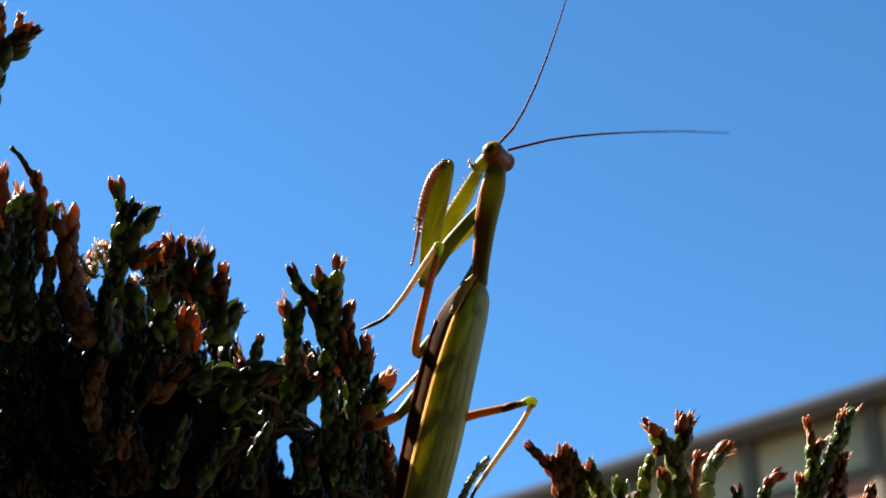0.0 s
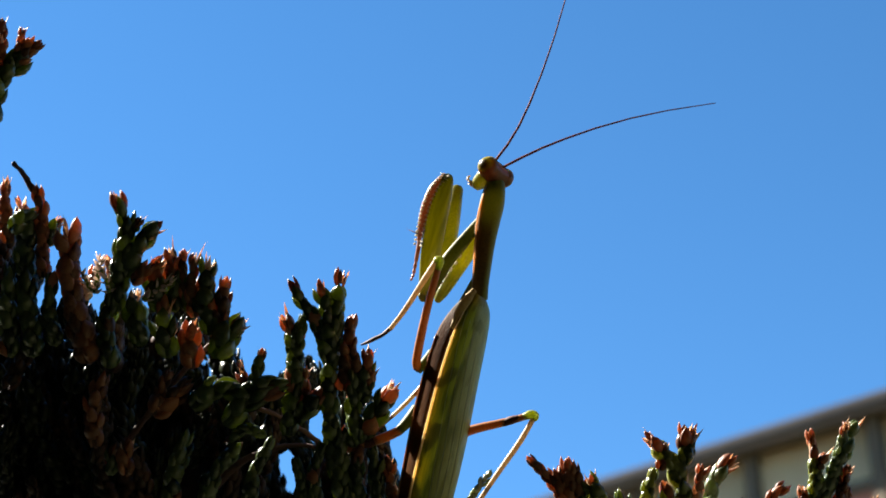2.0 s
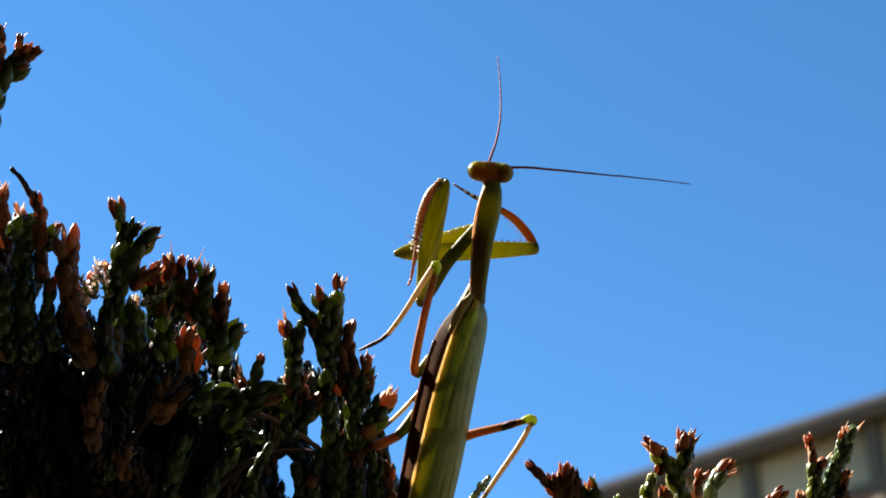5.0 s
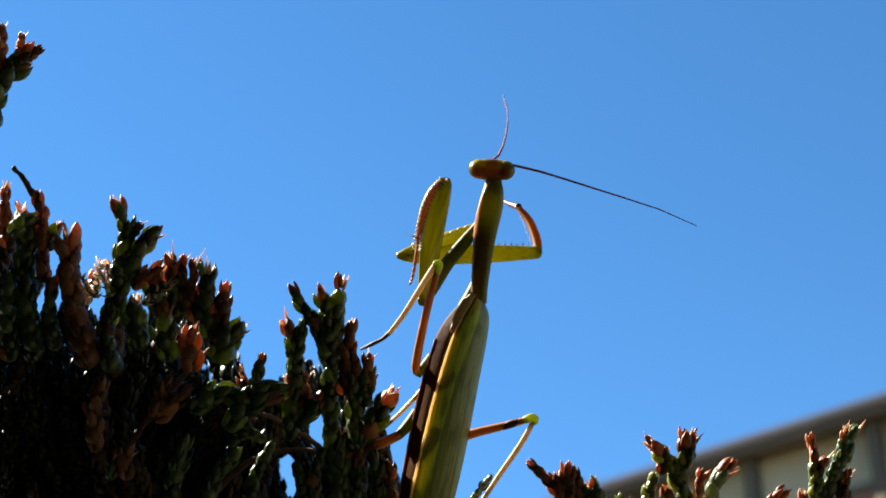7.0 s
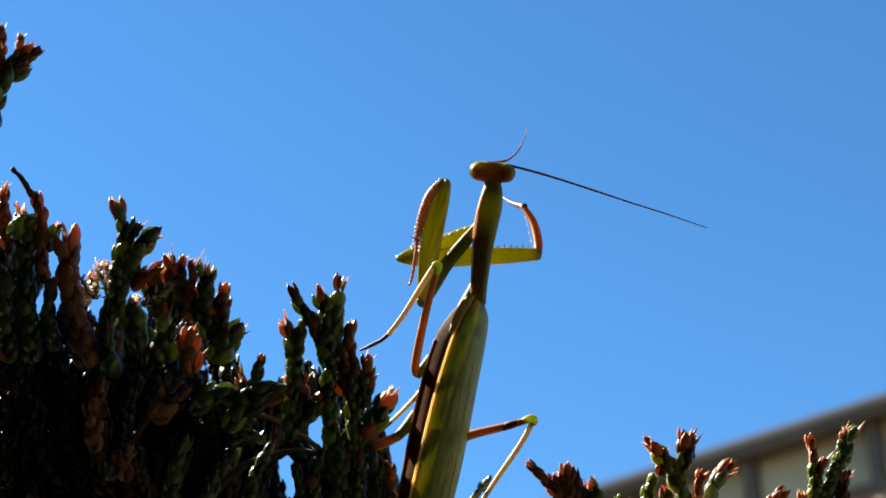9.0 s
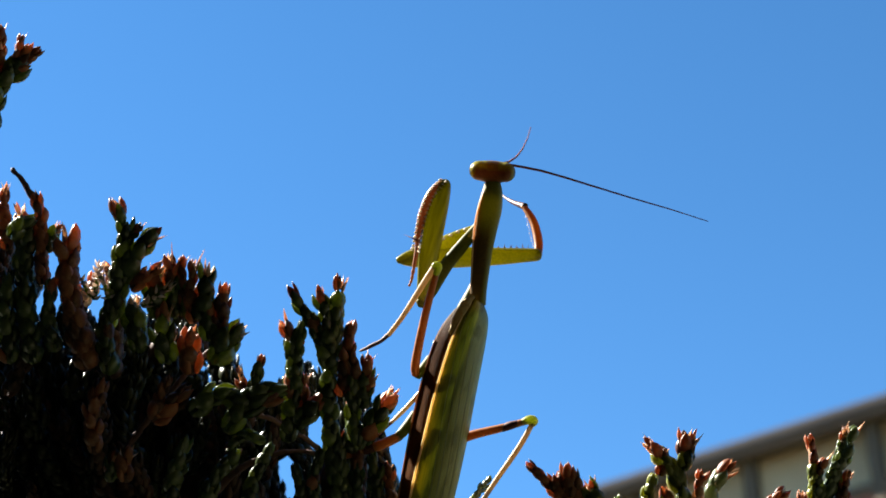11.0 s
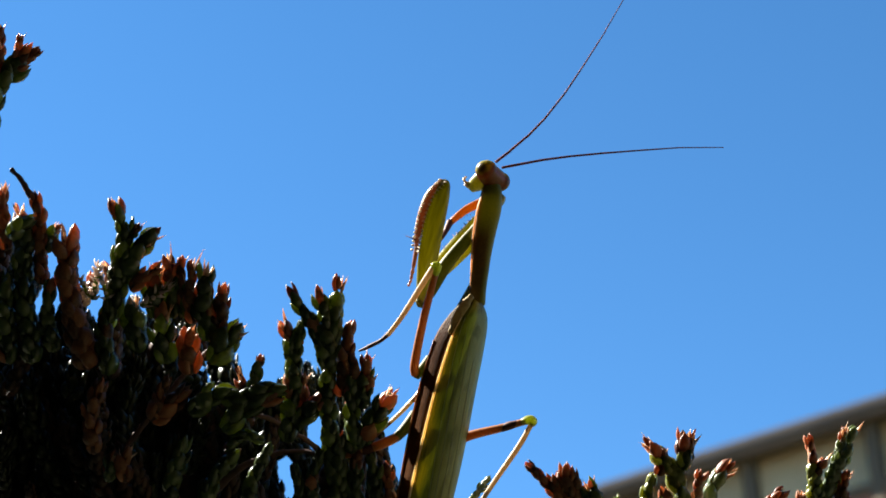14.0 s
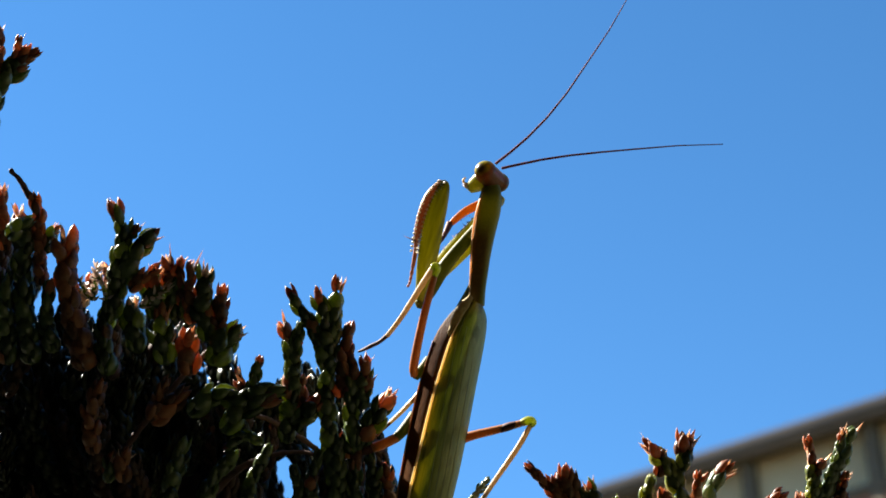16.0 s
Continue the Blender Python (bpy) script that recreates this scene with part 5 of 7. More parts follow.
def motions():
    walk(mantis, [
        (0, swayed(-0.70)),
        (0.5, swayed(-0.70)),
        (1, swayed(-0.50)),
        (1.5, swayed(-0.40)),
        (2, swayed(-0.30)),
        (2.5, swayed(-0.25)),
        (2.8, swayed(-0.10)),
        (3, swayed(-0.10)),
        (3.2, swayed(-0.30)),
        (3.3, swayed(-1.60)),
        (3.4, swayed(1.10)),
        (3.4667, swayed(-0.60)),
        (3.5, swayed(-1.70)),
        (3.5333, swayed(-2.60)),
        (3.6, swayed(0.40)),
        (3.7, swayed(0.60)),
        (3.8, swayed(-1.30)),
        (3.9, swayed(-0.10)),
        (3.9667, swayed(1.10)),
        (4, swayed(0.30)),
        (4.0333, swayed(-0.60)),
        (4.1, swayed(0.70)),
        (4.2, swayed(0.30)),
        (5, swayed(-0.00)),
        (6.5, swayed(-0.00)),
        (12.6, swayed(-0.00)),
        (12.8, swayed(0.30)),
        (13, swayed(0.40)),
        (13.2, swayed(-0.00)),
        (16, swayed(-0.10)),
    ])
    walk(coxa, [
        (0, bone(6.53, 3.26, -2.10, -3.46, -6.88, -4.28)),
        (0.1, bone(6.53, 3.26, -2.10, -2.99, -7.51, -2.94)),
        (0.2, bone(6.53, 3.26, -2.10, -0.69, -9.20, -2.10)),
        (0.5, bone(6.53, 3.26, -2.10, -0.91, -9.06, -2.10)),
        (1, bone(6.53, 3.26, -2.10, -0.98, -9.02, -2.10)),
        (1.5, bone(6.53, 3.26, -2.10, -1.18, -8.90, -2.10)),
        (2, bone(6.53, 3.26, -2.10, -1.12, -8.94, -2.10)),
        (2.5, bone(6.53, 3.26, -2.10, -1.07, -8.97, -2.10)),
        (2.7, bone(6.53, 3.26, -2.10, -1.48, -8.71, -2.10)),
        (2.8, bone(6.53, 3.26, -2.10, -2.49, -7.80, -4.01)),
        (2.9, bone(6.53, 3.26, -2.10, -2.65, -7.53, -4.70)),
        (3, bone(6.53, 3.26, -2.10, -2.71, -7.34, -5.20)),
        (3.1, bone(6.53, 3.26, -2.10, -3.39, -6.87, -4.63)),
        (3.2, bone(6.53, 3.26, -2.10, -5.80, -4.18, -2.10)),
        (3.3, bone(6.53, 3.26, -2.10, -6.16, -3.55, -2.10)),
        (3.4, bone(6.53, 3.26, -2.10, -7.05, -1.52, -2.10)),
        (3.5, bone(6.53, 3.26, -2.10, -7.03, -1.60, -2.10)),
        (3.6, bone(6.53, 3.26, -2.10, -6.82, -1.19, -5.14)),
        (3.7, bone(6.53, 3.26, -2.10, -7.34, -0.46, -3.20)),
        (3.8, bone(6.53, 3.26, -2.10, -7.06, -1.24, -3.67)),
        (4, bone(6.53, 3.26, -2.10, -7.30, -0.50, -3.49)),
        (4.2, bone(6.53, 3.26, -2.10, -7.37, -0.49, -2.10)),
        (5, bone(6.53, 3.26, -2.10, -7.30, -0.76, -2.10)),
        (6.3, bone(6.53, 3.26, -2.10, -7.18, -1.15, -2.10)),
        (7, bone(6.53, 3.26, -2.10, -7.13, -1.30, -2.10)),
        (8, bone(6.53, 3.26, -2.10, -7.13, -1.29, -2.10)),
        (9, bone(6.53, 3.26, -2.10, -7.04, -1.56, -2.10)),
        (11.5, bone(6.53, 3.26, -2.10, -6.96, -1.77, -2.10)),
        (12.4, bone(6.53, 3.26, -2.10, -6.86, -2.04, -2.10)),
        (12.5, bone(6.53, 3.26, -2.10, -6.86, -2.04, -2.10)),
        (12.6, bone(6.53, 3.26, -2.10, -6.79, -2.21, -2.10)),
        (12.7, bone(6.53, 3.26, -2.10, -5.97, -3.88, -2.10)),
        (12.8, bone(6.53, 3.26, -2.10, -5.60, -4.49, -2.10)),
        (12.9, bone(6.53, 3.26, -2.10, -5.02, -5.34, -2.10)),
        (13, bone(6.53, 3.26, -2.10, -3.83, -6.49, -4.35)),
        (13.2, bone(6.53, 3.26, -2.10, -3.62, -6.70, -4.36)),
        (13.5, bone(6.53, 3.26, -2.10, -3.45, -6.72, -4.96)),
        (14.5, bone(6.53, 3.26, -2.10, -3.34, -6.73, -5.28)),
        (15.5, bone(6.53, 3.26, -2.10, -3.36, -6.73, -5.22)),
        (16, bone(6.53, 3.26, -2.10, -3.24, -6.71, -5.64)),
    ])
    walk(femur, [
        (0, bone(-3.46, -6.88, -4.28, 5.34, 9.50, -16.04)),
        (0.1, bone(-2.99, -7.51, -2.94, 3.95, 9.04, -15.67)),
        (0.2, bone(-0.69, -9.20, -2.10, 2.72, 9.26, -13.57)),
        (0.5, bone(-0.91, -9.06, -2.10, 1.90, 9.79, -13.08)),
        (1, bone(-0.98, -9.02, -2.10, 2.08, 9.54, -13.50)),
        (1.5, bone(-1.18, -8.90, -2.10, 2.03, 9.34, -13.97)),
        (2, bone(-1.12, -8.94, -2.10, 2.06, 9.13, -14.24)),
        (2.5, bone(-1.07, -8.97, -2.10, 2.06, 8.84, -14.63)),
        (2.7, bone(-1.48, -8.71, -2.10, 2.21, 8.54, -15.25)),
        (2.8, bone(-2.49, -7.80, -4.01, 4.24, 9.16, -16.30)),
        (2.9, bone(-2.65, -7.53, -4.70, 5.40, 8.84, -17.00)),
        (3, bone(-2.71, -7.34, -5.20, 6.09, 8.87, -17.18)),
        (3.1, bone(-3.39, -6.87, -4.63, 10.94, 6.88, -14.11)),
        (3.2, bone(-5.80, -4.18, -2.10, 12.24, 6.85, -8.16)),
        (3.3, bone(-6.16, -3.55, -2.10, 14.12, 4.07, -5.95)),
        (3.4, bone(-7.05, -1.52, -2.10, 13.88, 4.01, -6.00)),
        (3.5, bone(-7.03, -1.60, -2.10, 14.25, 2.77, -5.59)),
        (3.6, bone(-6.82, -1.19, -5.14, 14.96, 1.90, -5.14)),
        (3.7, bone(-7.34, -0.46, -3.20, 14.45, 2.60, -3.20)),
        (3.8, bone(-7.06, -1.24, -3.67, 14.71, 0.77, -6.13)),
        (4, bone(-7.30, -0.50, -3.49, 14.64, 1.06, -3.49)),
        (4.2, bone(-7.37, -0.49, -2.10, 14.60, 0.63, -2.10)),
        (5, bone(-7.30, -0.76, -2.10, 14.69, 0.10, -2.10)),
        (6.3, bone(-7.18, -1.15, -2.10, 14.81, -0.52, -2.10)),
        (7, bone(-7.13, -1.30, -2.10, 14.86, -0.68, -2.10)),
        (8, bone(-7.13, -1.29, -2.10, 14.86, -0.63, -2.10)),
        (9, bone(-7.04, -1.56, -2.10, 14.95, -0.81, -2.10)),
        (11.5, bone(-6.96, -1.77, -2.10, 15.01, -0.68, -2.10)),
        (12.4, bone(-6.86, -2.04, -2.10, 15.09, -0.60, -2.10)),
        (12.5, bone(-6.86, -2.04, -2.10, 15.09, -0.60, -2.10)),
        (12.6, bone(-6.79, -2.21, -2.10, 15.14, -0.44, -2.10)),
        (12.7, bone(-5.97, -3.88, -2.10, 14.92, 1.83, -5.96)),
        (12.8, bone(-5.60, -4.49, -2.10, 13.77, 4.48, -7.41)),
        (12.9, bone(-5.02, -5.34, -2.10, 13.02, 5.97, -7.64)),
        (13, bone(-3.83, -6.49, -4.35, 11.21, 8.29, -10.63)),
        (13.2, bone(-3.62, -6.70, -4.36, 10.29, 8.58, -11.92)),
        (13.5, bone(-3.45, -6.72, -4.96, 9.80, 8.63, -13.51)),
        (14.5, bone(-3.34, -6.73, -5.28, 9.65, 8.57, -14.29)),
        (15.5, bone(-3.36, -6.73, -5.22, 9.53, 8.49, -14.49)),
        (16, bone(-3.24, -6.71, -5.64, 9.67, 8.54, -14.85)),
    ])
    walk(tibia, [
        (0, bone(5.34, 9.50, -16.04, 1.37, 0.76, -16.04)),
        (0.1, bone(3.95, 9.04, -15.67, 0.28, 0.44, -13.50)),
        (0.2, bone(2.72, 9.26, -13.57, -1.10, 0.90, -10.80)),
        (0.5, bone(1.90, 9.79, -13.08, -1.73, 1.00, -11.79)),
        (1, bone(2.08, 9.54, -13.50, -1.67, 0.84, -11.99)),
        (1.5, bone(2.03, 9.34, -13.97, -1.66, 0.48, -13.97)),
        (2, bone(2.06, 9.13, -14.24, -1.58, 0.25, -14.24)),
        (2.5, bone(2.06, 8.84, -14.63, -1.50, 0.13, -12.73)),
        (2.7, bone(2.21, 8.54, -15.25, -0.63, -0.00, -11.91)),
        (2.8, bone(4.24, 9.16, -16.30, -0.96, 1.09, -16.30)),
        (2.9, bone(5.40, 8.84, -17.00, -0.09, 3.52, -11.19)),
        (3, bone(6.09, 8.87, -17.18, 0.40, 4.01, -11.18)),
        (3.1, bone(10.94, 6.88, -14.11, 2.01, 3.34, -14.11)),
        (3.2, bone(12.24, 6.85, -8.16, 2.65, 6.48, -8.16)),
        (3.3, bone(14.12, 4.07, -5.95, 6.73, 6.58, -11.28)),
        (3.4, bone(13.88, 4.01, -6.00, 5.98, 7.24, -10.23)),
        (3.5, bone(14.25, 2.77, -5.59, 6.07, 6.36, -8.89)),
        (3.6, bone(14.96, 1.90, -5.14, 7.15, 6.37, -8.28)),
        (3.7, bone(14.45, 2.60, -3.20, 6.65, 7.02, -6.48)),
        (3.8, bone(14.71, 0.77, -6.13, 7.11, 6.11, -8.37)),
        (4, bone(14.64, 1.06, -3.49, 7.66, 6.34, -7.26)),
        (4.2, bone(14.60, 0.63, -2.10, 7.85, 6.13, -6.00)),
        (5, bone(14.69, 0.10, -2.10, 9.02, 6.56, -6.31)),
        (6.3, bone(14.81, -0.52, -2.10, 11.57, 6.60, -7.72)),
        (7, bone(14.86, -0.68, -2.10, 12.05, 6.60, -7.76)),
        (8, bone(14.86, -0.63, -2.10, 12.44, 6.76, -7.85)),
        (9, bone(14.95, -0.81, -2.10, 13.11, 6.77, -7.88)),
        (11.5, bone(15.01, -0.68, -2.10, 13.29, 7.09, -7.69)),
        (12.4, bone(15.09, -0.60, -2.10, 13.63, 7.44, -7.42)),
        (12.5, bone(15.09, -0.60, -2.10, 13.82, 7.43, -7.49)),
        (12.6, bone(15.14, -0.44, -2.10, 14.74, 7.42, -7.95)),
        (12.7, bone(14.92, 1.83, -5.96, 9.04, 6.01, -12.07)),
        (12.8, bone(13.77, 4.48, -7.41, 7.58, 5.18, -14.39)),
        (12.9, bone(13.02, 5.97, -7.64, 4.54, 4.67, -7.64)),
        (13, bone(11.21, 8.29, -10.63, 2.86, 4.65, -7.59)),
        (13.2, bone(10.29, 8.58, -11.92, 2.11, 4.85, -8.54)),
        (13.5, bone(9.80, 8.63, -13.51, 1.58, 4.79, -10.35)),
        (14.5, bone(9.65, 8.57, -14.29, 1.33, 4.37, -12.00)),
        (15.5, bone(9.53, 8.49, -14.49, 1.30, 4.37, -11.79)),
        (16, bone(9.67, 8.54, -14.85, 1.42, 4.41, -12.19)),
    ])
    walk(tarsus, [
        (0, bone(1.37, 0.76, -16.04, -1.92, -5.56, -10.54)),
        (0.1, bone(0.28, 0.44, -13.50, -1.89, -5.45, -7.05)),
        (0.2, bone(-1.10, 0.90, -10.80, -2.59, -5.38, -4.53)),
        (0.5, bone(-1.73, 1.00, -11.79, -3.04, -5.30, -5.50)),
        (1, bone(-1.67, 0.84, -11.99, -2.99, -5.37, -5.61)),
        (1.5, bone(-1.66, 0.48, -13.97, -3.03, -5.88, -7.75)),
        (2, bone(-1.58, 0.25, -14.24, -2.95, -6.09, -7.99)),
        (2.5, bone(-1.50, 0.13, -12.73, -2.96, -6.35, -6.65)),
        (2.7, bone(-0.63, -0.00, -11.91, -3.74, -6.28, -6.26)),
        (2.8, bone(-0.96, 1.09, -16.30, -6.81, -5.75, -16.30)),
        (2.9, bone(-0.09, 3.52, -11.19, -6.55, -2.74, -11.19)),
        (3, bone(0.40, 4.01, -11.18, -6.98, -1.15, -11.18)),
        (3.1, bone(2.01, 3.34, -14.11, -6.57, 0.63, -14.11)),
        (3.2, bone(2.65, 6.48, -8.16, -6.03, 6.60, -5.80)),
        (3.3, bone(6.73, 6.58, -11.28, 0.22, 6.38, -17.73)),
        (3.4, bone(5.98, 7.24, -10.23, -2.44, 11.16, -10.23)),
        (3.5, bone(6.07, 6.36, -8.89, -2.18, 10.49, -8.89)),
        (3.6, bone(7.15, 6.37, -8.28, -0.56, 11.42, -8.28)),
        (3.7, bone(6.65, 7.02, -6.48, -0.76, 12.52, -6.48)),
        (3.8, bone(7.11, 6.11, -8.37, -0.14, 11.71, -8.37)),
        (4, bone(7.66, 6.34, -7.26, 1.23, 13.01, -7.26)),
        (4.2, bone(7.85, 6.13, -6.00, 1.79, 13.16, -6.00)),
        (5, bone(9.02, 6.56, -6.31, 2.62, 10.18, -11.94)),
        (6.3, bone(11.57, 6.60, -7.72, 8.97, 8.29, -16.11)),
        (7, bone(12.05, 6.60, -7.76, 9.36, 8.31, -16.12)),
        (8, bone(12.44, 6.76, -7.85, 9.86, 8.56, -16.23)),
        (9, bone(13.11, 6.77, -7.88, 10.27, 8.46, -16.16)),
        (11.5, bone(13.29, 7.09, -7.69, 10.27, 8.98, -15.88)),
        (12.4, bone(13.63, 7.44, -7.42, 10.06, 8.96, -15.42)),
        (12.5, bone(13.82, 7.43, -7.49, 10.15, 8.96, -15.44)),
        (12.6, bone(14.74, 7.42, -7.95, 9.87, 1.59, -12.87)),
        (12.7, bone(9.04, 6.01, -12.07, 0.34, 3.60, -14.57)),
        (12.8, bone(7.58, 5.18, -14.39, 0.09, 3.25, -19.55)),
        (12.9, bone(4.54, 4.67, -7.64, 1.11, 2.17, -7.64)),
        (13, bone(2.86, 4.65, -7.59, -0.29, 1.82, -1.59)),
        (13.2, bone(2.11, 4.85, -8.54, -0.41, 1.20, -0.71)),
        (13.5, bone(1.58, 4.79, -10.35, -1.12, 0.59, -2.87)),
        (14.5, bone(1.33, 4.37, -12.00, -1.20, 0.24, -4.41)),
        (15.5, bone(1.30, 4.37, -11.79, -1.23, 0.24, -4.20)),
        (16, bone(1.42, 4.41, -12.19, -1.11, 0.27, -4.60)),
    ])
    walk(head, [
        (0, facing(7.89, 11.24, 0.00, (0.47, -0.39, -0.79), (-0.70, -0.52, -0.48))),
        (0.3, facing(7.53, 11.39, 0.00, (0.57, -0.44, -0.70), (-0.70, -0.52, -0.48))),
        (0.5, facing(7.40, 11.44, 0.00, (0.58, -0.41, -0.70), (-0.70, -0.52, -0.48))),
        (1, facing(7.50, 11.26, 0.00, (0.58, -0.41, -0.70), (-0.70, -0.52, -0.48))),
        (1.5, facing(7.50, 11.07, 0.00, (0.60, -0.39, -0.70), (-0.70, -0.52, -0.48))),
        (2, facing(7.62, 10.99, 0.00, (0.60, -0.41, -0.69), (-0.70, -0.52, -0.48))),
        (2.5, facing(7.71, 10.92, 0.00, (0.60, -0.43, -0.68), (-0.70, -0.52, -0.48))),
        (3, facing(7.60, 10.99, 0.00, (0.55, -0.33, -0.77), (-0.70, -0.52, -0.48))),
        (3.2, facing(7.94, 11.17, 0.00, (0.65, -0.31, -0.70), (-0.70, -0.52, -0.48))),
        (3.3, facing(7.26, 11.05, 0.00, (0.66, -0.28, -0.69), (-0.70, -0.35, -0.65))),
        (3.4, facing(7.40, 10.94, 0.00, (0.69, -0.25, -0.68), (-0.65, -0.35, -0.70))),
        (3.5, facing(6.95, 10.25, 0.00, (0.80, -0.16, -0.57), (-0.50, -0.36, -0.80))),
        (3.6, facing(7.10, 10.78, 0.00, (0.76, -0.22, -0.62), (-0.50, -0.36, -0.80))),
        (3.7, facing(7.18, 10.55, 0.00, (0.79, -0.16, -0.60), (-0.50, -0.36, -0.80))),
        (3.8, facing(6.98, 10.16, 0.00, (0.82, -0.13, -0.56), (-0.50, -0.36, -0.80))),
        (4, facing(6.93, 10.86, 0.00, (0.83, -0.19, -0.52), (-0.50, -0.36, -0.80))),
        (4.2, facing(7.03, 11.33, 0.00, (0.85, -0.14, -0.51), (-0.50, -0.36, -0.80))),
        (5, facing(7.54, 11.78, 0.00, (1.03, -0.09, -0.00), (-0.20, -0.28, -0.90))),
        (6.3, facing(7.52, 12.05, 0.00, (1.03, -0.05, -0.00), (0.02, -0.22, -1.00))),
        (8, facing(7.48, 11.94, 0.00, (1.03, -0.05, -0.00), (0.02, -0.22, -1.00))),
        (9, facing(7.73, 11.82, 0.00, (1.01, -0.07, -0.00), (-0.03, -0.22, -1.00))),
        (11.5, facing(7.75, 12.04, 0.00, (1.01, -0.07, -0.00), (-0.05, -0.22, -1.00))),
        (12, facing(7.83, 12.04, 0.00, (0.98, -0.10, -0.17), (-0.12, -0.24, -1.00))),
        (12.4, facing(7.96, 12.08, 0.00, (0.89, -0.19, -0.41), (-0.20, -0.28, -0.90))),
        (12.5, facing(8.00, 12.04, 0.00, (0.87, -0.21, -0.44), (-0.28, -0.30, -0.85))),
        (12.6, facing(7.84, 11.94, 0.00, (0.71, -0.24, -0.66), (-0.50, -0.36, -0.80))),
        (12.7, facing(8.10, 11.51, 0.00, (0.58, -0.28, -0.76), (-0.65, -0.30, -0.70))),
        (12.8, facing(8.15, 11.35, 0.00, (0.55, -0.36, -0.75), (-0.70, -0.38, -0.60))),
        (12.9, facing(8.33, 11.13, 0.00, (0.54, -0.36, -0.76), (-0.75, -0.40, -0.50))),
        (13.2, facing(7.84, 11.20, 0.00, (0.54, -0.44, -0.72), (-0.76, -0.42, -0.48))),
        (14.5, facing(7.59, 11.29, 0.00, (0.54, -0.41, -0.74), (-0.78, -0.42, -0.45))),
        (15.5, facing(7.47, 11.26, 0.00, (0.54, -0.43, -0.73), (-0.78, -0.42, -0.45))),
        (16, facing(7.58, 11.30, 0.00, (0.54, -0.43, -0.73), (-0.78, -0.42, -0.45))),
    ])
    walk(antenna_up[0], [
        (0, bone(8.31, 13.60, 0.52, 10.24, 15.75, -0.20)),
        (0.5, bone(7.64, 13.75, 0.52, 9.37, 16.17, 0.52)),
        (1, bone(7.75, 13.48, 0.52, 9.45, 15.92, 0.52)),
        (1.5, bone(7.72, 12.99, 0.52, 9.46, 15.41, 0.52)),
        (2.5, bone(7.76, 12.92, 0.52, 9.61, 15.25, 0.52)),
        (3, bone(7.86, 12.93, 0.52, 9.50, 15.42, 0.52)),
        (3.2, bone(7.78, 12.81, 0.52, 9.36, 15.32, 0.52)),
        (3.4, bone(7.86, 12.14, 0.52, 9.30, 14.75, 0.52)),
        (3.5, bone(7.49, 12.47, 0.52, 8.64, 15.22, 0.52)),
        (3.8, bone(7.33, 11.68, 0.52, 8.08, 14.46, -0.24)),
        (4, bone(7.46, 12.09, 0.52, 8.20, 14.39, -1.21)),
        (4.2, bone(7.43, 12.27, 0.52, 8.00, 14.45, -1.42)),
        (5.2, bone(6.92, 13.02, 0.52, 7.66, 14.37, -2.02)),
        (6.3, bone(6.76, 13.47, 0.52, 7.98, 14.08, -2.12)),
        (7, bone(6.69, 13.29, 0.52, 7.74, 13.77, -2.22)),
        (8, bone(6.81, 13.45, 0.52, 7.82, 13.90, -2.24)),
        (8.5, bone(7.13, 13.38, 0.52, 7.92, 13.67, -2.33)),
        (9, bone(7.28, 13.36, 0.52, 8.14, 13.58, -2.31)),
        (11.5, bone(7.47, 13.50, 0.52, 8.37, 13.57, -2.31)),
        (12, bone(7.64, 13.50, 0.52, 8.37, 13.73, -2.35)),
        (12.5, bone(7.89, 13.59, 0.52, 8.92, 13.91, -2.25)),
        (12.6, bone(8.15, 13.47, 0.52, 9.58, 14.13, -2.00)),
        (12.7, bone(8.47, 13.33, 0.52, 10.02, 14.29, -1.82)),
        (12.8, bone(8.69, 13.10, 0.52, 10.40, 14.31, -1.59)),
        (13, bone(8.78, 12.94, 0.52, 10.56, 14.59, -1.18)),
        (13.3, bone(8.32, 13.36, 0.52, 10.48, 15.11, -0.55)),
        (14.5, bone(8.33, 13.60, 0.52, 10.65, 15.37, -0.03)),
        (16, bone(8.41, 13.47, 0.52, 10.73, 15.29, 0.17)),
    ])
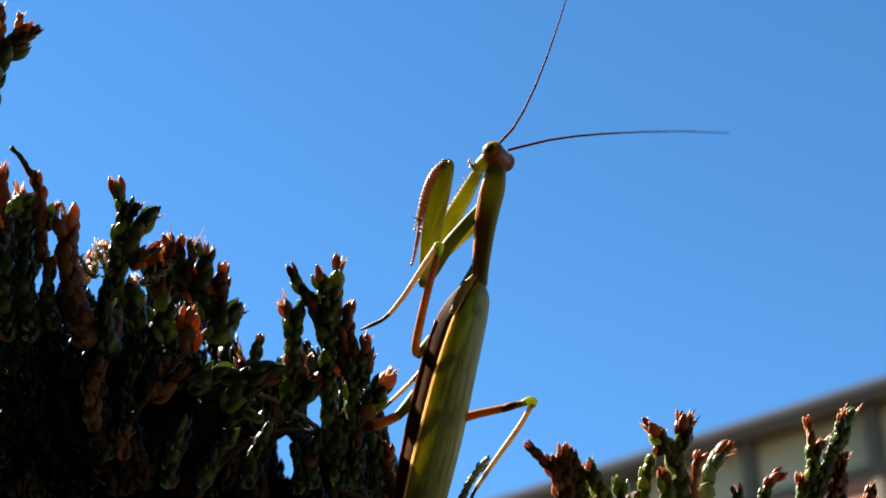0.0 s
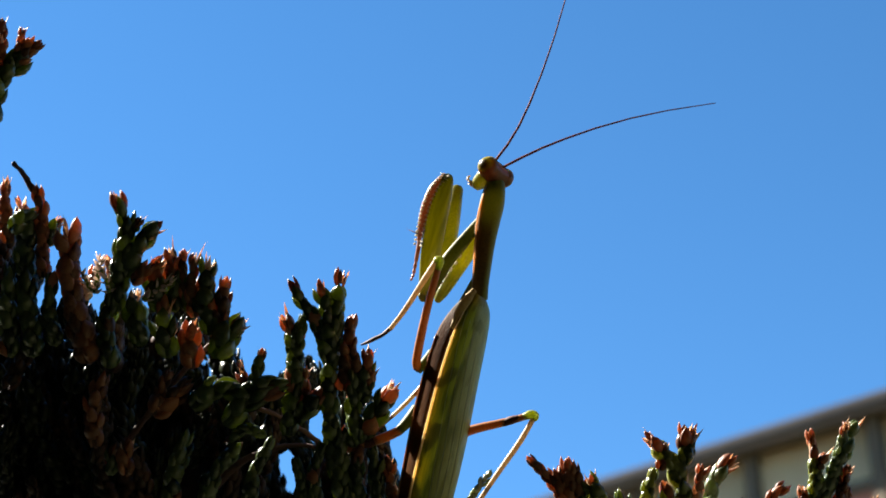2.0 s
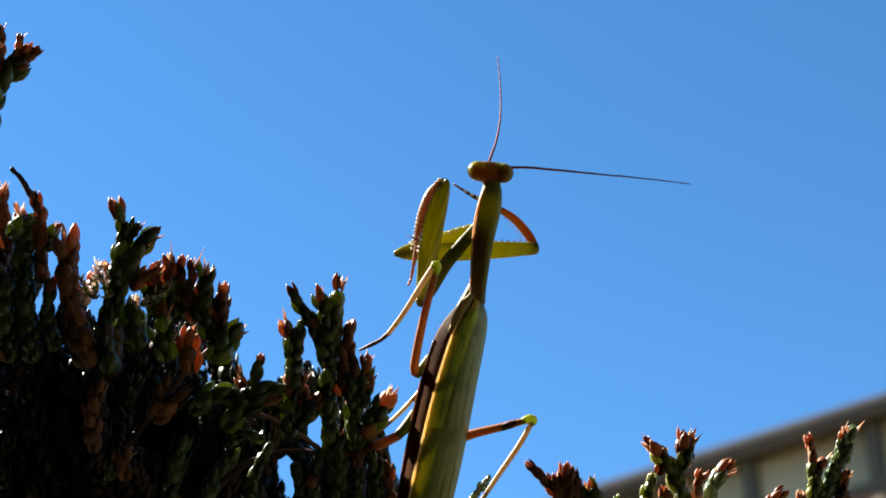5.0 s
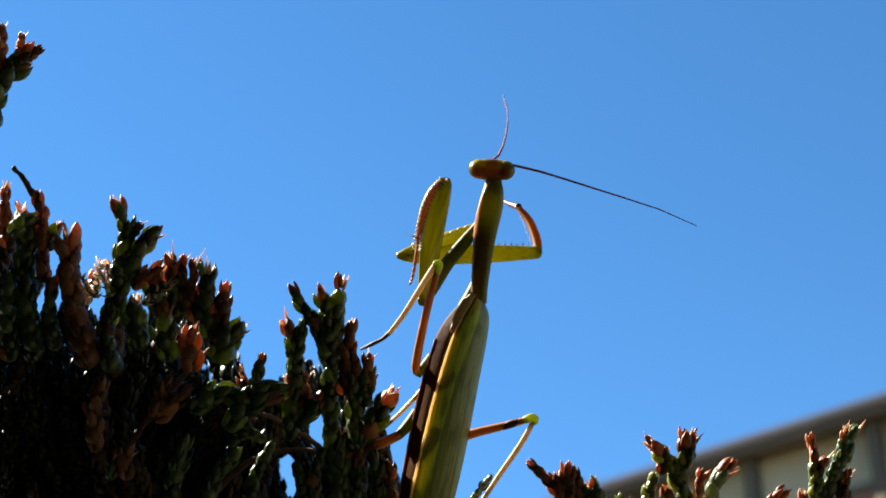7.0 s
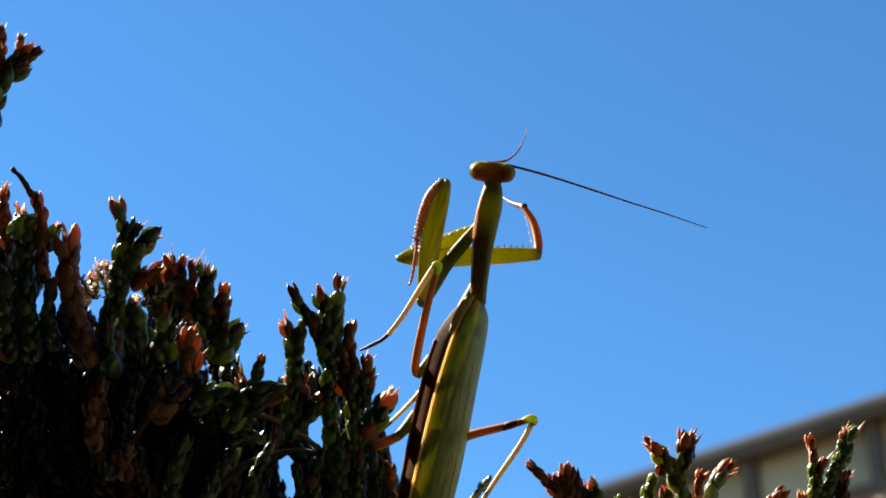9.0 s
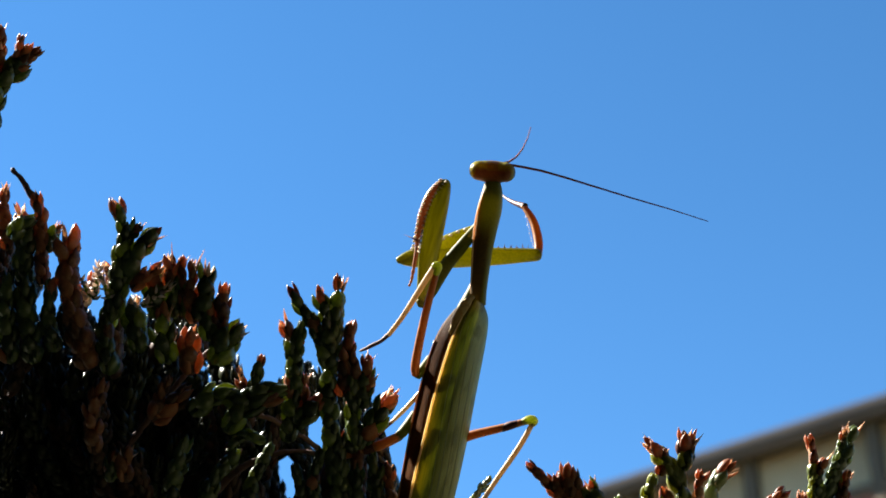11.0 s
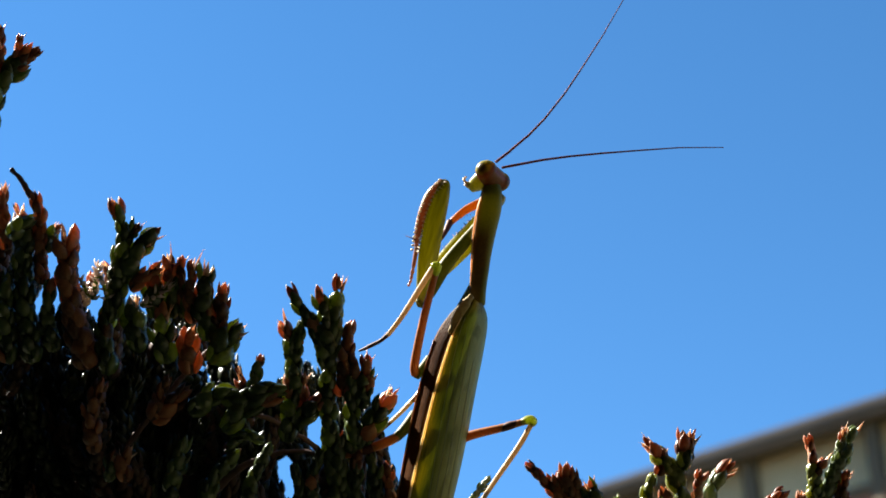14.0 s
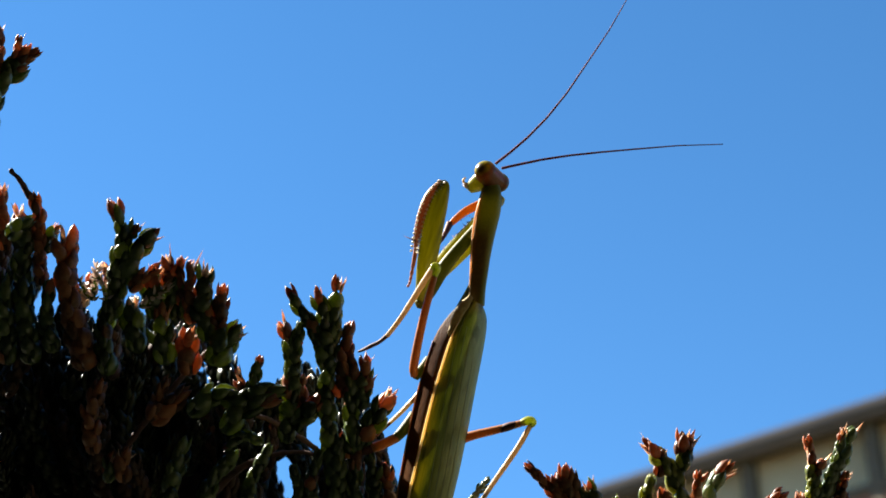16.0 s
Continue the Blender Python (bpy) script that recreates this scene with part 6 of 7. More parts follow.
    walk(antenna_up[1], [
        (0, bone(10.24, 15.75, -0.20, 11.97, 18.68, -1.01)),
        (0.5, bone(9.37, 16.17, 0.52, 11.17, 19.17, 0.52)),
        (1, bone(9.45, 15.92, 0.52, 11.22, 18.92, 0.22)),
        (1.5, bone(9.46, 15.41, 0.52, 11.24, 18.42, 0.52)),
        (2.5, bone(9.61, 15.25, 0.52, 11.43, 18.23, 0.52)),
        (3, bone(9.50, 15.42, 0.52, 11.14, 18.51, 0.52)),
        (3.2, bone(9.36, 15.32, 0.52, 11.00, 18.42, 0.52)),
        (3.4, bone(9.30, 14.75, 0.52, 10.80, 17.91, 0.52)),
        (3.5, bone(8.64, 15.22, 0.52, 9.84, 18.50, 0.52)),
        (3.8, bone(8.08, 14.46, -0.24, 8.89, 17.76, -1.09)),
        (4, bone(8.20, 14.39, -1.21, 9.04, 17.15, -3.20)),
        (4.2, bone(8.00, 14.45, -1.42, 8.66, 17.05, -3.66)),
        (5.2, bone(7.66, 14.37, -2.02, 8.43, 16.03, -5.01)),
        (6.3, bone(7.98, 14.08, -2.12, 9.13, 15.24, -5.21)),
        (7, bone(7.74, 13.77, -2.22, 8.77, 14.71, -5.43)),
        (8, bone(7.82, 13.90, -2.24, 8.95, 14.63, -5.47)),
        (8.5, bone(7.92, 13.67, -2.33, 8.87, 14.02, -5.68)),
        (9, bone(8.14, 13.58, -2.31, 9.19, 13.82, -5.64)),
        (11.5, bone(8.37, 13.57, -2.31, 9.46, 13.66, -5.64)),
        (12, bone(8.37, 13.73, -2.35, 9.24, 13.98, -5.73)),
        (12.5, bone(8.92, 13.91, -2.25, 10.10, 14.47, -5.50)),
        (12.6, bone(9.58, 14.13, -2.00, 11.11, 15.24, -4.95)),
        (12.7, bone(10.02, 14.29, -1.82, 11.81, 15.57, -4.55)),
        (12.8, bone(10.40, 14.31, -1.59, 12.34, 15.88, -4.04)),
        (13, bone(10.56, 14.59, -1.18, 12.63, 16.64, -3.14)),
        (13.3, bone(10.48, 15.11, -0.55, 12.93, 17.29, -1.76)),
        (14.5, bone(10.65, 15.37, -0.03, 13.28, 17.60, -0.63)),
        (16, bone(10.73, 15.29, 0.17, 13.37, 17.57, -0.14)),
    ])
    walk(antenna_up[2], [
        (0, bone(11.97, 18.68, -1.01, 13.70, 22.41, -1.87)),
        (0.5, bone(11.17, 19.17, 0.52, 12.94, 22.98, 0.52)),
        (1, bone(11.22, 18.92, 0.22, 13.01, 22.72, 0.22)),
        (1.5, bone(11.24, 18.42, 0.52, 13.02, 22.22, 0.52)),
        (2.5, bone(11.43, 18.23, 0.52, 13.18, 22.05, 0.52)),
        (3, bone(11.14, 18.51, 0.52, 12.80, 22.36, 0.52)),
        (3.2, bone(11.00, 18.42, 0.52, 12.56, 22.32, 0.52)),
        (3.4, bone(10.80, 17.91, 0.52, 12.14, 21.89, 0.52)),
        (3.5, bone(9.84, 18.50, 0.52, 10.79, 22.59, 0.52)),
        (3.8, bone(8.89, 17.76, -1.09, 9.68, 21.78, -2.01)),
        (4, bone(9.04, 17.15, -3.20, 9.84, 20.55, -5.53)),
        (4.2, bone(8.66, 17.05, -3.66, 9.35, 20.25, -6.30)),
        (5.2, bone(8.43, 16.03, -5.01, 9.04, 18.19, -8.56)),
        (6.3, bone(9.13, 15.24, -5.21, 9.81, 17.17, -8.88)),
        (7, bone(8.77, 14.71, -5.43, 9.56, 16.28, -9.24)),
        (8, bone(8.95, 14.63, -5.47, 9.89, 16.01, -9.32)),
        (8.5, bone(8.87, 14.02, -5.68, 9.95, 14.70, -9.68)),
        (9, bone(9.19, 13.82, -5.64, 10.44, 14.28, -9.63)),
        (11.5, bone(9.46, 13.66, -5.64, 10.75, 14.12, -9.60)),
        (12, bone(9.24, 13.98, -5.73, 10.27, 14.48, -9.77)),
        (12.5, bone(10.10, 14.47, -5.50, 11.33, 15.56, -9.36)),
        (12.6, bone(11.11, 15.24, -4.95, 12.70, 16.95, -8.44)),
        (12.7, bone(11.81, 15.57, -4.55, 13.77, 17.42, -7.77)),
        (12.8, bone(12.34, 15.88, -4.04, 14.52, 18.04, -6.91)),
        (13, bone(12.63, 16.64, -3.14, 15.03, 19.23, -5.41)),
        (13.3, bone(12.93, 17.29, -1.76, 15.69, 20.15, -3.12)),
        (14.5, bone(13.28, 17.60, -0.63, 16.16, 20.61, -1.22)),
        (16, bone(13.37, 17.57, -0.14, 16.31, 20.57, -0.14)),
    ])
    walk(antenna_up[3], [
        (0, bone(13.70, 22.41, -1.87, 15.42, 26.91, -2.76)),
        (0.5, bone(12.94, 22.98, 0.52, 14.77, 27.53, 0.52)),
        (1, bone(13.01, 22.72, 0.22, 14.86, 27.26, 0.22)),
        (1.5, bone(13.02, 22.22, 0.52, 14.83, 26.77, 0.52)),
        (2.5, bone(13.18, 22.05, 0.52, 14.96, 26.62, 0.52)),
        (3, bone(12.80, 22.36, 0.52, 14.52, 26.95, 0.52)),
        (3.2, bone(12.56, 22.32, 0.52, 14.13, 26.96, 0.52)),
        (3.4, bone(12.14, 21.89, 0.52, 13.46, 26.61, 0.52)),
        (3.5, bone(10.79, 22.59, 0.52, 11.64, 27.42, 0.52)),
        (3.8, bone(9.68, 21.78, -2.01, 10.41, 26.53, -2.96)),
        (4, bone(9.84, 20.55, -5.53, 10.60, 24.63, -8.14)),
        (4.2, bone(9.35, 20.25, -6.30, 10.00, 24.08, -9.28)),
        (5.2, bone(9.04, 18.19, -8.56, 9.54, 20.82, -12.66)),
        (6.3, bone(9.81, 17.17, -8.88, 10.20, 19.57, -13.14)),
        (7, bone(9.56, 16.28, -9.24, 10.20, 18.26, -13.67)),
        (8, bone(9.89, 16.01, -9.32, 10.54, 17.91, -13.79)),
        (8.5, bone(9.95, 14.70, -9.68, 10.99, 15.86, -14.33)),
        (9, bone(10.44, 14.28, -9.63, 11.72, 15.31, -14.24)),
        (11.5, bone(10.75, 14.12, -9.60, 12.10, 15.17, -14.20)),
        (12, bone(10.27, 14.48, -9.77, 11.31, 15.44, -14.46)),
        (12.5, bone(11.33, 15.56, -9.36, 12.64, 17.03, -13.85)),
        (12.6, bone(12.70, 16.95, -8.44, 14.40, 19.17, -12.46)),
        (12.7, bone(13.77, 17.42, -7.77, 16.02, 19.71, -11.47)),
        (12.8, bone(14.52, 18.04, -6.91, 17.01, 20.70, -10.18)),
        (13, bone(15.03, 19.23, -5.41, 17.71, 22.44, -7.95)),
        (13.3, bone(15.69, 20.15, -3.12, 18.64, 23.78, -4.58)),
        (14.5, bone(16.16, 20.61, -1.22, 19.20, 24.45, -1.22)),
        (16, bone(16.31, 20.57, -0.14, 19.39, 24.38, -0.14)),
    ])
    walk(antenna_up[4], [
        (0, bone(15.42, 26.91, -2.76, 17.20, 32.18, -3.43)),
        (0.5, bone(14.77, 27.53, 0.52, 16.52, 32.85, 0.52)),
        (1, bone(14.86, 27.26, 0.22, 16.70, 32.55, 0.22)),
        (1.5, bone(14.83, 26.77, 0.52, 16.65, 32.07, 0.52)),
        (2.5, bone(14.96, 26.62, 0.52, 16.75, 31.92, 0.52)),
        (3, bone(14.52, 26.95, 0.52, 16.22, 32.29, 0.52)),
        (3.2, bone(14.13, 26.96, 0.52, 15.68, 32.34, 0.52)),
        (3.4, bone(13.46, 26.61, 0.52, 14.77, 32.05, 0.52)),
        (3.5, bone(11.64, 27.42, 0.52, 12.46, 32.96, 0.52)),
        (3.8, bone(10.41, 26.53, -2.96, 10.89, 32.04, -3.85)),
        (4, bone(10.60, 24.63, -8.14, 11.12, 29.41, -11.00)),
        (4.2, bone(10.00, 24.08, -9.28, 10.42, 28.59, -12.58)),
        (5.2, bone(9.54, 20.82, -12.66, 9.75, 23.94, -17.31)),
        (6.3, bone(10.20, 19.57, -13.14, 10.33, 22.41, -17.96)),
        (7, bone(10.20, 18.26, -13.67, 10.69, 20.66, -18.71)),
        (8, bone(10.54, 17.91, -13.79, 11.07, 20.19, -18.87)),
        (8.5, bone(10.99, 15.86, -14.33, 12.00, 17.39, -19.62)),
        (9, bone(11.72, 15.31, -14.24, 12.91, 16.85, -19.49)),
        (11.5, bone(12.10, 15.17, -14.20, 13.38, 16.73, -19.42)),
        (12, bone(11.31, 15.44, -14.46, 12.42, 16.68, -19.81)),
        (12.5, bone(12.64, 17.03, -13.85, 13.84, 19.01, -18.94)),
        (12.6, bone(14.40, 19.17, -12.46, 16.02, 22.01, -17.01)),
        (12.7, bone(16.02, 19.71, -11.47, 18.55, 22.50, -15.61)),
        (12.8, bone(17.01, 20.70, -10.18, 19.75, 23.95, -13.82)),
        (13, bone(17.71, 22.44, -7.95, 20.60, 26.35, -10.74)),
        (13.3, bone(18.64, 23.78, -4.58, 21.74, 28.19, -6.09)),
        (14.5, bone(19.20, 24.45, -1.22, 22.27, 29.02, -2.20)),
        (16, bone(19.39, 24.38, -0.14, 22.52, 29.03, -0.14)),
    ])
    walk(antenna_up[5], [
        (0, bone(17.20, 32.18, -3.43, 18.97, 38.23, -3.43)),
        (0.5, bone(16.52, 32.85, 0.52, 18.07, 38.95, 0.52)),
        (1, bone(16.70, 32.55, 0.22, 18.43, 38.61, 0.22)),
        (1.5, bone(16.65, 32.07, 0.52, 18.35, 38.14, 0.52)),
        (2.5, bone(16.75, 31.92, 0.52, 18.51, 37.97, 0.52)),
        (3, bone(16.22, 32.29, 0.52, 17.80, 38.39, 0.52)),
        (3.2, bone(15.68, 32.34, 0.52, 17.13, 38.47, 0.52)),
        (3.4, bone(14.77, 32.05, 0.52, 16.08, 38.21, 0.52)),
        (3.5, bone(12.46, 32.96, 0.52, 13.12, 39.22, 0.52)),
        (3.8, bone(10.89, 32.04, -3.85, 11.17, 38.33, -3.85)),
        (4, bone(11.12, 29.41, -11.00, 11.47, 34.91, -14.06)),
        (4.2, bone(10.42, 28.59, -12.58, 10.63, 33.77, -16.15)),
        (5.2, bone(9.75, 23.94, -17.31, 9.79, 27.55, -22.47)),
        (6.3, bone(10.33, 22.41, -17.96, 10.11, 25.67, -23.35)),
        (7, bone(10.69, 20.66, -18.71, 10.88, 23.46, -24.35)),
        (8, bone(11.07, 20.19, -18.87, 11.34, 22.88, -24.57)),
        (8.5, bone(12.00, 17.39, -19.62, 12.98, 19.28, -25.54)),
        (9, bone(12.91, 16.85, -19.49, 13.94, 18.87, -25.37)),
        (11.5, bone(13.38, 16.73, -19.42, 14.47, 18.80, -25.27)),
        (12, bone(12.42, 16.68, -19.81, 13.61, 18.22, -25.80)),
        (12.5, bone(13.84, 19.01, -18.94, 15.05, 21.41, -24.64)),
        (12.6, bone(16.02, 22.01, -17.01, 17.77, 25.37, -22.04)),
        (12.7, bone(18.55, 22.50, -15.61, 20.92, 26.14, -20.17)),
        (12.8, bone(19.75, 23.95, -13.82, 22.50, 28.00, -17.79)),
        (13, bone(20.60, 26.35, -10.74, 23.61, 31.02, -13.70)),
        (13.3, bone(21.74, 28.19, -6.09, 25.12, 33.29, -7.59)),
        (14.5, bone(22.27, 29.02, -2.20, 25.61, 34.37, -2.20)),
        (16, bone(22.52, 29.03, -0.14, 26.02, 34.26, -0.14)),
    ])
    walk(antenna_up[6], [
        (0, bone(18.97, 38.23, -3.43, 20.48, 44.88, -5.00)),
        (0.5, bone(18.07, 38.95, 0.52, 19.45, 45.81, 0.52)),
        (1, bone(18.43, 38.61, 0.22, 19.81, 45.47, 0.22)),
        (1.5, bone(18.35, 38.14, 0.52, 19.79, 44.99, 0.52)),
        (2.5, bone(18.51, 37.97, 0.52, 19.96, 44.82, 0.52)),
        (3, bone(17.80, 38.39, 0.52, 19.18, 45.25, 0.52)),
        (3.2, bone(17.13, 38.47, 0.52, 18.31, 45.37, 0.52)),
        (3.4, bone(16.08, 38.21, 0.52, 17.16, 45.13, 0.52)),
        (3.5, bone(13.12, 39.22, 0.52, 13.45, 46.22, 0.52)),
        (3.8, bone(11.17, 38.33, -3.85, 11.33, 45.17, -5.31)),
        (4, bone(11.47, 34.91, -14.06, 11.66, 41.13, -17.27)),
        (4.2, bone(10.63, 33.77, -16.15, 10.60, 39.65, -19.95)),
        (5.2, bone(9.79, 27.55, -22.47, 9.55, 31.67, -28.12)),
        (6.3, bone(10.11, 25.67, -23.35, 9.60, 29.37, -29.27)),
        (7, bone(10.88, 23.46, -24.35, 10.34, 26.57, -30.60)),
        (8, bone(11.34, 22.88, -24.57, 10.40, 25.60, -30.95)),
        (8.5, bone(12.98, 19.28, -25.54, 13.65, 21.59, -32.12)),
        (9, bone(13.94, 18.87, -25.37, 14.89, 21.26, -31.88)),
        (11.5, bone(14.47, 18.80, -25.27, 15.40, 21.31, -31.74)),
        (12, bone(13.61, 18.22, -25.80, 14.64, 20.17, -32.44)),
        (12.5, bone(15.05, 21.41, -24.64, 16.12, 24.28, -30.94)),
        (12.6, bone(17.77, 25.37, -22.04, 19.61, 29.29, -27.54)),
        (12.7, bone(20.92, 26.14, -20.17, 23.47, 30.39, -25.11)),
        (12.8, bone(22.50, 28.00, -17.79, 25.31, 32.80, -22.04)),
        (13, bone(23.61, 31.02, -13.70, 26.76, 36.45, -16.80)),
        (13.3, bone(25.12, 33.29, -7.59, 28.62, 39.23, -8.80)),
        (14.5, bone(25.61, 34.37, -2.20, 29.12, 40.42, -2.20)),
        (16, bone(26.02, 34.26, -0.14, 29.50, 40.34, -0.14)),
    ])
    walk(antenna_side[0], [
        (0, bone(9.55, 12.49, 0.52, 12.43, 13.26, 0.52)),
        (0.2, bone(9.04, 12.54, 0.52, 11.85, 13.52, 0.52)),
        (0.5, bone(8.71, 12.63, 0.52, 11.42, 13.80, 0.20)),
        (1, bone(8.81, 12.44, 0.52, 11.52, 13.65, 0.32)),
        (1.5, bone(8.95, 12.13, 0.52, 11.58, 13.52, 0.52)),
        (2.5, bone(8.99, 11.87, 0.52, 11.62, 13.25, 0.52)),
        (3, bone(9.09, 11.80, 0.52, 11.65, 13.26, 0.14)),
        (3.2, bone(9.19, 11.68, 0.52, 11.75, 13.05, -0.08)),
        (3.4, bone(9.59, 11.06, 0.52, 12.13, 12.31, -0.38)),
        (3.5, bone(9.43, 11.66, 0.52, 11.91, 12.95, -0.52)),
        (3.8, bone(9.09, 11.20, 0.52, 11.61, 12.38, -0.52)),
        (4, bone(9.38, 11.82, 0.52, 11.65, 12.70, -1.19)),
        (4.2, bone(9.44, 12.09, 0.52, 11.98, 12.79, -0.86)),
        (5.2, bone(9.28, 12.85, 0.52, 11.86, 12.73, -0.95)),
        (6.3, bone(9.21, 13.29, 0.52, 11.71, 12.99, -1.05)),
        (7, bone(9.14, 13.12, 0.52, 11.87, 12.66, -0.55)),
        (8, bone(9.17, 13.18, 0.52, 11.90, 12.55, -0.46)),
        (8.5, bone(9.31, 13.21, 0.52, 12.06, 12.38, -0.24)),
        (9, bone(9.37, 13.19, 0.52, 12.18, 12.55, -0.24)),
        (11.5, bone(9.39, 13.33, 0.52, 12.23, 12.90, -0.27)),
        (12, bone(9.39, 13.33, 0.52, 12.19, 12.85, -0.36)),
        (12.5, bone(9.38, 13.15, 0.52, 12.13, 12.66, -0.49)),
        (12.6, bone(9.38, 13.12, 0.52, 12.20, 12.64, -0.29)),
        (12.7, bone(9.51, 12.80, 0.52, 12.30, 12.45, -0.46)),
        (12.8, bone(9.65, 12.39, 0.52, 12.43, 12.29, -0.53)),
        (12.9, bone(9.69, 12.27, 0.52, 12.52, 12.52, -0.36)),
        (13, bone(9.73, 12.32, 0.52, 12.60, 12.73, -0.14)),
        (13.3, bone(9.29, 12.66, 0.52, 12.21, 13.20, 0.52)),
        (14.5, bone(9.29, 12.73, 0.52, 12.21, 13.30, 0.52)),
        (16, bone(9.37, 12.77, 0.52, 12.27, 13.42, 0.52)),
    ])
    walk(antenna_side[1], [
        (0, bone(12.43, 13.26, 0.52, 15.82, 14.12, 0.52)),
        (0.2, bone(11.85, 13.52, 0.52, 15.16, 14.67, 0.52)),
        (0.5, bone(11.42, 13.80, 0.20, 14.66, 15.10, -0.08)),
        (1, bone(11.52, 13.65, 0.32, 14.77, 14.96, 0.32)),
        (1.5, bone(11.58, 13.52, 0.52, 14.73, 15.03, 0.52)),
        (2.5, bone(11.62, 13.25, 0.52, 14.79, 14.75, 0.52)),
        (3, bone(11.65, 13.26, 0.14, 14.73, 14.88, -0.25)),
        (3.2, bone(11.75, 13.05, -0.08, 14.84, 14.58, -0.74)),
        (3.4, bone(12.13, 12.31, -0.38, 15.18, 13.69, -1.39)),
        (3.5, bone(11.91, 12.95, -0.52, 14.85, 14.43, -1.68)),
        (3.8, bone(11.61, 12.38, -0.52, 14.62, 13.74, -1.70)),
        (4, bone(11.65, 12.70, -1.19, 14.35, 13.74, -3.15)),
        (4.2, bone(11.98, 12.79, -0.86, 15.00, 13.61, -2.42)),
        (5.2, bone(11.86, 12.73, -0.95, 14.93, 12.57, -2.62)),
        (6.3, bone(11.71, 12.99, -1.05, 14.69, 12.59, -2.85)),
        (7, bone(11.87, 12.66, -0.55, 15.08, 11.96, -1.77)),
        (8, bone(11.90, 12.55, -0.46, 15.13, 11.77, -1.55)),
        (8.5, bone(12.06, 12.38, -0.24, 15.31, 11.37, -1.06)),
        (9, bone(12.18, 12.55, -0.24, 15.47, 11.72, -1.07)),
        (11.5, bone(12.23, 12.90, -0.27, 15.56, 12.28, -1.13)),
        (12, bone(12.19, 12.85, -0.36, 15.49, 12.24, -1.34)),
        (12.5, bone(12.13, 12.66, -0.49, 15.39, 12.07, -1.61)),
        (12.6, bone(12.20, 12.64, -0.29, 15.53, 12.06, -1.17)),
        (12.7, bone(12.30, 12.45, -0.46, 15.59, 12.03, -1.56)),
        (12.8, bone(12.43, 12.29, -0.53, 15.73, 12.16, -1.69)),
        (12.9, bone(12.52, 12.52, -0.36, 15.87, 12.82, -1.32)),
        (13, bone(12.60, 12.73, -0.14, 16.00, 13.20, -0.86)),
        (13.3, bone(12.21, 13.20, 0.52, 15.66, 13.82, 0.52)),
        (14.5, bone(12.21, 13.30, 0.52, 15.65, 13.95, 0.52)),
        (16, bone(12.27, 13.42, 0.52, 15.70, 14.14, 0.52)),
    ])
    walk(antenna_side[2], [
        (0, bone(15.82, 14.12, 0.52, 19.96, 14.80, 0.52)),
        (0.2, bone(15.16, 14.67, 0.52, 19.15, 15.96, 0.52)),
        (0.5, bone(14.66, 15.10, -0.08, 18.62, 16.49, -0.08)),
        (1, bone(14.77, 14.96, 0.32, 18.72, 16.35, -0.02)),
        (1.5, bone(14.73, 15.03, 0.52, 18.62, 16.61, 0.52)),
        (2.5, bone(14.79, 14.75, 0.52, 18.69, 16.31, 0.52)),
        (3, bone(14.73, 14.88, -0.25, 18.58, 16.56, -0.25)),
        (3.2, bone(14.84, 14.58, -0.74, 18.65, 16.20, -1.43)),
        (3.4, bone(15.18, 13.69, -1.39, 19.00, 15.04, -2.51)),
        (3.5, bone(14.85, 14.43, -1.68, 18.56, 15.91, -2.99)),
        (3.8, bone(14.62, 13.74, -1.70, 18.34, 15.16, -3.02)),
        (4, bone(14.35, 13.74, -3.15, 17.69, 14.85, -5.44)),
        (4.2, bone(15.00, 13.61, -2.42, 18.70, 14.44, -4.22)),
        (5.2, bone(14.93, 12.57, -2.62, 18.65, 12.20, -4.55)),
        (6.3, bone(14.69, 12.59, -2.85, 18.29, 11.97, -4.93)),
        (7, bone(15.08, 11.96, -1.77, 18.90, 10.89, -3.13)),
        (8, bone(15.13, 11.77, -1.55, 19.03, 10.78, -2.77)),
        (8.5, bone(15.31, 11.37, -1.06, 19.21, 10.08, -1.95)),
        (9, bone(15.47, 11.72, -1.07, 19.41, 10.56, -1.98)),
        (11.5, bone(15.56, 12.28, -1.13, 19.52, 11.25, -2.09)),
        (12, bone(15.49, 12.24, -1.34, 19.45, 11.33, -2.43)),
        (12.5, bone(15.39, 12.07, -1.61, 19.34, 11.36, -2.86)),
        (12.6, bone(15.53, 12.06, -1.17, 19.56, 11.35, -2.13)),
        (12.7, bone(15.59, 12.03, -1.56, 19.58, 11.48, -2.78)),
        (12.8, bone(15.73, 12.16, -1.69, 19.71, 11.91, -3.00)),
        (12.9, bone(15.87, 12.82, -1.32, 19.92, 13.08, -2.40)),
        (13, bone(16.00, 13.20, -0.86, 20.10, 13.63, -1.64)),
        (13.3, bone(15.66, 13.82, 0.52, 19.82, 14.36, 0.52)),
        (14.5, bone(15.65, 13.95, 0.52, 19.81, 14.51, 0.52)),
        (16, bone(15.70, 14.14, 0.52, 19.85, 14.77, 0.52)),
    ])
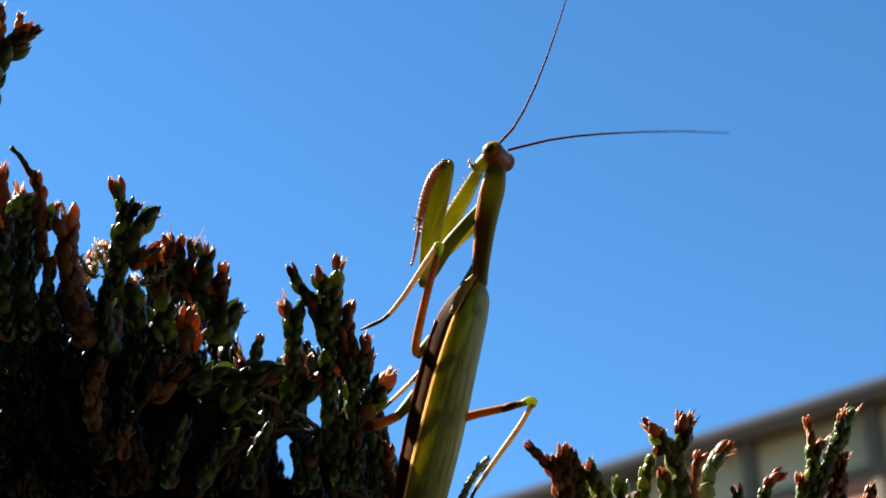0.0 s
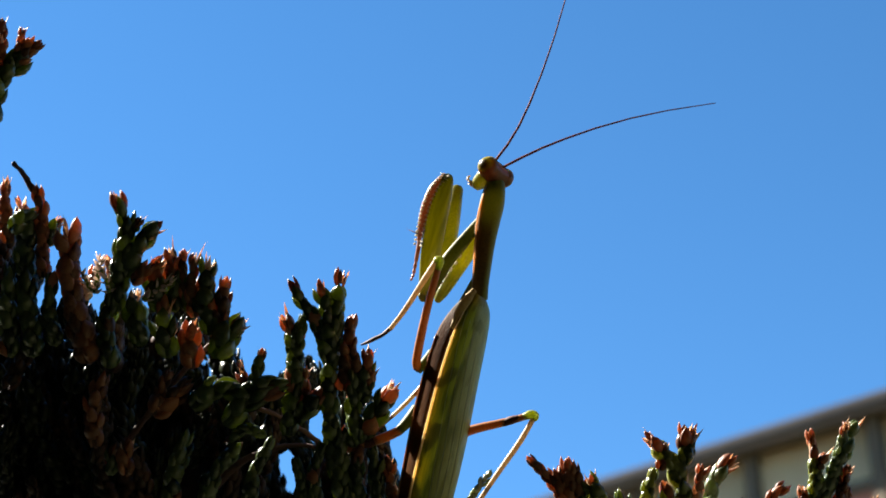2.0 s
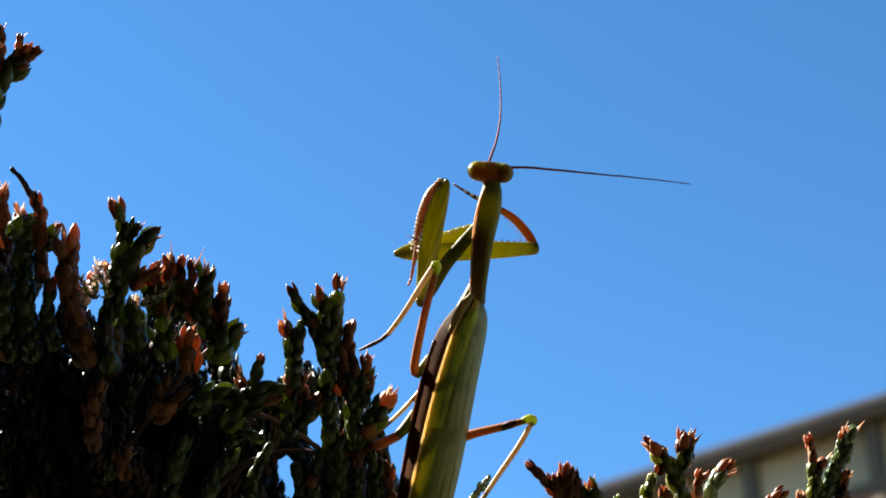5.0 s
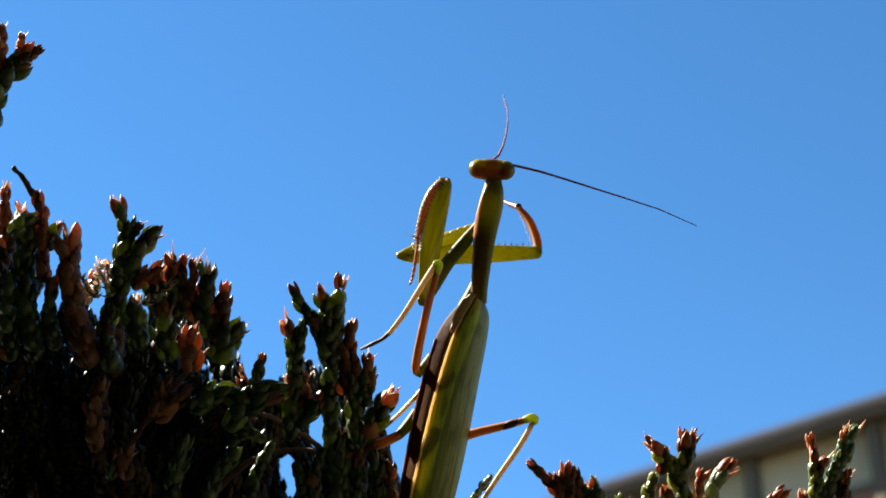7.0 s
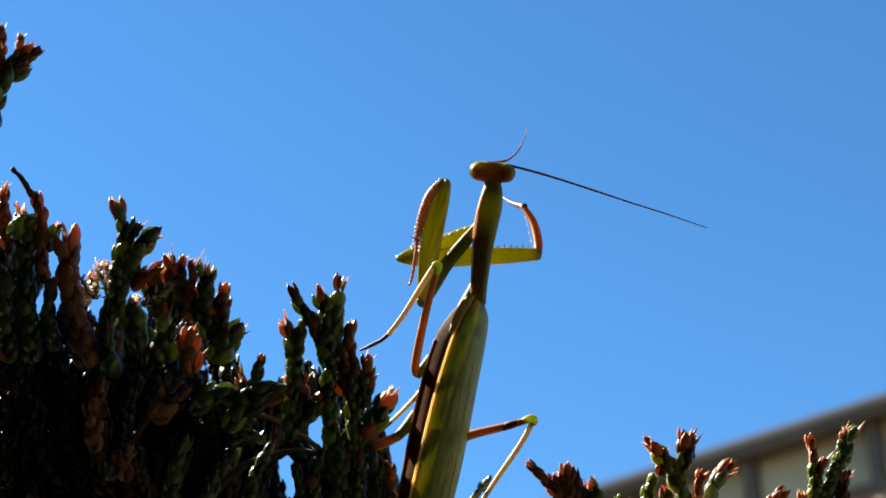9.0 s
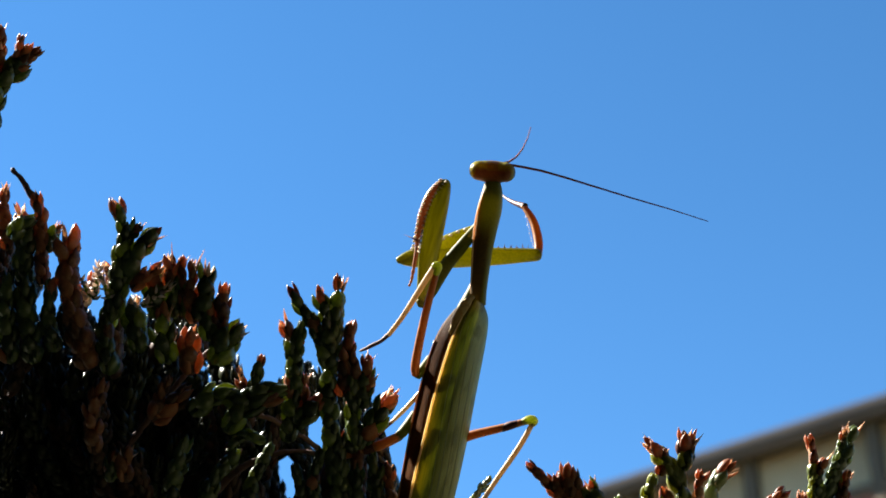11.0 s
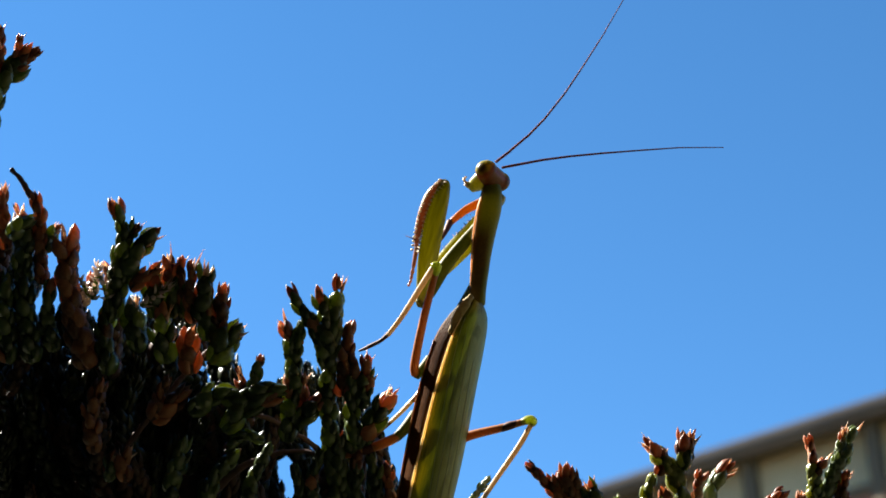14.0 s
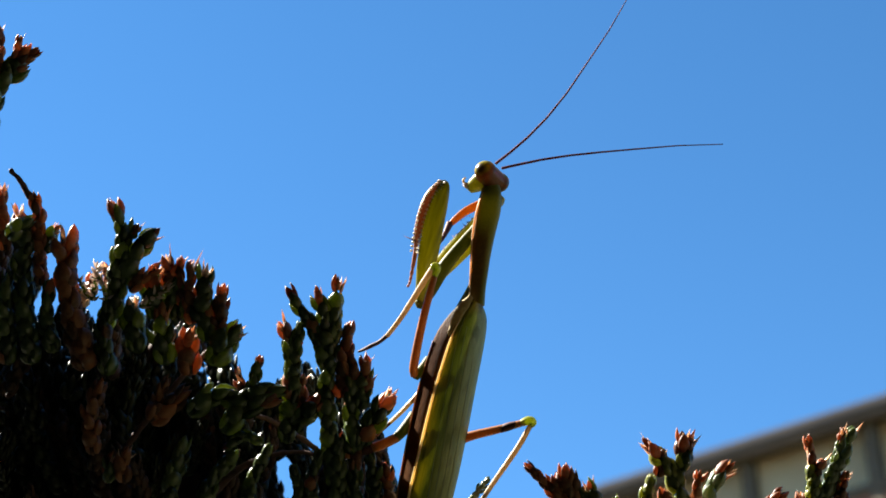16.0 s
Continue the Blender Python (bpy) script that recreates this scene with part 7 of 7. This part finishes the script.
    walk(antenna_side[3], [
        (0, bone(19.96, 14.80, 0.52, 24.84, 15.29, 0.52)),
        (0.2, bone(19.15, 15.96, 0.52, 23.84, 17.40, 0.52)),
        (0.5, bone(18.62, 16.49, -0.08, 23.29, 17.99, -0.08)),
        (1, bone(18.72, 16.35, -0.02, 23.39, 17.84, -0.02)),
        (1.5, bone(18.62, 16.61, 0.52, 23.24, 18.26, 0.52)),
        (2.5, bone(18.69, 16.31, 0.52, 23.30, 17.95, 0.52)),
        (3, bone(18.58, 16.56, -0.25, 23.12, 18.29, -0.87)),
        (3.2, bone(18.65, 16.20, -1.43, 23.20, 17.90, -2.07)),
        (3.4, bone(19.00, 15.04, -2.51, 23.55, 16.42, -3.70)),
        (3.5, bone(18.56, 15.91, -2.99, 23.04, 17.29, -4.41)),
        (3.8, bone(18.34, 15.16, -3.02, 22.80, 16.60, -4.45)),
        (4, bone(17.69, 14.85, -5.44, 21.72, 15.95, -8.01)),
        (4.2, bone(18.70, 14.44, -4.22, 23.11, 15.23, -6.21)),
        (5.2, bone(18.65, 12.20, -4.55, 23.02, 11.68, -6.69)),
        (6.3, bone(18.29, 11.97, -4.93, 22.53, 11.20, -7.24)),
        (7, bone(18.90, 10.89, -3.13, 23.38, 9.56, -4.60)),
        (8, bone(19.03, 10.78, -2.77, 23.60, 9.56, -4.06)),
        (8.5, bone(19.21, 10.08, -1.95, 23.76, 8.53, -2.87)),
        (9, bone(19.41, 10.56, -1.98, 24.00, 9.12, -2.91)),
        (11.5, bone(19.52, 11.25, -2.09, 24.13, 9.93, -3.08)),
        (12, bone(19.45, 11.33, -2.43, 24.07, 10.17, -3.57)),
        (12.5, bone(19.34, 11.36, -2.86, 23.98, 10.51, -4.19)),
        (12.6, bone(19.56, 11.35, -2.13, 24.29, 10.52, -3.12)),
        (12.7, bone(19.58, 11.48, -2.78, 24.25, 10.78, -4.08)),
        (12.8, bone(19.71, 11.91, -3.00, 24.38, 11.51, -4.41)),
        (12.9, bone(19.92, 13.08, -2.40, 24.69, 13.25, -3.53)),
        (13, bone(20.10, 13.63, -1.64, 24.92, 13.99, -2.42)),
        (13.3, bone(19.82, 14.36, 0.52, 24.70, 14.82, 0.52)),
        (14.5, bone(19.81, 14.51, 0.52, 24.69, 14.98, 0.52)),
        (16, bone(19.85, 14.77, 0.52, 24.72, 15.29, 0.52)),
    ])
    walk(antenna_side[4], [
        (0, bone(24.84, 15.29, 0.52, 30.43, 15.63, 0.52)),
        (0.2, bone(23.84, 17.40, 0.52, 29.26, 18.80, 0.52)),
        (0.5, bone(23.29, 17.99, -0.08, 28.69, 19.48, -0.08)),
        (1, bone(23.39, 17.84, -0.02, 28.78, 19.36, -0.02)),
        (1.5, bone(23.24, 18.26, 0.52, 28.63, 19.77, 0.52)),
        (2.5, bone(23.30, 17.95, 0.52, 28.67, 19.54, 0.52)),
        (3, bone(23.12, 18.29, -0.87, 28.50, 19.83, -0.87)),
        (3.2, bone(23.20, 17.90, -2.07, 28.57, 19.49, -2.07)),
        (3.4, bone(23.55, 16.42, -3.70, 28.82, 17.86, -4.91)),
        (3.5, bone(23.04, 17.29, -4.41, 28.23, 18.77, -5.88)),
        (3.8, bone(22.80, 16.60, -4.45, 28.01, 18.01, -5.93)),
        (4, bone(21.72, 15.95, -8.01, 26.44, 17.01, -10.83)),
        (4.2, bone(23.11, 15.23, -6.21, 28.24, 15.86, -8.35)),
        (5.2, bone(23.02, 11.68, -6.69, 28.11, 11.20, -8.97)),
        (6.3, bone(22.53, 11.20, -7.24, 27.45, 10.25, -9.75)),
        (7, bone(23.38, 9.56, -4.60, 28.55, 8.03, -6.11)),
        (8, bone(23.60, 9.56, -4.06, 28.82, 8.03, -5.38)),
        (8.5, bone(23.76, 8.53, -2.87, 28.97, 6.65, -3.74)),
        (9, bone(24.00, 9.12, -2.91, 29.26, 7.43, -3.80)),
        (11.5, bone(24.13, 9.93, -3.08, 29.43, 8.39, -4.04)),
        (12, bone(24.07, 10.17, -3.57, 29.37, 8.78, -4.71)),
        (12.5, bone(23.98, 10.51, -4.19, 29.31, 9.48, -5.55)),
        (12.6, bone(24.29, 10.52, -3.12, 29.71, 9.50, -4.09)),
        (12.7, bone(24.25, 10.78, -4.08, 29.58, 9.70, -5.41)),
        (12.8, bone(24.38, 11.51, -4.41, 29.76, 10.98, -5.87)),
        (12.9, bone(24.69, 13.25, -3.53, 30.17, 13.28, -4.66)),
        (13, bone(24.92, 13.99, -2.42, 30.50, 14.20, -2.92)),
        (13.3, bone(24.70, 14.82, 0.52, 30.28, 15.23, 0.52)),
        (14.5, bone(24.69, 14.98, 0.52, 30.27, 15.42, 0.52)),
        (16, bone(24.72, 15.29, 0.52, 30.30, 15.79, 0.52)),
    ])
    walk(antenna_side[5], [
        (0, bone(30.43, 15.63, 0.52, 36.72, 15.83, 0.52)),
        (0.2, bone(29.26, 18.80, 0.52, 35.46, 19.90, 0.52)),
        (0.5, bone(28.69, 19.48, -0.08, 34.87, 20.70, -0.08)),
        (1, bone(28.78, 19.36, -0.02, 34.95, 20.61, -0.02)),
        (1.5, bone(28.63, 19.77, 0.52, 34.80, 21.07, 0.52)),
        (2.5, bone(28.67, 19.54, 0.52, 34.82, 20.90, 0.52)),
        (3, bone(28.50, 19.83, -0.87, 34.67, 21.12, -0.87)),
        (3.2, bone(28.57, 19.49, -2.07, 34.62, 20.83, -3.17)),
        (3.4, bone(28.82, 17.86, -4.91, 34.90, 19.08, -6.01)),
        (3.5, bone(28.23, 18.77, -5.88, 34.22, 20.07, -7.35)),
        (3.8, bone(28.01, 18.01, -5.93, 34.02, 19.19, -7.41)),
        (4, bone(26.44, 17.01, -10.83, 31.91, 17.84, -13.84)),
        (4.2, bone(28.24, 15.86, -8.35, 34.12, 16.32, -10.58)),
        (5.2, bone(28.11, 11.20, -8.97, 33.91, 10.60, -11.36)),
        (6.3, bone(27.45, 10.25, -9.75, 33.08, 9.22, -12.37)),
        (7, bone(28.55, 8.03, -6.11, 34.40, 6.22, -7.62)),
        (8, bone(28.82, 8.03, -5.38, 34.76, 6.35, -6.64)),
        (8.5, bone(28.97, 6.65, -3.74, 34.90, 4.53, -3.74)),
        (9, bone(29.26, 7.43, -3.80, 35.27, 5.53, -3.80)),
        (11.5, bone(29.43, 8.39, -4.04, 35.47, 6.70, -4.58)),
        (12, bone(29.37, 8.78, -4.71, 35.40, 7.28, -5.72)),
        (12.5, bone(29.31, 9.48, -5.55, 35.36, 8.34, -6.88)),
        (12.6, bone(29.71, 9.50, -4.09, 35.90, 8.33, -4.09)),
        (12.7, bone(29.58, 9.70, -5.41, 35.65, 8.62, -6.69)),
        (12.8, bone(29.76, 10.98, -5.87, 35.87, 10.36, -7.30)),
        (12.9, bone(30.17, 13.28, -4.66, 36.40, 13.39, -5.61)),
        (13, bone(30.50, 14.20, -2.92, 36.80, 14.35, -2.92)),
        (13.3, bone(30.28, 15.23, 0.52, 36.57, 15.58, 0.52)),
        (14.5, bone(30.27, 15.42, 0.52, 36.55, 15.88, 0.52)),
        (16, bone(30.30, 15.79, 0.52, 36.58, 16.32, 0.52)),
    ])
    walk(antenna_side[6], [
        (0, bone(36.72, 15.83, 0.52, 43.72, 15.68, 0.52)),
        (0.2, bone(35.46, 19.90, 0.52, 42.42, 20.64, 0.52)),
        (0.5, bone(34.87, 20.70, -0.08, 41.81, 21.60, -0.08)),
        (1, bone(34.95, 20.61, -0.02, 41.88, 21.55, -0.02)),
        (1.5, bone(34.80, 21.07, 0.52, 41.71, 22.18, 0.52)),
        (2.5, bone(34.82, 20.90, 0.52, 41.74, 22.00, 0.52)),
        (3, bone(34.67, 21.12, -0.87, 41.59, 22.16, -0.87)),
        (3.2, bone(34.62, 20.83, -3.17, 41.54, 21.89, -3.17)),
        (3.4, bone(34.90, 19.08, -6.01, 41.85, 19.91, -6.01)),
        (3.5, bone(34.22, 20.07, -7.35, 41.06, 20.78, -8.66)),
        (3.8, bone(34.02, 19.19, -7.41, 40.85, 19.93, -8.74)),
        (4, bone(31.91, 17.84, -13.84, 38.13, 18.37, -17.00)),
        (4.2, bone(34.12, 16.32, -10.58, 40.74, 16.61, -12.84)),
        (5.2, bone(33.91, 10.60, -11.36, 40.42, 9.79, -13.80)),
        (6.3, bone(33.08, 9.22, -12.37, 39.34, 7.79, -15.17)),
        (7, bone(34.40, 6.22, -7.62, 40.68, 3.57, -9.18)),
        (8, bone(34.76, 6.35, -6.64, 41.36, 4.40, -7.90)),
        (8.5, bone(34.90, 4.53, -3.74, 41.32, 2.14, -5.15)),
        (9, bone(35.27, 5.53, -3.80, 41.77, 3.39, -5.25)),
        (11.5, bone(35.47, 6.70, -4.58, 42.08, 4.68, -5.72)),
        (12, bone(35.40, 7.28, -5.72, 42.08, 5.41, -6.66)),
        (12.5, bone(35.36, 8.34, -6.88, 42.08, 6.90, -8.21)),
        (12.6, bone(35.90, 8.33, -4.09, 42.55, 6.91, -5.71)),
        (12.7, bone(35.65, 8.62, -6.69, 42.35, 7.09, -8.00)),
        (12.8, bone(35.87, 10.36, -7.30, 42.59, 9.14, -8.80)),
        (12.9, bone(36.40, 13.39, -5.61, 43.30, 13.13, -6.72)),
        (13, bone(36.80, 14.35, -2.92, 43.63, 14.10, -4.40)),
        (13.3, bone(36.57, 15.58, 0.52, 43.57, 15.40, 0.52)),
        (14.5, bone(36.55, 15.88, 0.52, 43.55, 16.04, 0.52)),
        (16, bone(36.58, 16.32, 0.52, 43.57, 16.55, 0.52)),
    ])


motions()
